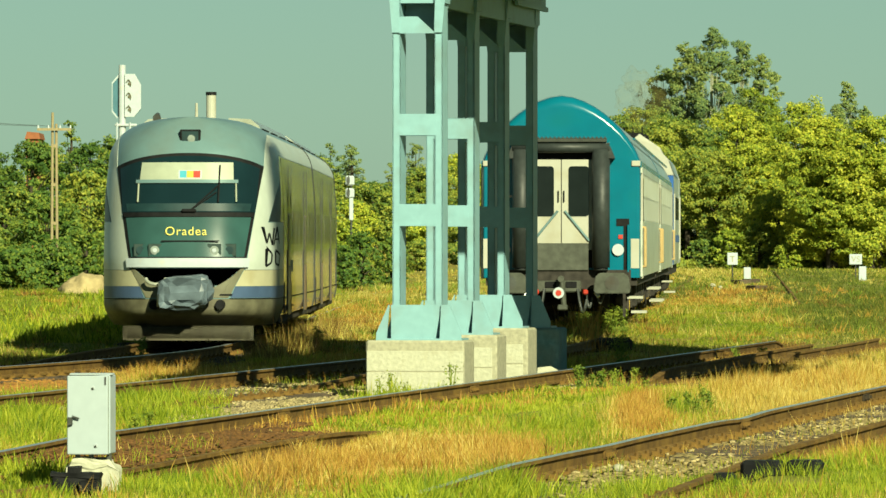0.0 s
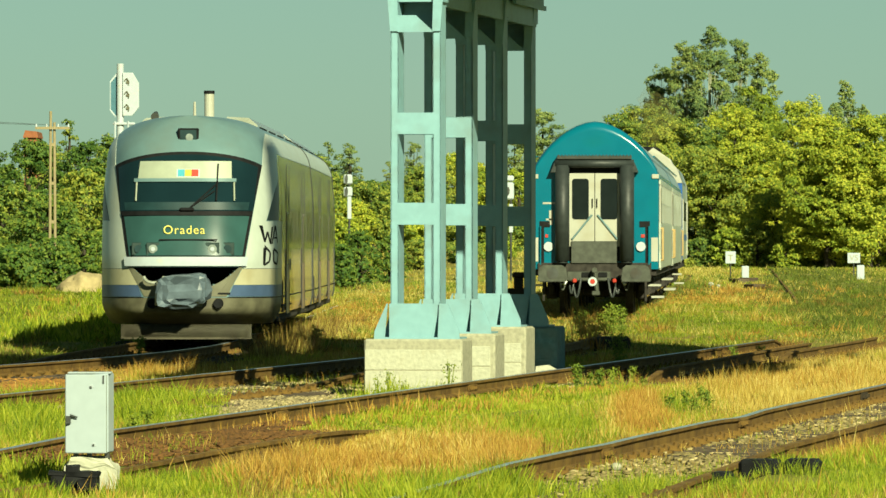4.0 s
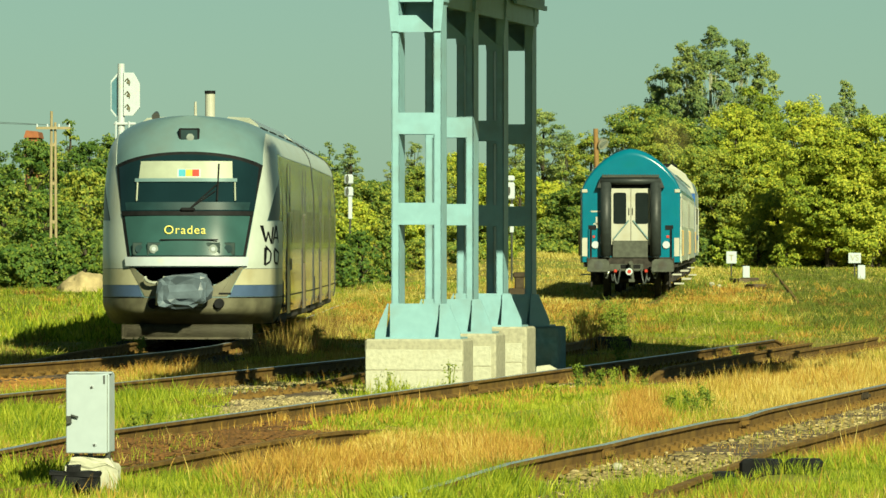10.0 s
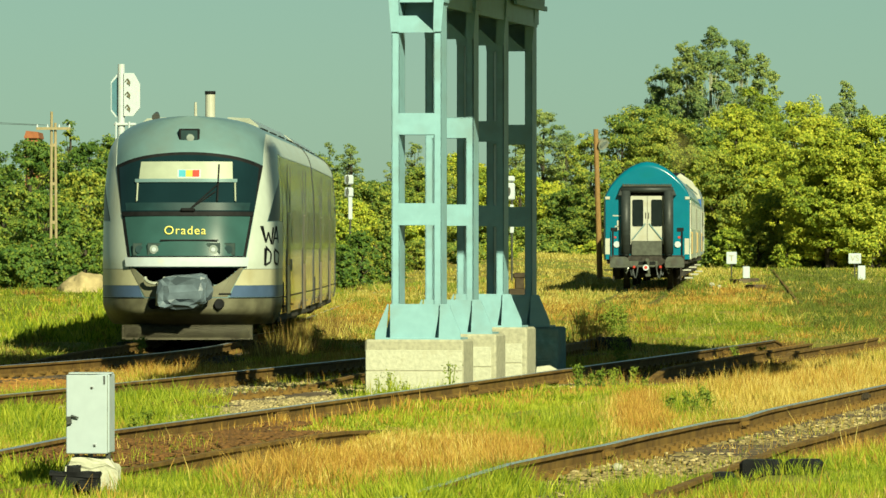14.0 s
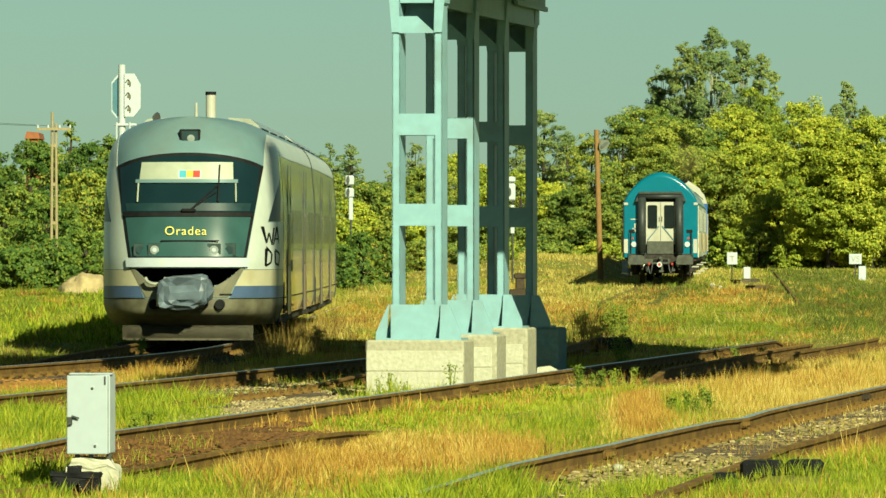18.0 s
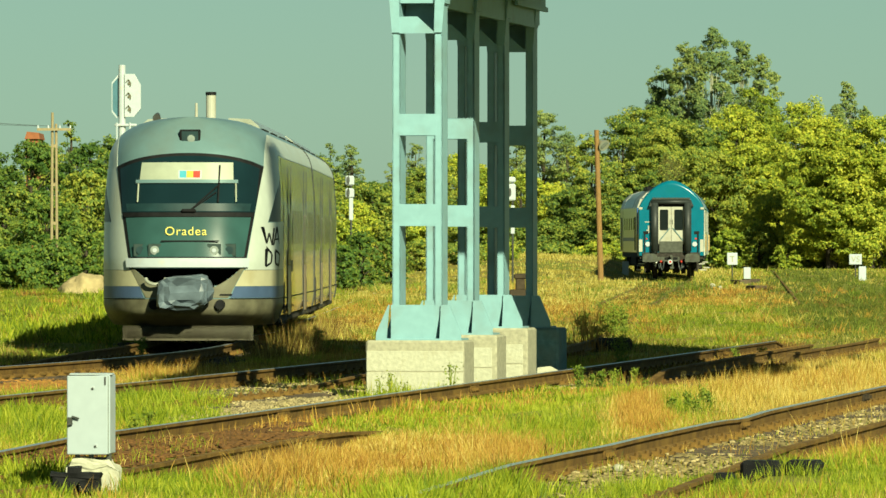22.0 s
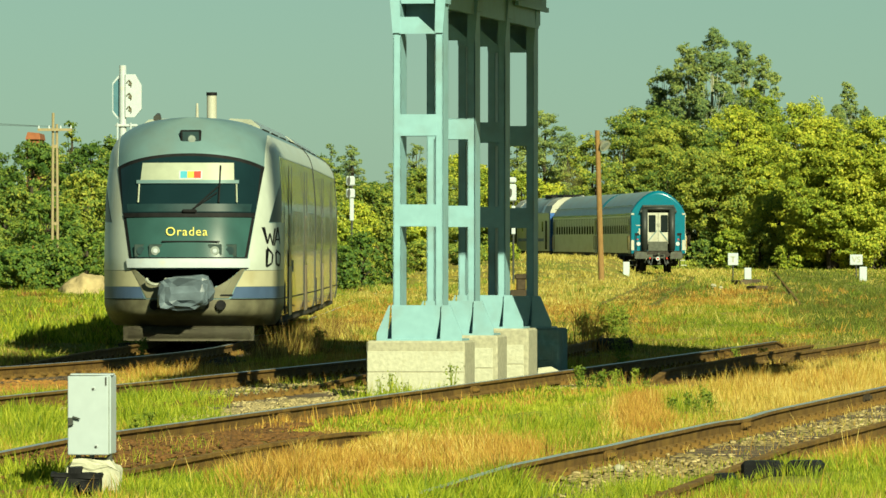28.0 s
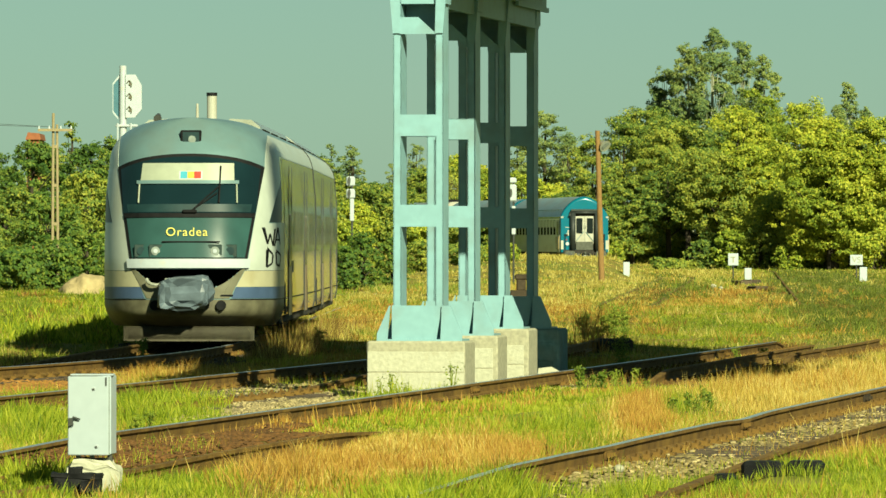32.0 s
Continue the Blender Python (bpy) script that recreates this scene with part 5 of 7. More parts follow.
def build_box():
    root = empty("lineside_cabinet", pose(-2.577, 49.3, 0), "white painted steel lineside cabinet on a whitewashed stone plinth", "cabinet")
    part("plinth", roughen(aprism([(-0.20, -0.25), (0.22, -0.25), (0.205, 0.15), (0.14, 0.225), (-0.12, 0.235), (-0.19, 0.17)], -0.16, 0.20), 0.034, 1), CONCRETE, root, "chipped whitewashed plinth")
    turn = Matrix.Rotation(radians(-7), 4, "Z")
    cab = part("body", abox(-0.150, 0.155, -0.10, 0.14, 0.272, 0.848, bev=0.008), CASE_PAINT, root, "white steel case")
    d = part("door", abox(-0.160, 0.140, -0.122, -0.102, 0.268, 0.842, bev=0.006), CASE_PAINT, root)
    part("drip_edge", abox(-0.156, 0.161, -0.112, 0.146, 0.846, 0.858, bev=0.004), CASE_PAINT, root)
    seal = part("door_seal", abox(0.140, 0.146, -0.114, -0.098, 0.27, 0.84), LAMP_LENS, root)
    for ob in (cab, d, seal):
        ob.matrix_basis = turn
    for x, z in ((0.035, 0.755), (0.055, 0.335)):
        screw = part("screw", atube((x, -0.130, z), (x, -0.116, z), 0.014, n=10), WHITEPAINT, d, "painted screw boss")
        bm = atube((x - 0.004, -0.133, z - 0.006), (x - 0.004, -0.129, z - 0.006), 0.008, n=8)
        part("screw_head", bm, GREY_STEEL, screw)
    hd = bmesh.new()
    tube(hd, (-0.12, -0.145, 0.545), (-0.065, -0.145, 0.530), 0.009, 0.006, n=6)
    tube(hd, (-0.15, -0.145, 0.490), (-0.115, -0.145, 0.497), 0.015, 0.011, n=6)
    box(hd, -0.150, -0.118, -0.150, -0.122, 0.500, 0.540)
    part("handle", hd, GREY_STEEL, d, "bent latch handle")
    part("hinge", abox(0.118, 0.128, -0.128, -0.120, 0.775, 0.835), GREY_STEEL, d)
    for x in (-0.10, 0.0, 0.13):
        part("foot", abox(x - 0.016, x + 0.016, -0.06, 0.06, 0.215, 0.275), GREY_STEEL, root)
    bk = obj("relay_case", roughen(abox(-0.17, 0.17, -0.12, 0.12, -0.15, 0.13), 0.018, 5), BLACK)
    lid = part("lid", roughen(abox(-0.185, 0.185, -0.135, 0.135, 0.12, 0.150), 0.020, 8), BLACK, bk)
    part("lid_boss", roughen(abox(-0.06, 0.03, -0.10, 0.08, 0.145, 0.195), 0.014, 11), BLACK, bk)
    part("lid_step", roughen(abox(0.03, 0.15, -0.20, -0.12, 0.02, 0.10), 0.014, 12), BLACK, bk)
    bk.matrix_basis = pose(-2.655, 48.75, 0.0)
    tagged(bk, "low black cast case beside the white cabinet", "relay case")
    # dark point-machine covers beside the first track
    for x, y, w in ((2.36, 50.2, 0.15), (2.68, 50.3, 0.13), (2.03, 49.2, 0.08)):
        c = obj("point_rod_cover", abox(-w, w, -0.14, 0.14, -0.12, 0.085, bev=0.03), BLACK)
        c.matrix_basis = pose(x, y, 0.11 if x > 2.2 else 0.05, 0, 0, -12)
        tagged(c, "dull black metal cover half sunk in grass", "cover", "point covers")


def sign_board(name, X, Y, z, w, h, label, category, post_to=0.0, text=""):
    root = empty(name, pose(X, Y, 0), label, category)
    part("board", abox(-w / 2, w / 2, -0.02, 0.02, z - h / 2, z + h / 2, bev=0.015), WHITEPAINT, root)
    part("post", atube((0, 0.05, post_to - 0.2), (0, 0.05, z), 0.03, n=8), GREY_STEEL, root)
    if text:
        cu = bpy.data.curves.new("sign_text", "FONT")
        cu.body, cu.size, cu.extrude, cu.align_x, cu.align_y = text, h * 0.8, 0.004, "CENTER", "CENTER"
        t = new("letters_source", cu)
        me = bpy.data.meshes.new_from_object(t.evaluated_get(bpy.context.evaluated_depsgraph_get()))
        bpy.data.objects.remove(t)
        me.materials.clear()
        me.materials.append(CONCRETE_RAW)
        ob = new("lettering", me)
        ob.parent = root
        ob.matrix_basis = pose(0, -0.03, z, 90)
    return root


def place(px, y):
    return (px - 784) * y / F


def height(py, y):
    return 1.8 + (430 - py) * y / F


def build_lineside():
    # tall signal seen from behind, beyond the railcar
    Y = 175.0
    root = empty("tall_signal", pose(place(211, Y), Y, 0), "tall white signal with a chamfered head", "signal")
    z = lambda py: height(py, Y)
    part("post", atube((0.03, 0, -0.2), (0.03, 0, z(113)), 0.10, 0.09, n=12), WHITEPAINT, root)
    head = part("head_back", aprism([(0.10, z(205)), (0.34, z(205)), (0.52, z(190)), (0.52, z(148)), (0.36, z(129)), (0.10, z(129))], -0.12, 0.02), WHITEPAINT, root, "white back of the signal head")
    part("head_front", aprism([(-0.21, z(146)), (-0.04, z(133)), (0.0, z(133)), (0.0, z(205)), (-0.08, z(205)), (-0.21, z(194))], 0.06, 0.14), SIGNAL_BLUE, root, "dark blue-grey face board of the signal")
    part("head_rim", aprism([(-0.24, z(144)), (-0.06, z(129)), (0.0, z(129)), (0.0, z(132)), (-0.05, z(133)), (-0.225, z(147)), (-0.225, z(193)), (-0.09, z(205)), (-0.10, z(208)), (-0.24, z(196))], 0.02, 0.06), WHITEPAINT, root)
    for py in (142, 165, 188):
        c = bmesh.new()
        for p, q in (((0.14, 2), (0.20, -3)), ((0.20, -3), (0.26, 3)), ((0.26, 3), (0.25, 9))):
            tube(c, (p[0], -0.15, z(py + p[1])), (q[0], -0.15, z(py + q[1])), 0.014, n=6)
        tube(c, (0.22, -0.15, z(py + 4)), (0.22, -0.12, z(py + 4)), 0.04, n=8)
        part("lamp_cable", c, LINING, root)
    lad = bmesh.new()
    for s in (-0.10, 0.24):
        tube(lad, (s, -0.15, 0.0), (s, -0.15, z(215)), 0.025, n=6)
    for i in range(12):
        tube(lad, (-0.10, -0.15, 0.4 + 0.35 * i), (0.24, -0.15, 0.4 + 0.35 * i), 0.014, n=6)
    part("ladder", lad, WHITEPAINT, root)
    part("bracket", abox(-0.16, 0.42, -0.14, 0.02, z(222), z(217), bev=0.02), WHITEPAINT, root)
    # two farther signals
    for px, Y, top, bot in ((616, 260, 309, 388), (902, 270, 311, 412)):
        root = empty("white_signal_post", pose(place(px, Y), Y, 0), "slim white signal post with twin lamp boxes", "signal", "white signal posts")
        a, b = height(top, Y), height(bot, Y)
        part("post", atube((0.05, 0, -0.1), (0.05, 0, a), 0.04, n=8), GREY_STEEL, root)
        for u, v in ((0.0, 0.22), (0.28, 0.50)) if px < 700 else ((0.0, 0.10), (0.12, 0.42)):
            part("lamp_box", abox(-0.17, 0.17, -0.10, 0.06, a - (a - b) * v, a - (a - b) * u, bev=0.05), WHITEPAINT, root)
        for u in ((0.10, 0.38) if px < 700 else (0.27,)):
            zc = a - (a - b) * u
            part("lamp_hood", aprism([(-0.055 + 0.055 * math.cos(q), zc + 0.17 * math.sin(q)) for q in [math.pi * 2 * i / 14 for i in range(14)]], -0.135, -0.09), GREY_STEEL, root, "dark oval lamp opening")
        part("post_sleeve", abox(-0.03, 0.13, -0.06, 0.06, b, b + (a - b) * 0.5, bev=0.02), WHITEPAINT, root)
    # wooden telegraph pole
    Y = 210.0
    root = empty("telegraph_pole", pose(place(93, Y), Y, 0), "weathered wooden telegraph pole with insulators", "telegraph pole")
    zt = height(197, Y)
    for x in (-0.075, 0.075):
        part("pole", atube((x * 1.25, 0, -0.2), (x * 0.75, 0, zt if x < 0 else zt - 0.35), 0.05, 0.042, n=10), PALE_WOOD, root)
    for zb in (1.2, 2.4, 3.6, 4.8):
        part("spacer", abox(-0.10, 0.10, -0.04, 0.04, zb, zb + 0.10), PALE_WOOD, root)
    za = height(227, Y)
    part("crossarm", abox(-0.53, 0.53, -0.13, -0.05, za - 0.04, za + 0.04), PALE_WOOD, root)
    for x in (-0.50, -0.18, 0.18, 0.50):
        part("insulator", atube((x, -0.09, za + 0.04), (x, -0.09, za + 0.13), 0.035, 0.02, n=8), WHITEPAINT, root)
    for dz, dy in ((0.10, 0.0), (0.10, 4.0)):
        wire = bmesh.new()
        for i in range(10):
            u, v = i / 10, (i + 1) / 10
            g = lambda q: (-0.5 - 30 * q + dy * 0.1, -0.09, za + dz - 1.6 * q * (1 - q) * 2 + 4.0 * q + dy * 0.12 * q)
            tube(wire, g(u), g(v), 0.006, n=4)
        part("wire", wire, GREY_STEEL, root)
    # lamp post by the bend
    Y = 285.0
    root = empty("yard_lamp_post", pose(place(1058, Y), Y, 0.3, 0, -0.6, 0), "leaning brown wooden post with a round tin lamp", "lamp post")
    zt = height(228, Y) - 0.3
    part("post", atube((0.06, 0, -0.3), (-0.06, 0, zt), 0.125, 0.10, n=10), WOOD, root)
    part("lamp_shade", atube((0.10, 0.05, zt - 0.50), (0.26, -0.16, zt - 0.66), 0.10, 0.26, n=18), SIDE_PALE, root, "round tin lamp shade")
    part("lamp_face", atube((0.262, -0.163, zt - 0.662), (0.27, -0.17, zt - 0.67), 0.19, n=18), LAMP_LENS, root)
    part("lamp_arm", abox(-0.10, 0.14, -0.05, 0.06, zt - 0.75, zt - 0.45, bev=0.02), BLACK, root)
    # boards
    mb = sign_board("marker_board", place(1293, 300), 300, height(456, 300), 0.46, 0.54, "square white trackside marker board", "sign")
    zb = height(456, 300)
    part("faded_mark", abox(-0.03, 0.03, -0.028, -0.02, zb - 0.14, zb + 0.10), CONCRETE_RAW, mb)
    part("faded_mark", abox(-0.12, 0.10, -0.028, -0.02, zb + 0.08, zb + 0.12), CONCRETE_RAW, mb)
    sign_board("trackside_sign", place(1511, 300), 300, height(457, 300), 0.56, 0.46, "white board lettered VS on a post", "sign", text="VS")
    for px, py, Y, w, h in ((1319, 481, 290, 0.30, 0.48), (1523, 481, 290, 0.32, 0.56), (1104, 471, 311, 0.30, 0.54)):
        b = empty("distance_block", pose(place(px, Y), Y, 0), "small whitewashed concrete block in the grass", "marker block", "white marker blocks")
        z1 = height(py, Y)
        part("block", abox(-w / 2, w / 2, -0.12, 0.12, z1 - h / 2 - 0.5, z1 + h / 2, bev=0.02), WHITEPAINT, b)
    # dark low cabinets by the points
    c = obj("point_motor", abox(-0.31, 0.31, -0.3, 0.3, -0.1, 0.22, bev=0.05), UNDER)
    c.matrix_basis = pose(place(1083, 114), 114, 0)
    tagged(c, "squat dark point motor in the shade", "point motor")
    root = empty("rusty_point_lever", pose(place(915, 170), 170, 0), "small rusty point lever stand", "point lever")
    part("stand", abox(-0.24, 0.30, -0.15, 0.15, -0.1, 0.66, bev=0.03), LEVER, root)
    part("lever", abox(-0.08, 0.16, -0.1, 0.1, 0.64, 0.94, bev=0.03), LEVER, root)
    part("weight", abox(-0.12, 0.34, -0.12, 0.12, 0.92, 1.06, bev=0.03), LEVER, root)
    # stray stones and sleeper ends in the far grass
    for px, py, w, m, lab in ((1258, 514, 0.11, CONCRETE_RAW, "pale stone lying in grass"), (1272, 516, 0.07, CONCRETE_RAW, "pale stone lying in grass"), (1283, 468, 0.10, CONCRETE_RAW, "pale stone lying in grass"), (1168, 664, 0.09, CONCRETE_RAW, "pale stone beside the rail"), (1090, 830, 0.045, CONCRETE_RAW, "pale stone beside the rail")):
        Y = 1.75 * F / (py - 430)
        X = place(px, Y)
        bm = bmesh.new()
        bmesh.ops.create_icosphere(bm, subdivisions=2, radius=w)
        for v in bm.verts:
            v.co *= 1 + 0.35 * noise.noise(v.co * 9 + Vector((px, 0, 0)))
            v.co.z *= 0.8
        st = obj("loose_stone", bm, m)
        st.matrix_basis = pose(X, Y, ground_z(X, Y) + w * 0.55)
        tagged(st, lab, "stone", "loose stones")
    for px, py in ((1308, 507), (1335, 517), (1325, 505)):
        Y = 1.75 * F / (py - 430)
        X = place(px, Y)
        o = obj("old_sleeper", abox(-0.24, 0.24, -0.5, 0.5, -0.1, 0.10, bev=0.02), SLEEPER)
        o.matrix_basis = pose(X, Y, ground_z(X, Y) + 0.03, 0, 0, 20)
        tagged(o, "dark rotten sleeper end in grass", "sleeper", "discarded sleepers")
    # sand heap
    bm = bmesh.new()
    bmesh.ops.create_icosphere(bm, subdivisions=4, radius=1)
    for v in bm.verts:
        c = v.co.copy()
        k = 1 + 0.26 * noise.noise(c * 1.7) + 0.14 * noise.noise(c * 5) + 0.09 * noise.noise(c * 13)
        v.co = (c.x * 0.72 * k, c.y * 0.8 * k, c.z * 0.75 * k)
    s = obj("sand_mound", bm, SAND, smooth=True)
    s.matrix_basis = pose(place(149, 185), 185, 0.22)
    tagged(s, "pale heap of sand by the bushes", "sand heap")
    # far red roof above the trees
    Y = 420.0
    root = empty("far_house", pose(place(62, Y), Y, 0), "distant house with a red brick chimney wall", "house")
    part("wall", abox(-0.68, 0.12, 0, 5, 0, height(244, Y)), BRICK, root)
    part("roof", aprism([(-0.75, height(244, Y)), (0.2, height(244, Y)), (0.12, height(233, Y)), (-0.6, height(231, Y))], -0.2, 5.2), BRICK, root)


# ---- trees ----
def leaf_cloud(blobs, per, size, rng, clumps=13):
    """Small pointed leaves gathered in clumps over the lobes of a crown."""
    V = []
    for (cx, cy, cz, rx, ry, rz) in blobs:
        n = max(2, int(per * (rx * ry + rx * rz + ry * rz) / 3))
        lobe = rng.normal(size=(clumps, 3)) + np.array([0, -0.25, 0.25])
        lobe /= np.linalg.norm(lobe, axis=1)[:, None]
        heart = lobe * rng.uniform(0.55, 1.0, (clumps, 1))
        reach = rng.uniform(0.24, 0.46, clumps)
        own = rng.integers(0, clumps, n)
        d = rng.normal(size=(n, 3))
        d /= np.linalg.norm(d, axis=1)[:, None]
        rad = (1.15 - 0.75 * rng.uniform(size=n) ** 1.6)[:, None] * reach[own][:, None]
        p = np.array([cx, cy, cz]) + (heart[own] + d * rad * np.array([1, 1, 0.75])) * np.array([rx, ry, rz])
        nrm = lobe[own] * 0.5 + d * 0.6 + rng.normal(scale=0.45, size=(n, 3)) + np.array([0.1, -0.3, 0.3])
        nrm /= np.linalg.norm(nrm, axis=1)[:, None]
        a = np.cross(nrm, rng.normal(size=(n, 3)))
        a /= np.linalg.norm(a, axis=1)[:, None] + 1e-9
        b = np.cross(nrm, a)
        s = (size * rng.uniform(0.55, 1.35, n))[:, None]
        V.append(np.stack([p - a * s - b * s * 0.45, p + b * s * 0.75, p + a * s - b * s * 0.25], axis=1).reshape(-1, 3))
    V = np.concatenate(V)
    return V, np.arange(len(V)).reshape(-1, 3)


def mesh_quads(name, V, Fc, material):
    me = bpy.data.meshes.new(name)
    me.vertices.add(len(V))
    me.vertices.foreach_set("co", V.astype(np.float32).ravel())
    k = Fc.shape[1]
    me.loops.add(len(Fc) * k)
    me.loops.foreach_set("vertex_index", Fc.astype(np.int32).ravel())
    me.polygons.add(len(Fc))
    me.polygons.foreach_set("loop_start", (np.arange(len(Fc)) * k).astype(np.int32))
    me.polygons.foreach_set("loop_total", np.full(len(Fc), k, dtype=np.int32))
    me.update(calc_edges=True)
    me.materials.append(material)
    return me


def tree(X, Y, top, width, material, label, seed, z0=0.0, leaf=0.24, per=150, slim=1.0, low=0.12, name="tree", cat="tree", airy=False):
    rng = np.random.default_rng(seed)
    h = top - z0
    root = empty(name, pose(X, Y, z0), label, cat)
    tr = bmesh.new()
    lean = rng.normal(scale=0.03) * h
    stout = 0.45 if airy else 1.0
    tube(tr, (0, 0, -0.3), (lean * 0.5, 0, h * 0.45), (0.018 * h + 0.05) * stout, (0.012 * h + 0.03) * stout, n=8)
    tube(tr, (lean * 0.5, 0, h * 0.45), (lean, 0, h * 0.92), (0.012 * h + 0.03) * stout, 0.02, n=7)
    blobs = []
    n = 34 if airy else int(19 + 7 * slim)
    for i in range(n):
        u = low + (0.97 - low) * (i + rng.uniform(0, 1)) / n
        v = (u - low) / (1 - low)
        prof = max(0.20, 1 - (abs(v - 0.42) / 0.64) ** (1.9 if airy else 2.4))
        r = width / 2 * prof
        a = i * 2.4 + rng.uniform(-0.5, 0.5)
        br = max(0.24, width * rng.uniform(0.13, 0.22) * (0.6 + 0.4 * prof)) if airy else max(0.26, width * rng.uniform(0.12, 0.24) * (0.65 + 0.35 * prof))
        off = max(0.0, r - br * 0.7) * rng.uniform(0.55, 1.08)
        bx, by, bz = lean * u + off * math.cos(a), off * math.sin(a), min(h * u, h - br * 0.8)
        blobs.append((bx, by, bz, br, br, br * (rng.uniform(0.8, 1.3) if airy else rng.uniform(0.55, 0.9))))
        if airy or i % 2 == 0:
            tube(tr, (lean * 0.4, 0, max(0.2, bz * (0.55 if airy else 0.62))), (bx, by, bz), 0.0025 * h + 0.01 if airy else 0.006 * h + 0.015, 0.012, n=5)
    part("trunk", tr, PALE_BARK if airy else BARK, root, "pale slender trunk and limbs" if airy else "grey-brown trunk and limbs")
    V, Fc = leaf_cloud(blobs, per, leaf, rng)
    ob = new("crown", mesh_quads("crown", V, Fc, material))
    ob.parent = root
    return root


def build_trees():
    rng = random.Random(5)
    YG = "broadleaf tree with yellow-green early autumn leaves"
    MG = "dense mid-green broadleaf tree"
    GG = "tall thin grey-green poplar-like tree"
    # (picture column, top row, width in columns, depth, leaf kind), placed to fit the camera's view
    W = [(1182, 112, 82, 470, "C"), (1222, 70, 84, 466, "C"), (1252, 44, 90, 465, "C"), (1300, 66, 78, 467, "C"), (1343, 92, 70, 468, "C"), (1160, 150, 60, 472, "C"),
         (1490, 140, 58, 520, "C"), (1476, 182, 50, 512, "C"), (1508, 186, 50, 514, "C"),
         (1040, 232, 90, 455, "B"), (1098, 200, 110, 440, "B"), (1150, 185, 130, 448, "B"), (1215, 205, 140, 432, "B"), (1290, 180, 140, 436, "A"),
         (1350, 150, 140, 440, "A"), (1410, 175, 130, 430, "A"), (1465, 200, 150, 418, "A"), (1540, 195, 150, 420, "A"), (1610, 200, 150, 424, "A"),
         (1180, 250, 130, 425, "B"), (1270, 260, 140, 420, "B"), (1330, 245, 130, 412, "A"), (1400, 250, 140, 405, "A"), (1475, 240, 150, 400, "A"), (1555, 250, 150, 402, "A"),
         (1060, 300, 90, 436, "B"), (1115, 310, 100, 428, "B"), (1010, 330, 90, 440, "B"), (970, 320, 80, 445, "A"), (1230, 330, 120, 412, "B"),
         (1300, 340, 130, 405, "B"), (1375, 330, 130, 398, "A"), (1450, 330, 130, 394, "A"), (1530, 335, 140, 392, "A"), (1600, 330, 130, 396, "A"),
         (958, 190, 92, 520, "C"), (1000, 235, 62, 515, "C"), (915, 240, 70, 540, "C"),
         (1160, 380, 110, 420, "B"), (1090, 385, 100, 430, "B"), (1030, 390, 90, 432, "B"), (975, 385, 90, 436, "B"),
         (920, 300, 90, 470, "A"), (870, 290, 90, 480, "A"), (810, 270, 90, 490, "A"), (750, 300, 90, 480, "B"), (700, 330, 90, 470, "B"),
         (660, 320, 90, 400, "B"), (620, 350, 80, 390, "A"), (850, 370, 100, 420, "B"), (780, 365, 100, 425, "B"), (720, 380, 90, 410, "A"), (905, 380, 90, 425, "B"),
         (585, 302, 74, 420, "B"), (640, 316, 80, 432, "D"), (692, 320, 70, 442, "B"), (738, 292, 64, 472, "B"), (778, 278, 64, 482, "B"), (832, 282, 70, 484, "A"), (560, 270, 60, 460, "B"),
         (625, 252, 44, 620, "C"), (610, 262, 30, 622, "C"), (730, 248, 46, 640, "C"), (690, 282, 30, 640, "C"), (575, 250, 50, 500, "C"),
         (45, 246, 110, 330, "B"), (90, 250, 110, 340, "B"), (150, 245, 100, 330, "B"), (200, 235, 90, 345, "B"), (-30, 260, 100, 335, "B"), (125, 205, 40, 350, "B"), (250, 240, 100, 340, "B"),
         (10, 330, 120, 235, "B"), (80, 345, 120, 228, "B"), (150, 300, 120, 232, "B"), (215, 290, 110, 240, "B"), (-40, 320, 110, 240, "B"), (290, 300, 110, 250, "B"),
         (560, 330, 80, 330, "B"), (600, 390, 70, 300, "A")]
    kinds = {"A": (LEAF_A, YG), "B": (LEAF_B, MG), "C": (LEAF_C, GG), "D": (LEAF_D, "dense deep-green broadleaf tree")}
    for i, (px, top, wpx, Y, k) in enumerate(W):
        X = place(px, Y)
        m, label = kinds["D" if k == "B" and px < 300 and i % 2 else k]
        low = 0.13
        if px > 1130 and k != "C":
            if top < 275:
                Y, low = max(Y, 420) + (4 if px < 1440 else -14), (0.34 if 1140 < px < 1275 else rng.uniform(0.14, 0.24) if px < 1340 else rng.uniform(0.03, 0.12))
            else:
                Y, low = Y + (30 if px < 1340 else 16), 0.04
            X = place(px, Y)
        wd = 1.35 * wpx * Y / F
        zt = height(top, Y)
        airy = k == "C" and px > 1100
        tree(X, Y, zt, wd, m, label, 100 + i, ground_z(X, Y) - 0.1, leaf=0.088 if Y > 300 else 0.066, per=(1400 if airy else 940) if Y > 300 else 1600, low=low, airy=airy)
    # bushes low down along the edges
    B = [(1288, 402, 80, 411), (1340, 388, 66, 412), (1432, 408, 84, 409), (1500, 416, 66, 408), (1556, 396, 70, 410), (1236, 420, 60, 412), (1392, 430, 60, 407), (1176, 452, 62, 405), (1205, 458, 50, 408), (1060, 425, 90, 424), (985, 425, 80, 428), (20, 430, 120, 196), (85, 420, 110, 200), (150, 405, 110, 205), (205, 400, 90, 208), (-20, 410, 100, 204),
         (640, 405, 80, 250), (690, 415, 70, 262), (605, 430, 60, 240), (740, 420, 80, 300), (820, 425, 80, 310), (880, 425, 80, 318)]
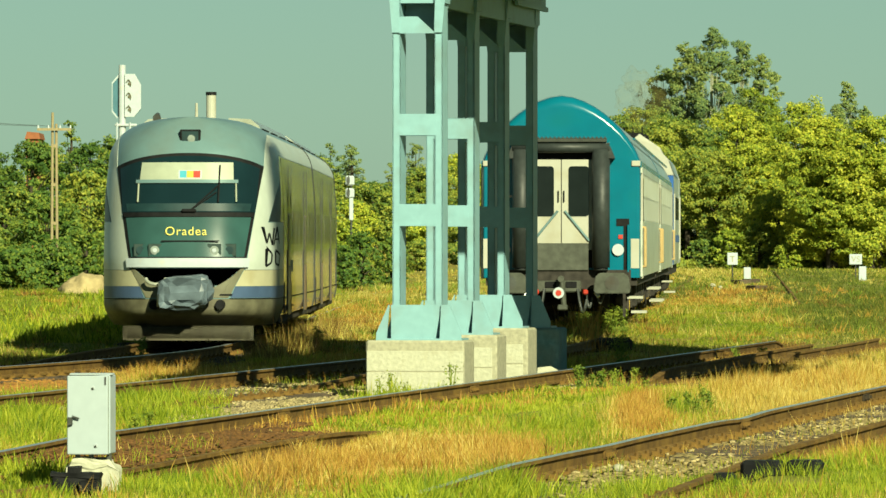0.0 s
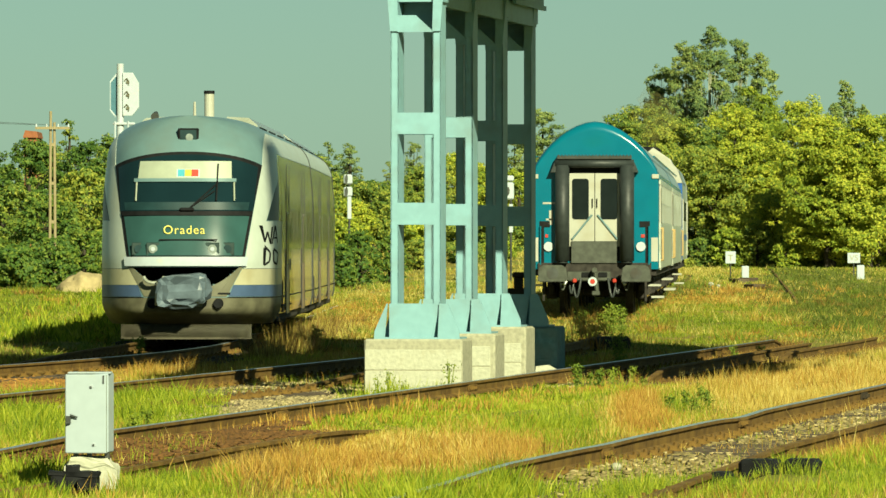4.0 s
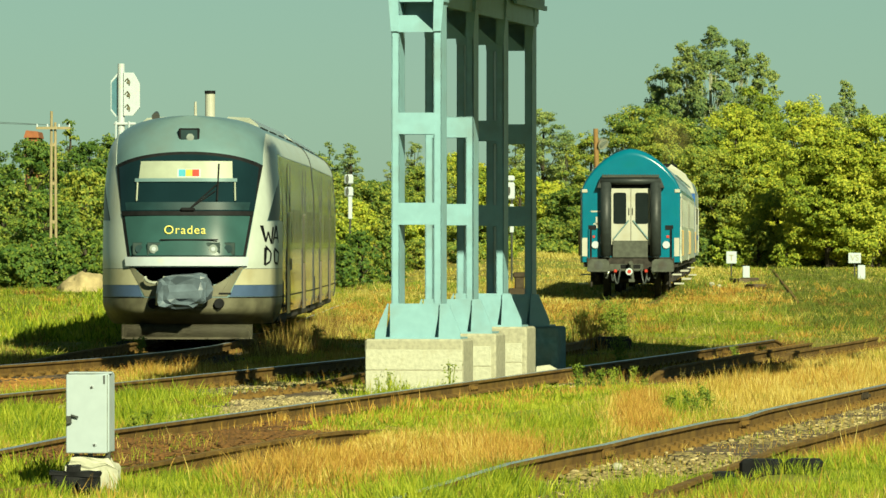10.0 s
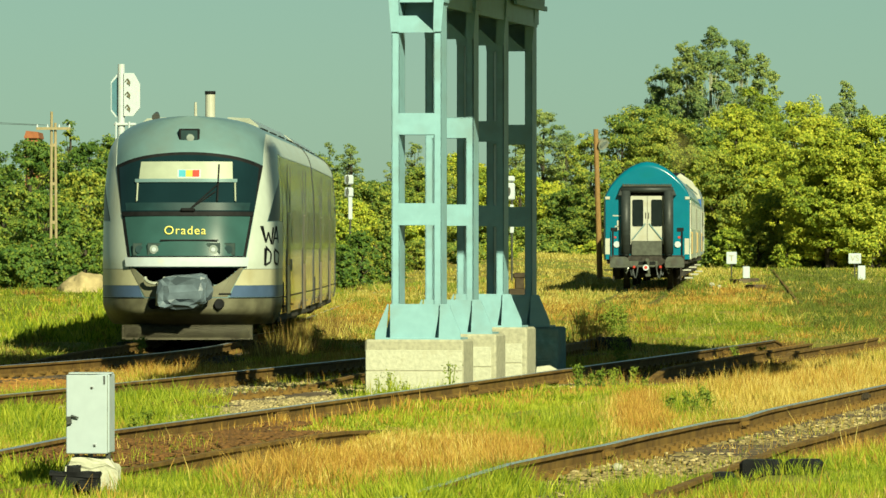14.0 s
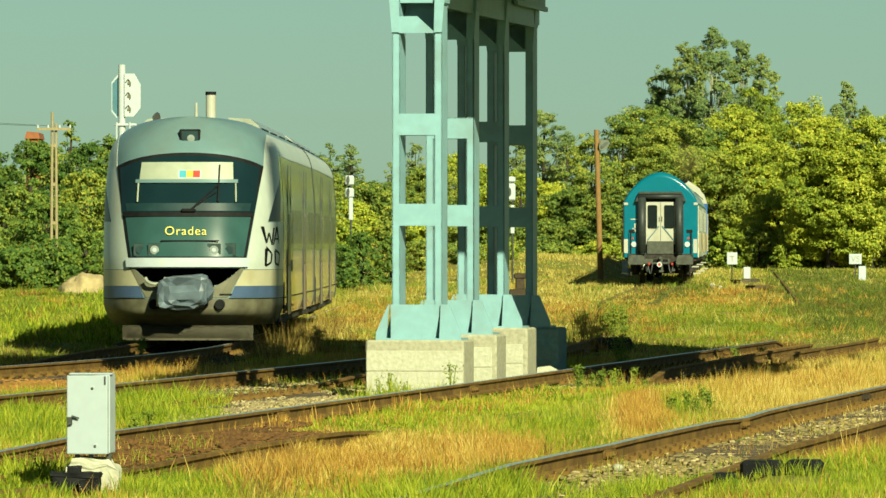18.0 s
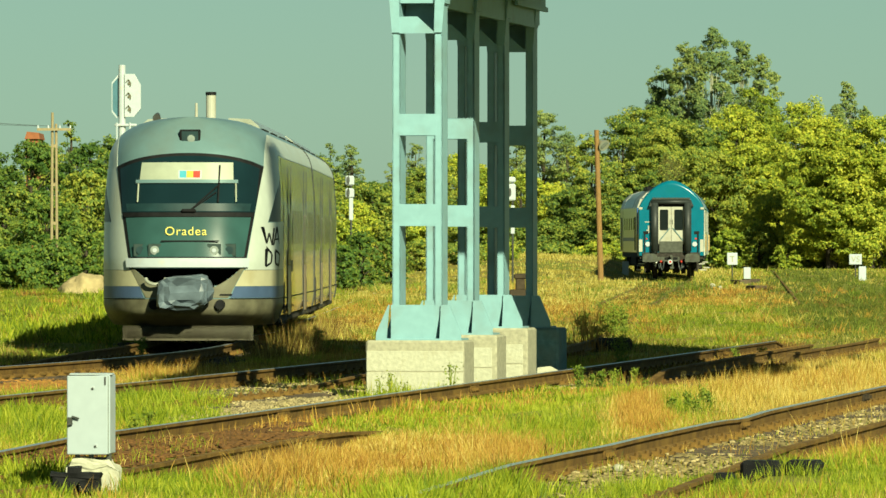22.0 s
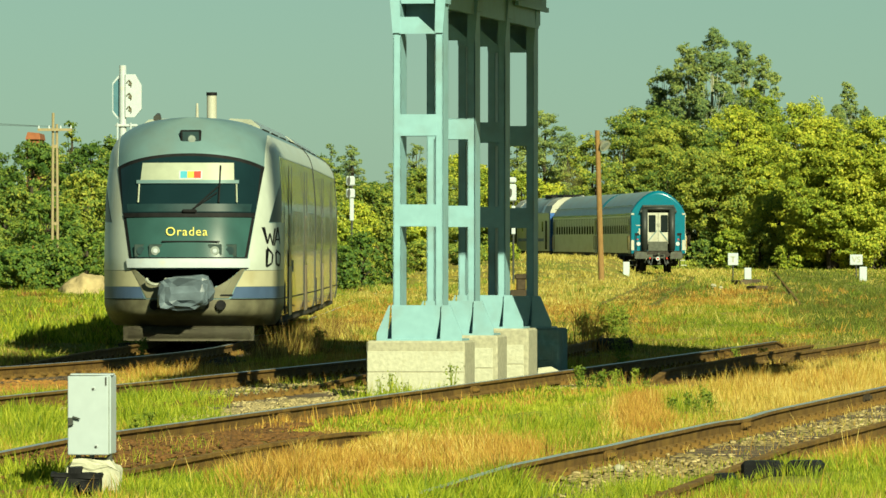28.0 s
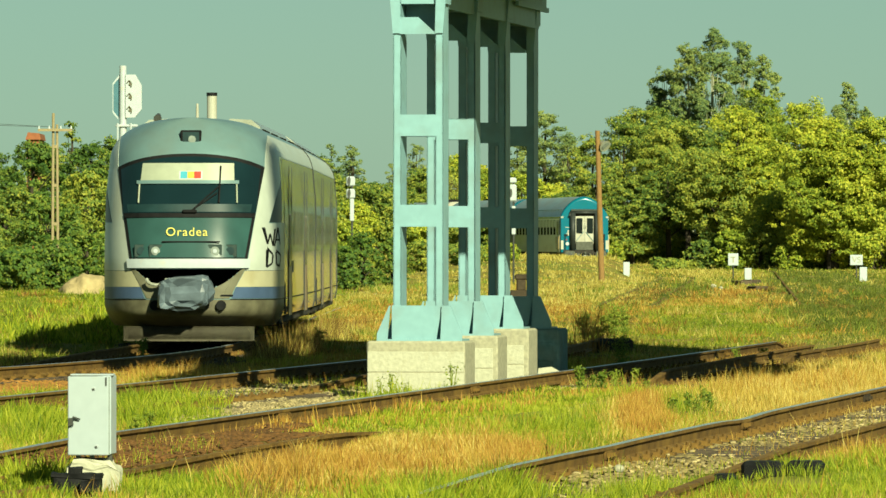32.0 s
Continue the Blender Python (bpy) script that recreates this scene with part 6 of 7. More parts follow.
    for i, (px, top, wpx, Y) in enumerate(B):
        X = place(px, Y)
        z0 = ground_z(X, Y) - 0.1
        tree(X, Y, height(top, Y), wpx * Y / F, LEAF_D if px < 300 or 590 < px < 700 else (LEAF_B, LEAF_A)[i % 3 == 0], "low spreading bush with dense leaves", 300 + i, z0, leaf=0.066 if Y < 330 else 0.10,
             per=1500 if Y < 330 else 900, low=0.05, name="bush", cat="bush")


# ---- grass, stones and weeds ----
def blades(name, label, n, region, hmin, hmax, width, material, seed, keep=None, bend=0.35, far=False):
    """Grass in tufts over the plan: region gives x, y for random numbers; keep says where it grows. Far blades are single points, as wide as their distance asks."""
    rng = np.random.default_rng(seed)
    per = 9
    C = region(rng, n // per)
    reach = np.repeat(0.025 + 0.05 * rng.uniform(size=len(C)) + (width * 2.5 if not far else width * C[:, 1] / 40), per)
    D = rng.normal(size=(len(C) * per, 2))
    P = np.repeat(C, per, axis=0) + D * reach[:, None]
    swell = np.clip(0.85 + 1.3 * soft_noise(C[:, 0], C[:, 1], 1.1, 31.0) + 1.2 * soft_noise(C[:, 0], C[:, 1], 3.3, 37.0), 0.25, 1.8)
    lush = np.repeat(rng.uniform(0.6, 1.25, len(C)) * swell, per)
    if keep is not None:
        on = rng.uniform(size=len(P)) < keep(P[:, 0], P[:, 1])
        P, lush, D = P[on], lush[on], D[on]
    m = len(P)
    z = np.array([ground_z(x, y) for x, y in P.tolist()]) - 0.03
    h = rng.uniform(hmin, hmax, m) * lush
    if P[:, 1].mean() < 112:
        t2 = np.array([track_2(q) for q in P[:, 1].tolist()])
        h = h * np.where((np.abs(P[:, 0] - t2 - 0.2) < 1.1) & (P[:, 1] > 58) & (P[:, 1] < 86), 0.5, 1.0)
    a = rng.uniform(0, 2 * np.pi, m)
    w = width * rng.uniform(0.6, 1.3, m) * (P[:, 1] / 100 if far else 1.0)
    dx, dy = np.cos(a) * w, np.sin(a) * w * 0.5
    ba = np.arctan2(D[:, 1], D[:, 0]) + rng.normal(scale=0.6, size=m)
    bx, by = np.cos(ba) * h * bend * rng.uniform(0.2, 1.3, m), np.sin(ba) * h * bend
    if far:
        V = np.stack([np.stack([P[:, 0] - dx, P[:, 1] - dy, z], 1), np.stack([P[:, 0] + dx, P[:, 1] + dy, z], 1), np.stack([P[:, 0] + bx, P[:, 1] + by, z + h], 1)], 1)
    else:
        mid = np.stack([P[:, 0] + bx * 0.3, P[:, 1] + by * 0.3, z + h * 0.5], 1)
        side = np.stack([dx, dy, dx * 0], 1)
        V = np.stack([np.stack([P[:, 0], P[:, 1], z], 1), mid + side, np.stack([P[:, 0] + bx, P[:, 1] + by, z + h], 1), mid - side], 1)
    k = V.shape[1]
    me = mesh_quads(name, V.reshape(-1, 3), np.arange(m * k).reshape(m, k), material)
    return tagged(new(name, me), label, "grass", kind="stuff")


def wedge(y0, y1, margin=1.08, power=1.0):
    def f(rng, n):
        u = rng.uniform(size=n)
        y = np.sqrt(y0 ** 2 + (y1 ** 2 - y0 ** 2) * u) if power == 1 else y0 * (y1 / y0) ** u
        x = rng.uniform(-1, 1, n) * y * 784 / F * margin
        return np.stack([x, y], 1)
    return f


def band(fn, y, x, lo, hi):
    c = np.array([fn(q) for q in y.tolist()])
    d = x - c
    return (d > lo) & (d < hi)


def soft_noise(x, y, s, k):
    return np.array([noise.noise((a * s, b * s * 0.55, k)) for a, b in zip(x.tolist(), y.tolist())])


def off_tracks(x, y):
    """Sparse on the trackbeds, full elsewhere."""
    r = np.ones(len(x))
    for fn, w, k in ((track_1, 0.85, 0.06), (track_2, 0.95, 0.30), (track_3, 1.0, 0.25), (track_4, 1.25, 0.05)):
        c = np.array([fn(q) for q in y.tolist()])
        bed = np.abs(x - c) < w
        if fn is track_1:
            silt = ((x - c < -0.3) & (y < 48.6)) | ((x - c > 0.0) & (y < 51.5))
        elif fn is track_2:
            silt = (x - c > 0.45) & ((y < 51) | ((y > 61) & (y < 81.5)))
            r[bed & (y < 66) & ~silt] *= 0.15
            silt = silt | ((x - c > np.where(y < 67, 0.1, -0.55)) & (y > 62.5) & (y < 87))
        elif fn is track_4:
            silt = (y < 88) | (y > 170)
        else:
            silt = (x - c > 0.3) & (y < 83)
        r[bed & ~silt] *= np.where(y[bed & ~silt] > 118, 0.75, k)
        for s in (-0.753, 0.753):
            r[(np.abs(x - c - s) < np.where(y < 116, 0.10, 0.16)) & ~silt & ~((y > 114) & (y < 185))] = 0
    bare = 1.4 * bump_at(x, y, -2.0 + 0.06 * (y - 75), y * 0 + y, 0.80, 1.0) * bump_at(x, y, x, 76, 1.0, 7.5) + 1.2 * bump_at(x, y, -2.62, 48.1, 0.22, 0.7) + 1.2 * bump_at(x, y, -3.5, 55.5, 0.55, 4.0) + 1.3 * bump_at(x, y, 2.45, 48.6, 0.45, 1.6) + 1.5 * bump_at(x, y, -5.3, 87, 1.1, 6.0)
    return r * np.clip(1.25 - 1.4 * bare, 0, 1)


def bump_at(x, y, cx, cy, rx, ry):
    return np.exp(-(((x - cx) / rx) ** 2 + ((y - cy) / ry) ** 2))


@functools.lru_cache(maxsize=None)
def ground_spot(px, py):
    """Plan point where the line of sight through that picture column and row first meets the ground."""
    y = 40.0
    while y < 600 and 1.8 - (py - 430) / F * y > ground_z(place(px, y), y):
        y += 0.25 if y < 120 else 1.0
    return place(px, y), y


# lie of the rough meadow, placed by the camera's view: column, row, breadth, depth, kind, strength
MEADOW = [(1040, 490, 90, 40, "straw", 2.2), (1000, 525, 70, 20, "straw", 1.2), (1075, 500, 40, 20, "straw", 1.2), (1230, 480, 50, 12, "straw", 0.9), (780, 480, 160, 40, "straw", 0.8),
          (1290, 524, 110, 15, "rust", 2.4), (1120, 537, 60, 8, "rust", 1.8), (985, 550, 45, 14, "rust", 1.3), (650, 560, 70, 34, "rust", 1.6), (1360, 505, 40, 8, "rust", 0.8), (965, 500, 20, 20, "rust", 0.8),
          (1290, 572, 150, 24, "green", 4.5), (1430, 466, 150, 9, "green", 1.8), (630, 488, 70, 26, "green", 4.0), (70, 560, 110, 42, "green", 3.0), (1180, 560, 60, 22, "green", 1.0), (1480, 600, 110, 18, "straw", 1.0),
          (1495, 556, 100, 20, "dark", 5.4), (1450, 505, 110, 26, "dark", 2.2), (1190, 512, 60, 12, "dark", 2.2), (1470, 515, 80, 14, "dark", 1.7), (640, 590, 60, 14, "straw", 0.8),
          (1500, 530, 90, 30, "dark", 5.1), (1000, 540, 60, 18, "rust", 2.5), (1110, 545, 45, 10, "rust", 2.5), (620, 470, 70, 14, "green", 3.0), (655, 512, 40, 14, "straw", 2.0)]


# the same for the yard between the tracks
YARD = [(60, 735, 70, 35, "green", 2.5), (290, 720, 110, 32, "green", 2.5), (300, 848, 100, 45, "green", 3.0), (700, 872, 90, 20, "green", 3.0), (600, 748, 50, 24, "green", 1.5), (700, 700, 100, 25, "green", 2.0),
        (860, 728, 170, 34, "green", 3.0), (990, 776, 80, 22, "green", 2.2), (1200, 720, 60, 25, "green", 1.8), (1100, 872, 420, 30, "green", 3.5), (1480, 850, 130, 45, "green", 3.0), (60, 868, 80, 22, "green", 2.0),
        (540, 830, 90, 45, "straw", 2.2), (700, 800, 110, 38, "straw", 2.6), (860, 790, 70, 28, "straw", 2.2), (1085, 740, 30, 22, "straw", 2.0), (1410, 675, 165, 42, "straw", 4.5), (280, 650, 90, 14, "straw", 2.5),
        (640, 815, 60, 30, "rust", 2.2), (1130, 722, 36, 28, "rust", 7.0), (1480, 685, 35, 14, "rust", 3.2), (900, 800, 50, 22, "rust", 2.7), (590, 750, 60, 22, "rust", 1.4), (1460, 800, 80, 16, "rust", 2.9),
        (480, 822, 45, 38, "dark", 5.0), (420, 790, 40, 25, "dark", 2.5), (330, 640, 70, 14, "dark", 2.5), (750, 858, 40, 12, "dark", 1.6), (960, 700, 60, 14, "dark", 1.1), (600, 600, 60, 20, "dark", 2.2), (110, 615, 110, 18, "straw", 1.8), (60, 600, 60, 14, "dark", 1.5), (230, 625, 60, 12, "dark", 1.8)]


def meadow_share(kind, near=False):
    """How much of the far grass is of that kind, over the plan."""
    def share(x, y):
        w = {"green": 0.55 + 0.8 * soft_noise(x, y, 0.35, 1.0) + 0.4 * soft_noise(x, y, 1.9, 2.0), "straw": 0.40 + 0.7 * soft_noise(x, y, 0.45, 6.0) + 0.5 * soft_noise(x, y, 2.3, 7.0),
             "rust": 0.14 + 0.7 * soft_noise(x, y, 0.6, 11.0) + 0.5 * soft_noise(x, y, 2.0, 12.0), "dark": 0.10 + 0.7 * soft_noise(x, y, 0.7, 17.0) + 0.5 * soft_noise(x, y, 1.7, 18.0)}
        w = {k: np.clip(v, 0.02, None) for k, v in w.items()}
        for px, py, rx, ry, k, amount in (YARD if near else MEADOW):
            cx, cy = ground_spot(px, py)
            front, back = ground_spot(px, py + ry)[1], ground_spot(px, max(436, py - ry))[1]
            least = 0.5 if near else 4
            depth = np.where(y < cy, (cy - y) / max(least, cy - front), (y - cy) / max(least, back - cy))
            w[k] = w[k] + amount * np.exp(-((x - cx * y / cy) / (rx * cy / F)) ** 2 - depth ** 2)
        wander = 0.5 * soft_noise(x, y, 0.5, 27.0) + 0.35 * soft_noise(x, y, 1.8, 29.0)
        for line, k, most in ((track_2, "dark", 0.9), (track_3, "rust", 1.0), (track_3, "dark", 1.5)):
            c = np.array([line(q) if q < 460 else 99.0 for q in y.tolist()])
            w[k] = w[k] + most * np.clip(0.8 + 2.5 * soft_noise(x, y, 0.8, 23.0 + most), 0.0, 2.0) * np.exp(-((x - c + wander) / 0.85) ** 2) * (y > 118)
        return w[kind] ** 2.2 / sum(v ** 2.2 for v in w.values())
    return share


def build_grass():
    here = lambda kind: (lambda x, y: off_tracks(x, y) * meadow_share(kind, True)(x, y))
    for kind, label, m, low, high, seed in (("fresh_grass", "fresh green grass tufts", GRASS, 0.03, 0.105, 11), ("dry_grass", "straw-coloured dry grass", DRY, 0.035, 0.115, 12),
                                            ("rusty_grass", "withered reddish seeding grass", WITHERED, 0.04, 0.14, 13), ("brown_grass", "dark brown dead grass clumps", BROWNED, 0.04, 0.13, 14)):
        kin = dict(fresh_grass="green", dry_grass="straw", rusty_grass="rust", brown_grass="dark")[kind]
        blades("near_" + kind, label, 310000, wedge(41.5, 66), low, high, 0.0029, m, seed, here(kin), 0.48)
        blades("yard_" + kind, label, 330000, wedge(66, 106), low * 1.1, high * 1.15, 0.0052, m, seed + 30, here(kin), 0.5, far=True)
    tall = lambda x, y: off_tracks(x, y) * (soft_noise(x, y, 0.9, 9.0) > 0.15)
    blades("seeding_stalks", "tall thin seeding grass stalks", 6000, wedge(47, 110), 0.12, 0.20, 0.003, DRY, 17, tall, 0.3)
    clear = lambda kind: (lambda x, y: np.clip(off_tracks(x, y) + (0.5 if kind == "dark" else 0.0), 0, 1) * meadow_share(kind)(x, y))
    for kind, label, m, low, high, seed in (("green", "rough green meadow grass", FARGRASS, 0.03, 0.14, 15), ("straw", "pale golden meadow grass", STRAW, 0.04, 0.17, 16),
                                            ("rust", "withered brown meadow grass", WITHERED, 0.03, 0.13, 18), ("dark", "dark short grass of the old trackbeds", DARKGRASS, 0.05, 0.16, 19)):
        blades(kind + "_meadow", label, 380000, wedge(104, 215), low * 0.8, high * 0.6, 0.0068, m, seed, clear(kind), 0.9, far=True)
        blades(kind + "_far_meadow", label, 190000, wedge(205, 440), low, high, 0.0075, m, seed + 50, clear(kind), 0.6, far=True)


def tussocks(name, label, n, y0, y1, hmin, hmax, material, seed, spread):
    """Rank bunches that stand above the meadow."""
    def spots(rng, m):
        c = wedge(y0, y1, 1.05, 2.0)(rng, n)
        pick = rng.integers(0, n, m)
        return c[pick] + rng.normal(size=(m, 2)) * np.array([spread, spread * 1.5]) * (0.4 + 1.2 * rng.uniform(size=n)[pick])[:, None]
    blades(name, label, n * 70, spots, hmin, hmax * 0.8, 0.0065, material, seed, off_tracks, 0.8, far=True)


def build_patches():
    tussocks("straw_tussocks", "pale bunches of tall dry grass", 160, 112, 300, 0.08, 0.26, STRAW, 61, 0.22)
    tussocks("rusty_tussocks", "brown bunches of dead seeding grass", 110, 110, 260, 0.08, 0.26, WITHERED, 62, 0.22)
    tussocks("brown_tussocks", "dark brown dead weeds in the meadow", 200, 100, 240, 0.08, 0.24, BROWNED, 63, 0.20)
    tussocks("green_tussocks", "dark green bunches of rank grass", 320, 104, 300, 0.08, 0.26, WEED, 64, 0.25)
    tussocks("yard_tussocks", "low bunches of weeds between the tracks", 160, 46, 100, 0.05, 0.15, WEED, 65, 0.10)
    def lawn(rng, n):
        y = rng.uniform(118, 205, n)
        return np.stack([-5.9 - np.abs(rng.normal(size=n)) * 1.8, y], 1)

    def clumps(rng, n):
        spots = [(-0.55, 54.5, 0.60, 2.4, 9), (1.98, 68, 0.14, 1.4, 1.6), (-1.15, 51.5, 0.22, 1.6, 3), (4.4, 88, 0.9, 4.5, 5), (-4.1, 93, 0.75, 1.8, 3), (-1.45, 104, 0.30, 4, 1.6), (0.2, 60, 0.5, 2.5, 2)]
        odds = np.array([q[4] for q in spots], dtype=float)
        pick = rng.choice(len(spots), n, p=odds / odds.sum())
        q = np.array(spots)[pick]
        return np.stack([q[:, 0] + rng.normal(size=n) * q[:, 2], q[:, 1] + rng.normal(size=n) * q[:, 3]], 1)

    def by_footing(rng, n):
        y = rng.uniform(76.5, 79.6, n)
        return np.stack([rng.uniform(-0.95, 0.30, n), y], 1)

    def by_rail(rng, n):
        y = rng.uniform(62, 84, n)
        t = np.array([track_2(q) for q in y.tolist()])
        return np.stack([t + rng.uniform(-0.62, 0.5, n), y], 1)
    blades("withered_grass", "withered rust-brown grass in patches", 34000, clumps, 0.05, 0.16, 0.0036, WITHERED, 41, off_tracks, 0.55)
    def over_rail(rng, n):
        y = rng.uniform(44, 49.0, n)
        t = np.array([track_1(q) for q in y.tolist()])
        return np.stack([t - 0.70 + rng.normal(size=n) * 0.22, y], 1)
    blades("rail_cover_grass", "grass grown over the sunken rail", 9500, over_rail, 0.09, 0.22, 0.0045, GRASS, 47, None, 0.5)
    def in_bed(rng, n):
        y = rng.uniform(62.5, 86, n)
        t = np.array([track_2(q) for q in y.tolist()])
        return np.stack([t + np.where(y < 67, 0.15, -0.66) + np.where(y < 67, 0.8, 1.6) * rng.uniform(size=n), y], 1)
    blades("siding_grass", "low green grass between the siding rails", 32000, in_bed, 0.05, 0.15, 0.006, GRASS, 48, None, 0.5)
    blades("footing_grass", "thin grass at the foot of the concrete", 1100, by_footing, 0.06, 0.18, 0.006, GRASS, 44, None, 0.4)
    blades("rail_stalks", "brown seeding stalks along the rail", 2600, by_rail, 0.10, 0.26, 0.005, WITHERED, 45, None, 0.3)
    def verge(rng, n):
        spans = np.array([(-10, 122, 702, 770), (205, 395, 692, 752), (-10, 105, 828, 885), (20, 110, 690, 700)])
        q = spans[rng.choice(4, n, p=[0.36, 0.36, 0.22, 0.06])]
        y = 1.72 * F / (q[:, 2] + (q[:, 3] - q[:, 2]) * rng.uniform(size=n) - 430)
        return np.stack([(q[:, 0] + (q[:, 1] - q[:, 0]) * rng.uniform(size=n) - 784) * y / F, y], 1)
    blades("verge_grass", "lush green grass on the verges of the siding", 24000, verge, 0.05, 0.15, 0.0050, GRASS, 51, None, 0.5)
    def third_bed(rng, n):
        y = rng.uniform(68, 78, n)
        t = np.array([track_3(q) for q in y.tolist()])
        return np.stack([t + rng.uniform(-0.69, -0.2, n), y], 1)
    blades("third_bed_grass", "grass grown up against the rail", 5000, third_bed, 0.06, 0.15, 0.0055, GRASS, 52, None, 0.5)
    def by_railcar(rng, n):
        y = 104 + 34 * rng.uniform(size=n) ** 1.5
        t = np.array([track_4(q) for q in y.tolist()])
        return np.stack([t + 1.45 + np.abs(rng.normal(size=n)) * 0.35, y], 1)
    blades("railcar_weeds", "pale dead stalks beside the railcar", 2600, by_railcar, 0.10, 0.34, 0.0055, STRAW, 53, None, 0.5, far=True)
    blades("railcar_brown_weeds", "dark dead stalks beside the railcar", 4200, by_railcar, 0.10, 0.36, 0.0065, BROWNED, 54, None, 0.5, far=True)
    def by_points(rng, n):
        return np.stack([place(1045, 114) + rng.normal(size=n) * 0.20, 114 + rng.normal(size=n) * 1.2], 1)
    blades("tall_stalks", "tall withered stalks beside the point motor", 260, by_points, 0.35, 0.60, 0.006, WITHERED, 46, None, 0.35)
    blades("left_lawn", "bright green grass beside the railcar", 20000, lawn, 0.06, 0.22, 0.016, GRASS, 33, None, 0.5)


def build_stones():
    rng = np.random.default_rng(8)
    base = bmesh.new()
    bmesh.ops.create_cube(base, size=1.3)
    bmesh.ops.triangulate(base, faces=base.faces[:])
    bv = np.array([v.co[:] for v in base.verts])
    bf = np.array([[v.index for v in f.verts] for f in base.faces])
    base.free()
    V, Fc = [], []
    k = 0

    def add(x, y, s):
        nonlocal k
        sc = s * rng.uniform(0.6, 1.3, 3) * np.array([1, 1, 0.7])
        turn = rng.uniform(0, 3.14)
        spun = (bv * rng.uniform(0.55, 1.3, (len(bv), 1))) @ np.array([[math.cos(turn), math.sin(turn), 0.3], [-math.sin(turn), math.cos(turn), 0.2], [0.2, -0.3, 1]])
        V.append(spun * sc + np.array([x, y, ground_z(x, y) + s * 0.1]))
        Fc.append(bf + k)
        k += len(bv)
    for fn, a, b, n in ((track_1, 46, 82, 700), (track_2, 84, 100, 500), (track_3, 72, 110, 1200)):
        for _ in range(n):
            y = rng.uniform(a, b)
            x = fn(y) + rng.normal(scale=0.75)
            if abs(x - fn(y)) < 1.0 and min(abs(x - fn(y) - 0.753), abs(x - fn(y) + 0.753)) > 0.11:
                add(x, y, rng.uniform(0.014, 0.034))
    for _ in range(3600):
        y = rng.uniform(69, 85)
        x = -2.0 + 0.06 * (y - 75) + rng.normal(scale=0.45)
        if -3.0 < x < track_2(y) - 0.95:
            add(x, y, rng.uniform(0.012, 0.028))
    me = mesh_quads("ballast", np.concatenate(V), np.concatenate(Fc), STONE)
    tagged(new("ballast", me), "scattered pale ballast stones", "ballast", kind="stuff")

    def clods(name, label, n, spot, material, lo=0.02, hi=0.065):
        V, Fc = [], []
        k = 0
        oct_v = np.array([(1, 0, 0), (0, 1, 0), (-1, 0, 0), (0, -1, 0), (0, 0, 1), (0, 0, -1)], dtype=float)
        oct_f = np.array([(0, 1, 4), (1, 2, 4), (2, 3, 4), (3, 0, 4), (1, 0, 5), (2, 1, 5), (3, 2, 5), (0, 3, 5)])
        for _ in range(n):
            x, y = spot()
            sc = rng.uniform(lo, hi) * np.array([rng.uniform(0.6, 2.0), rng.uniform(0.6, 2.0), rng.uniform(0.2, 0.55)])
            V.append(oct_v * sc * rng.uniform(0.7, 1.25, (6, 1)) + np.array([x, y, ground_z(x, y) - 0.01]))
            Fc.append(oct_f + k)
            k += 6
        tagged(new(name, mesh_quads(name, np.concatenate(V), np.concatenate(Fc), material)), label, "earth", kind="stuff")

    def bed_spot():
        y = rng.uniform(49, 67) if rng.uniform() < 0.5 else rng.uniform(49, 62)
        return track_2(y) + rng.uniform(-0.66 if y > 60 else -1.5, 0.72 if y < 62 else 0.0), y

    def dry_spot():
        y = rng.uniform(79, 95)
        return -5.25 + 0.02 * (y - 87) + rng.normal(scale=0.42), y
    def gravel_spot():
        y = rng.uniform(46, 82)
        return track_1(y) + rng.uniform(-0.66, 0.9), y
    # black clods laid where the ground lies in shade before the railcar
    def railcar_bed_spot():
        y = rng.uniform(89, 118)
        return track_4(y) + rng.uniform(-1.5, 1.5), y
    clods("oily_ballast", "ballast coloured black as shade before the railcar", 5200, railcar_bed_spot, SHADE_BALLAST, 0.02, 0.08)
    # the same black clods for the shaded gaps between turnout rails
    def turnout_spot():
        y = rng.uniform(88, 114.5)
        return track_2(y) + rng.uniform(-0.68, 0.70), y
    def sandy_spot():
        px, py = rng.uniform(395, 655), rng.uniform(672, 722)
        y = 1.75 * F / (py - 430)
        return place(px, y), y
    clods("sandy_gravel", "pale sandy gravel between the sidings", 4200, sandy_spot, SAND, 0.02, 0.06)
    def shoulder_spot():
        y = rng.uniform(58, 80)
        return track_1(y) - 0.753 - abs(rng.normal(scale=0.16)) - 0.05, y
    clods("shoulder_gravel", "pale dusty gravel along the rail", 2600, shoulder_spot, STONE, 0.012, 0.035)
    clods("turnout_ballast", "ballast coloured black as shade between the turnout rails", 2600, turnout_spot, SHADE_BALLAST, 0.02, 0.08)
    clods("trackbed_gravel", "flat tan gravel between the rails", 7000, gravel_spot, GRAVEL, 0.015, 0.05)
    clods("brown_earth", "brown rusty earth between the sunken rails", 8000, bed_spot, EARTH, 0.014, 0.042)
    clods("orange_earth", "bare orange earth beside the siding", 3500, dry_spot, ORANGE_EARTH)


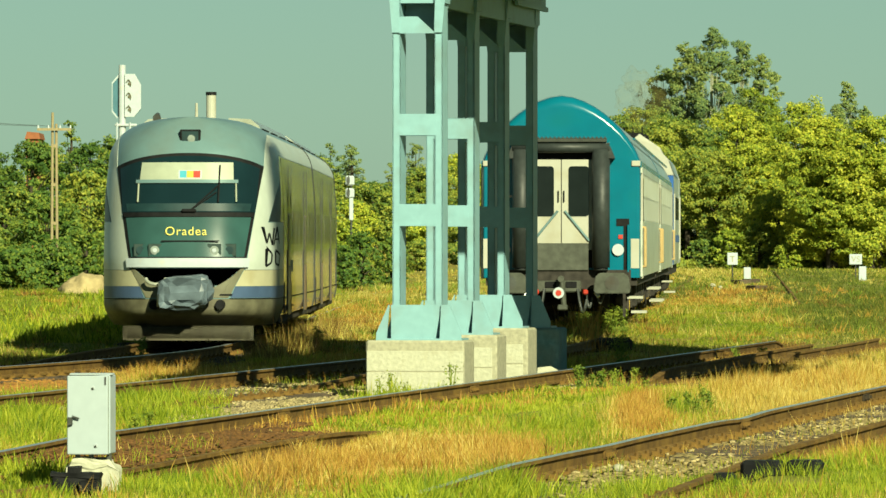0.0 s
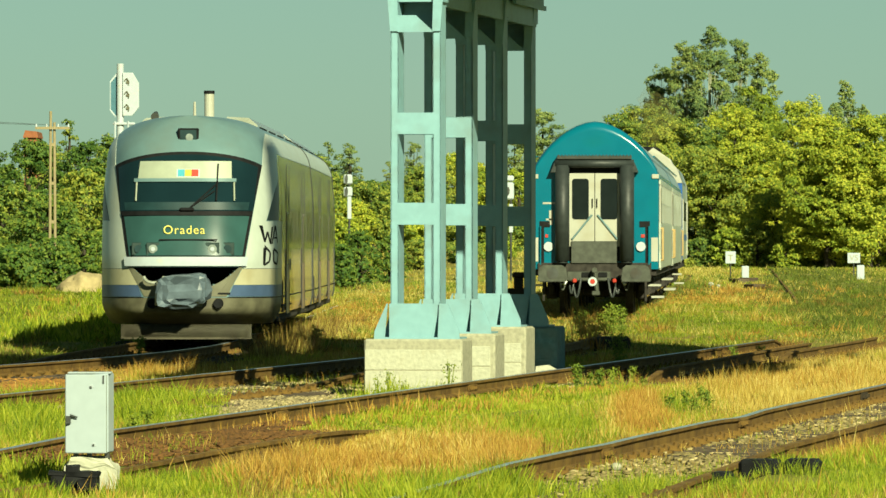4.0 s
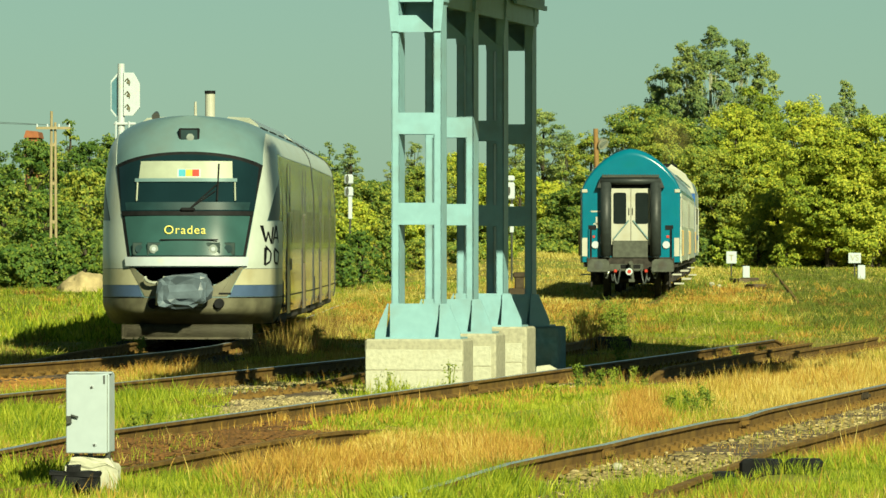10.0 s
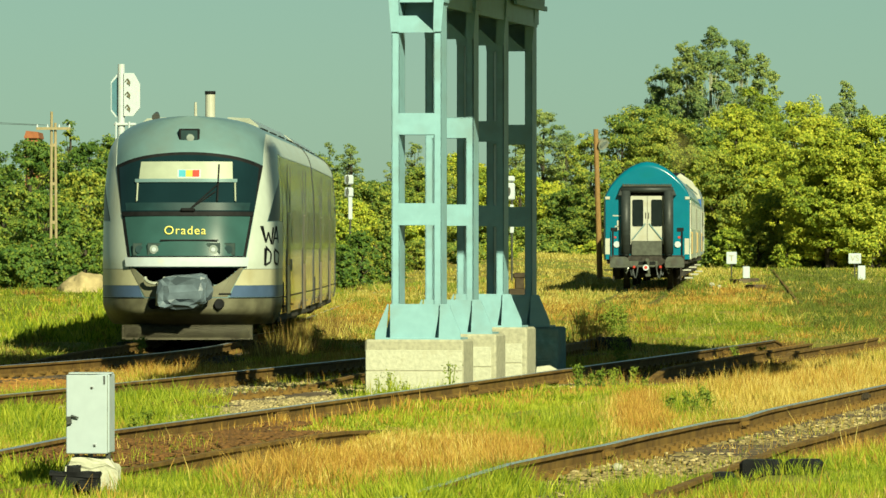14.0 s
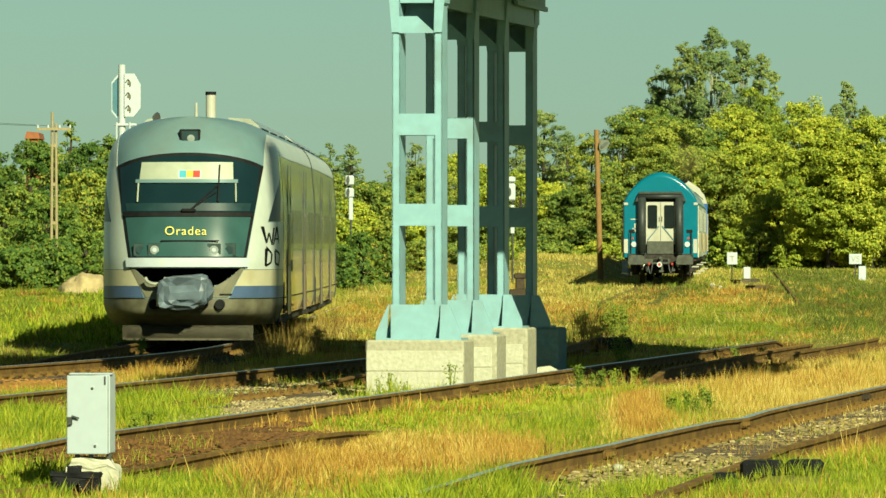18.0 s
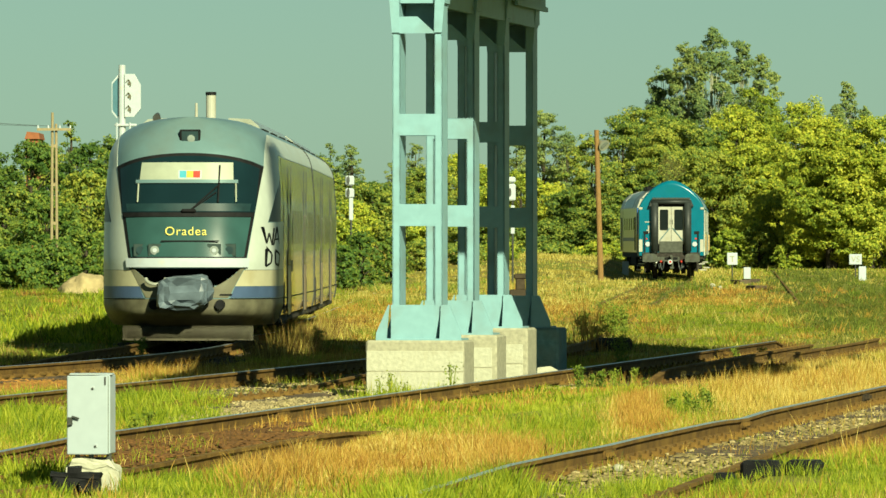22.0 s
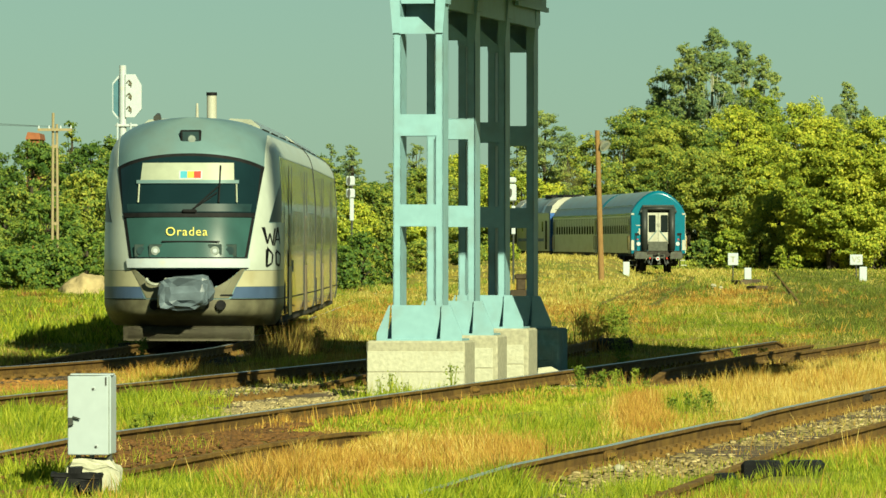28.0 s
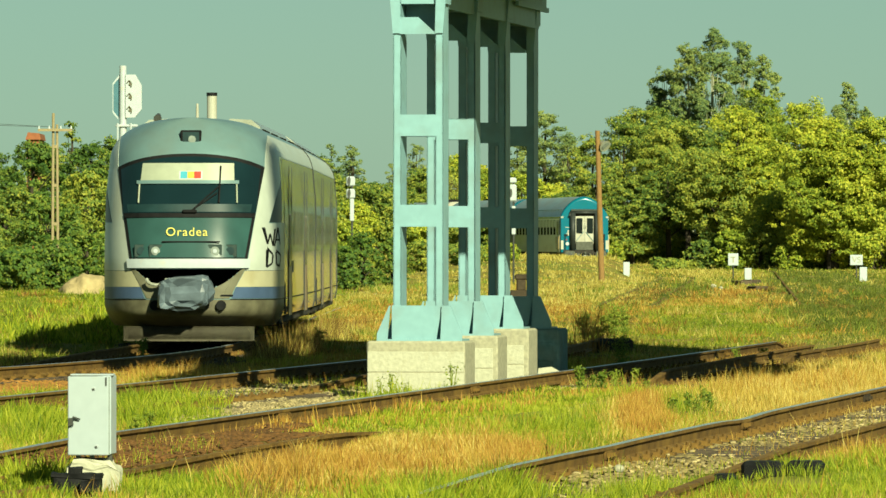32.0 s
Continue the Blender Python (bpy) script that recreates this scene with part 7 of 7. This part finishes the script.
def weed(X, Y, h, seed, label="leafy green weed beside the rails", n=60, material=None):
    rng = np.random.default_rng(seed)
    root = empty("weed", pose(X, Y, ground_z(X, Y)), label, "weed", "weeds by the rails")
    st = bmesh.new()
    blobs = []
    for i in range(4):
        a = rng.uniform(0, 6.28)
        e = (math.cos(a) * h * 0.22 * i / 3, math.sin(a) * h * 0.22 * i / 3, h * rng.uniform(0.7, 1.0))
        tube(st, (0, 0, 0), e, 0.008, 0.004, n=5)
        for u in (0.35, 0.6, 0.85, 1.0):
            blobs.append((e[0] * u, e[1] * u, e[2] * u, 0.13 * h + 0.035, 0.13 * h + 0.035, 0.10 * h + 0.01))
    part("stem", st, WEED, root)
    V, Fc = leaf_cloud(blobs, n * 110, 0.014 + 0.010 * h, rng)
    ob = new("leaves", mesh_quads("leaves", V, Fc, material or WEED))
    ob.parent = root


def build_weeds():
    for i, (px, py, h) in enumerate(((1097, 654, 0.50), (1085, 682, 0.22), (1118, 676, 0.20), (1045, 684, 0.20), (1138, 690, 0.16), (1215, 728, 0.16), (1185, 735, 0.14), (1240, 722, 0.19), (1255, 732, 0.15), (1228, 738, 0.14), (1020, 690, 0.30), (1060, 690, 0.28), (240, 775, 0.22), (260, 765, 0.20), (1345, 640, 0.25), (1300, 640, 0.22))):
        Y = 1.8 * F / (py - 430)
        weed(place(px, Y), Y, h, 40 + i, n=38)
    for i, (px, Y, h) in enumerate(((690, 78.6, 0.36), (668, 78.8, 0.28), (795, 78.7, 0.46), (715, 78.4, 0.22))):
        weed(place(px, Y), Y, h, 160 + i, "thin green weed before the concrete footing", 7)
    for i, (px, Y, h) in enumerate(((1085, 121.5, 0.62), (1072, 122, 0.5), (1100, 122, 0.5), (1055, 117, 0.36), (1030, 118, 0.5), (505, 112, 0.35), (560, 116, 0.35), (250, 104, 0.35), (150, 103, 0.3))):
        weed(place(px, Y), Y, h, 80 + i, "dark bushy weed in rough grass", 45)


def build_smoke():
    rng = np.random.default_rng(3)
    root = empty("exhaust_smoke", Matrix(), "thin olive-brown diesel exhaust over the locomotive", "smoke")
    for i, (x, y, z, r) in enumerate(((0.45, 6.5, 4.75, 0.26), (0.62, 6.6, 5.10, 0.36), (0.28, 6.3, 5.35, 0.40), (0.80, 6.8, 5.55, 0.36), (0.45, 6.6, 5.80, 0.34), (1.05, 6.5, 5.25, 0.30))):
        bm = bmesh.new()
        bmesh.ops.create_icosphere(bm, subdivisions=4, radius=1)
        off = Vector(rng.normal(size=3))
        for v in bm.verts:
            v.co = v.co * r * (1 + 0.55 * noise.noise(v.co * 1.5 + off) + 0.25 * noise.noise(v.co * 3.6 + off))
        part("puff", bm, SMOKE, root, smooth=True).location = (x, y, z)
    return root


# ---- movement of the train ----
REAR = [(0, 121.0), (3, 142.0), (6, 164.0), (9.5, 190.0), (13, 217.6), (16, 242.0), (19, 267.0), (21.5, 288.5), (24, 311.5), (26, 331.0), (28, 351.5), (30, 373.0), (32, 396.0)]


def rear_at(t):
    ts = np.array([a for a, _ in REAR])
    ys = np.array([b for _, b in REAR])
    c = np.polyfit(ts, ys, 5)
    return float(np.polyval(c, t))


def along(y, s):
    """Depth reached s metres on along the third track."""
    for _ in range(int(abs(s) * 2)):
        k = slope(track_3, y)
        y += 0.5 * math.copysign(1, s) / math.sqrt(1 + k * k)
    return y


def car_pose(y_rear, start, length, inset):
    a, b = along(y_rear, start + inset), along(y_rear, start + length - inset)
    pa, pb = Vector((track_3(a), a, RAIL + rise(a))), Vector((track_3(b), b, RAIL + rise(b)))
    d = (pb - pa).normalized()
    o = pa - d * inset
    return pose(o.x, o.y, o.z, math.degrees(math.asin(d.z)), 0, -math.degrees(math.atan2(d.x, d.y)))


def motions():
    times = [0.5 * i for i in range(65)]
    ys = [rear_at(t) for t in times]
    walk(coach_a, [(t, car_pose(y, 0, COACH, 3.65)) for t, y in zip(times, ys)])
    walk(coach_b, [(t, car_pose(y, COACH, COACH, 3.65)) for t, y in zip(times, ys)])
    ahead = [(t, car_pose(y, 2 * COACH, 18.0, 4.2)) for t, y in zip(times, ys)]
    walk(loco, ahead)
    walk(smoke, ahead)


build_ground()
build_tower()
build_railcar()
coach_a = build_coach()
coach_b = copy_thing(coach_a, Matrix())
loco = build_loco()
smoke = build_smoke()
build_box()
build_lineside()
build_trees()
build_tracks()
build_stones()
build_weeds()
build_grass()
build_patches()
motions()
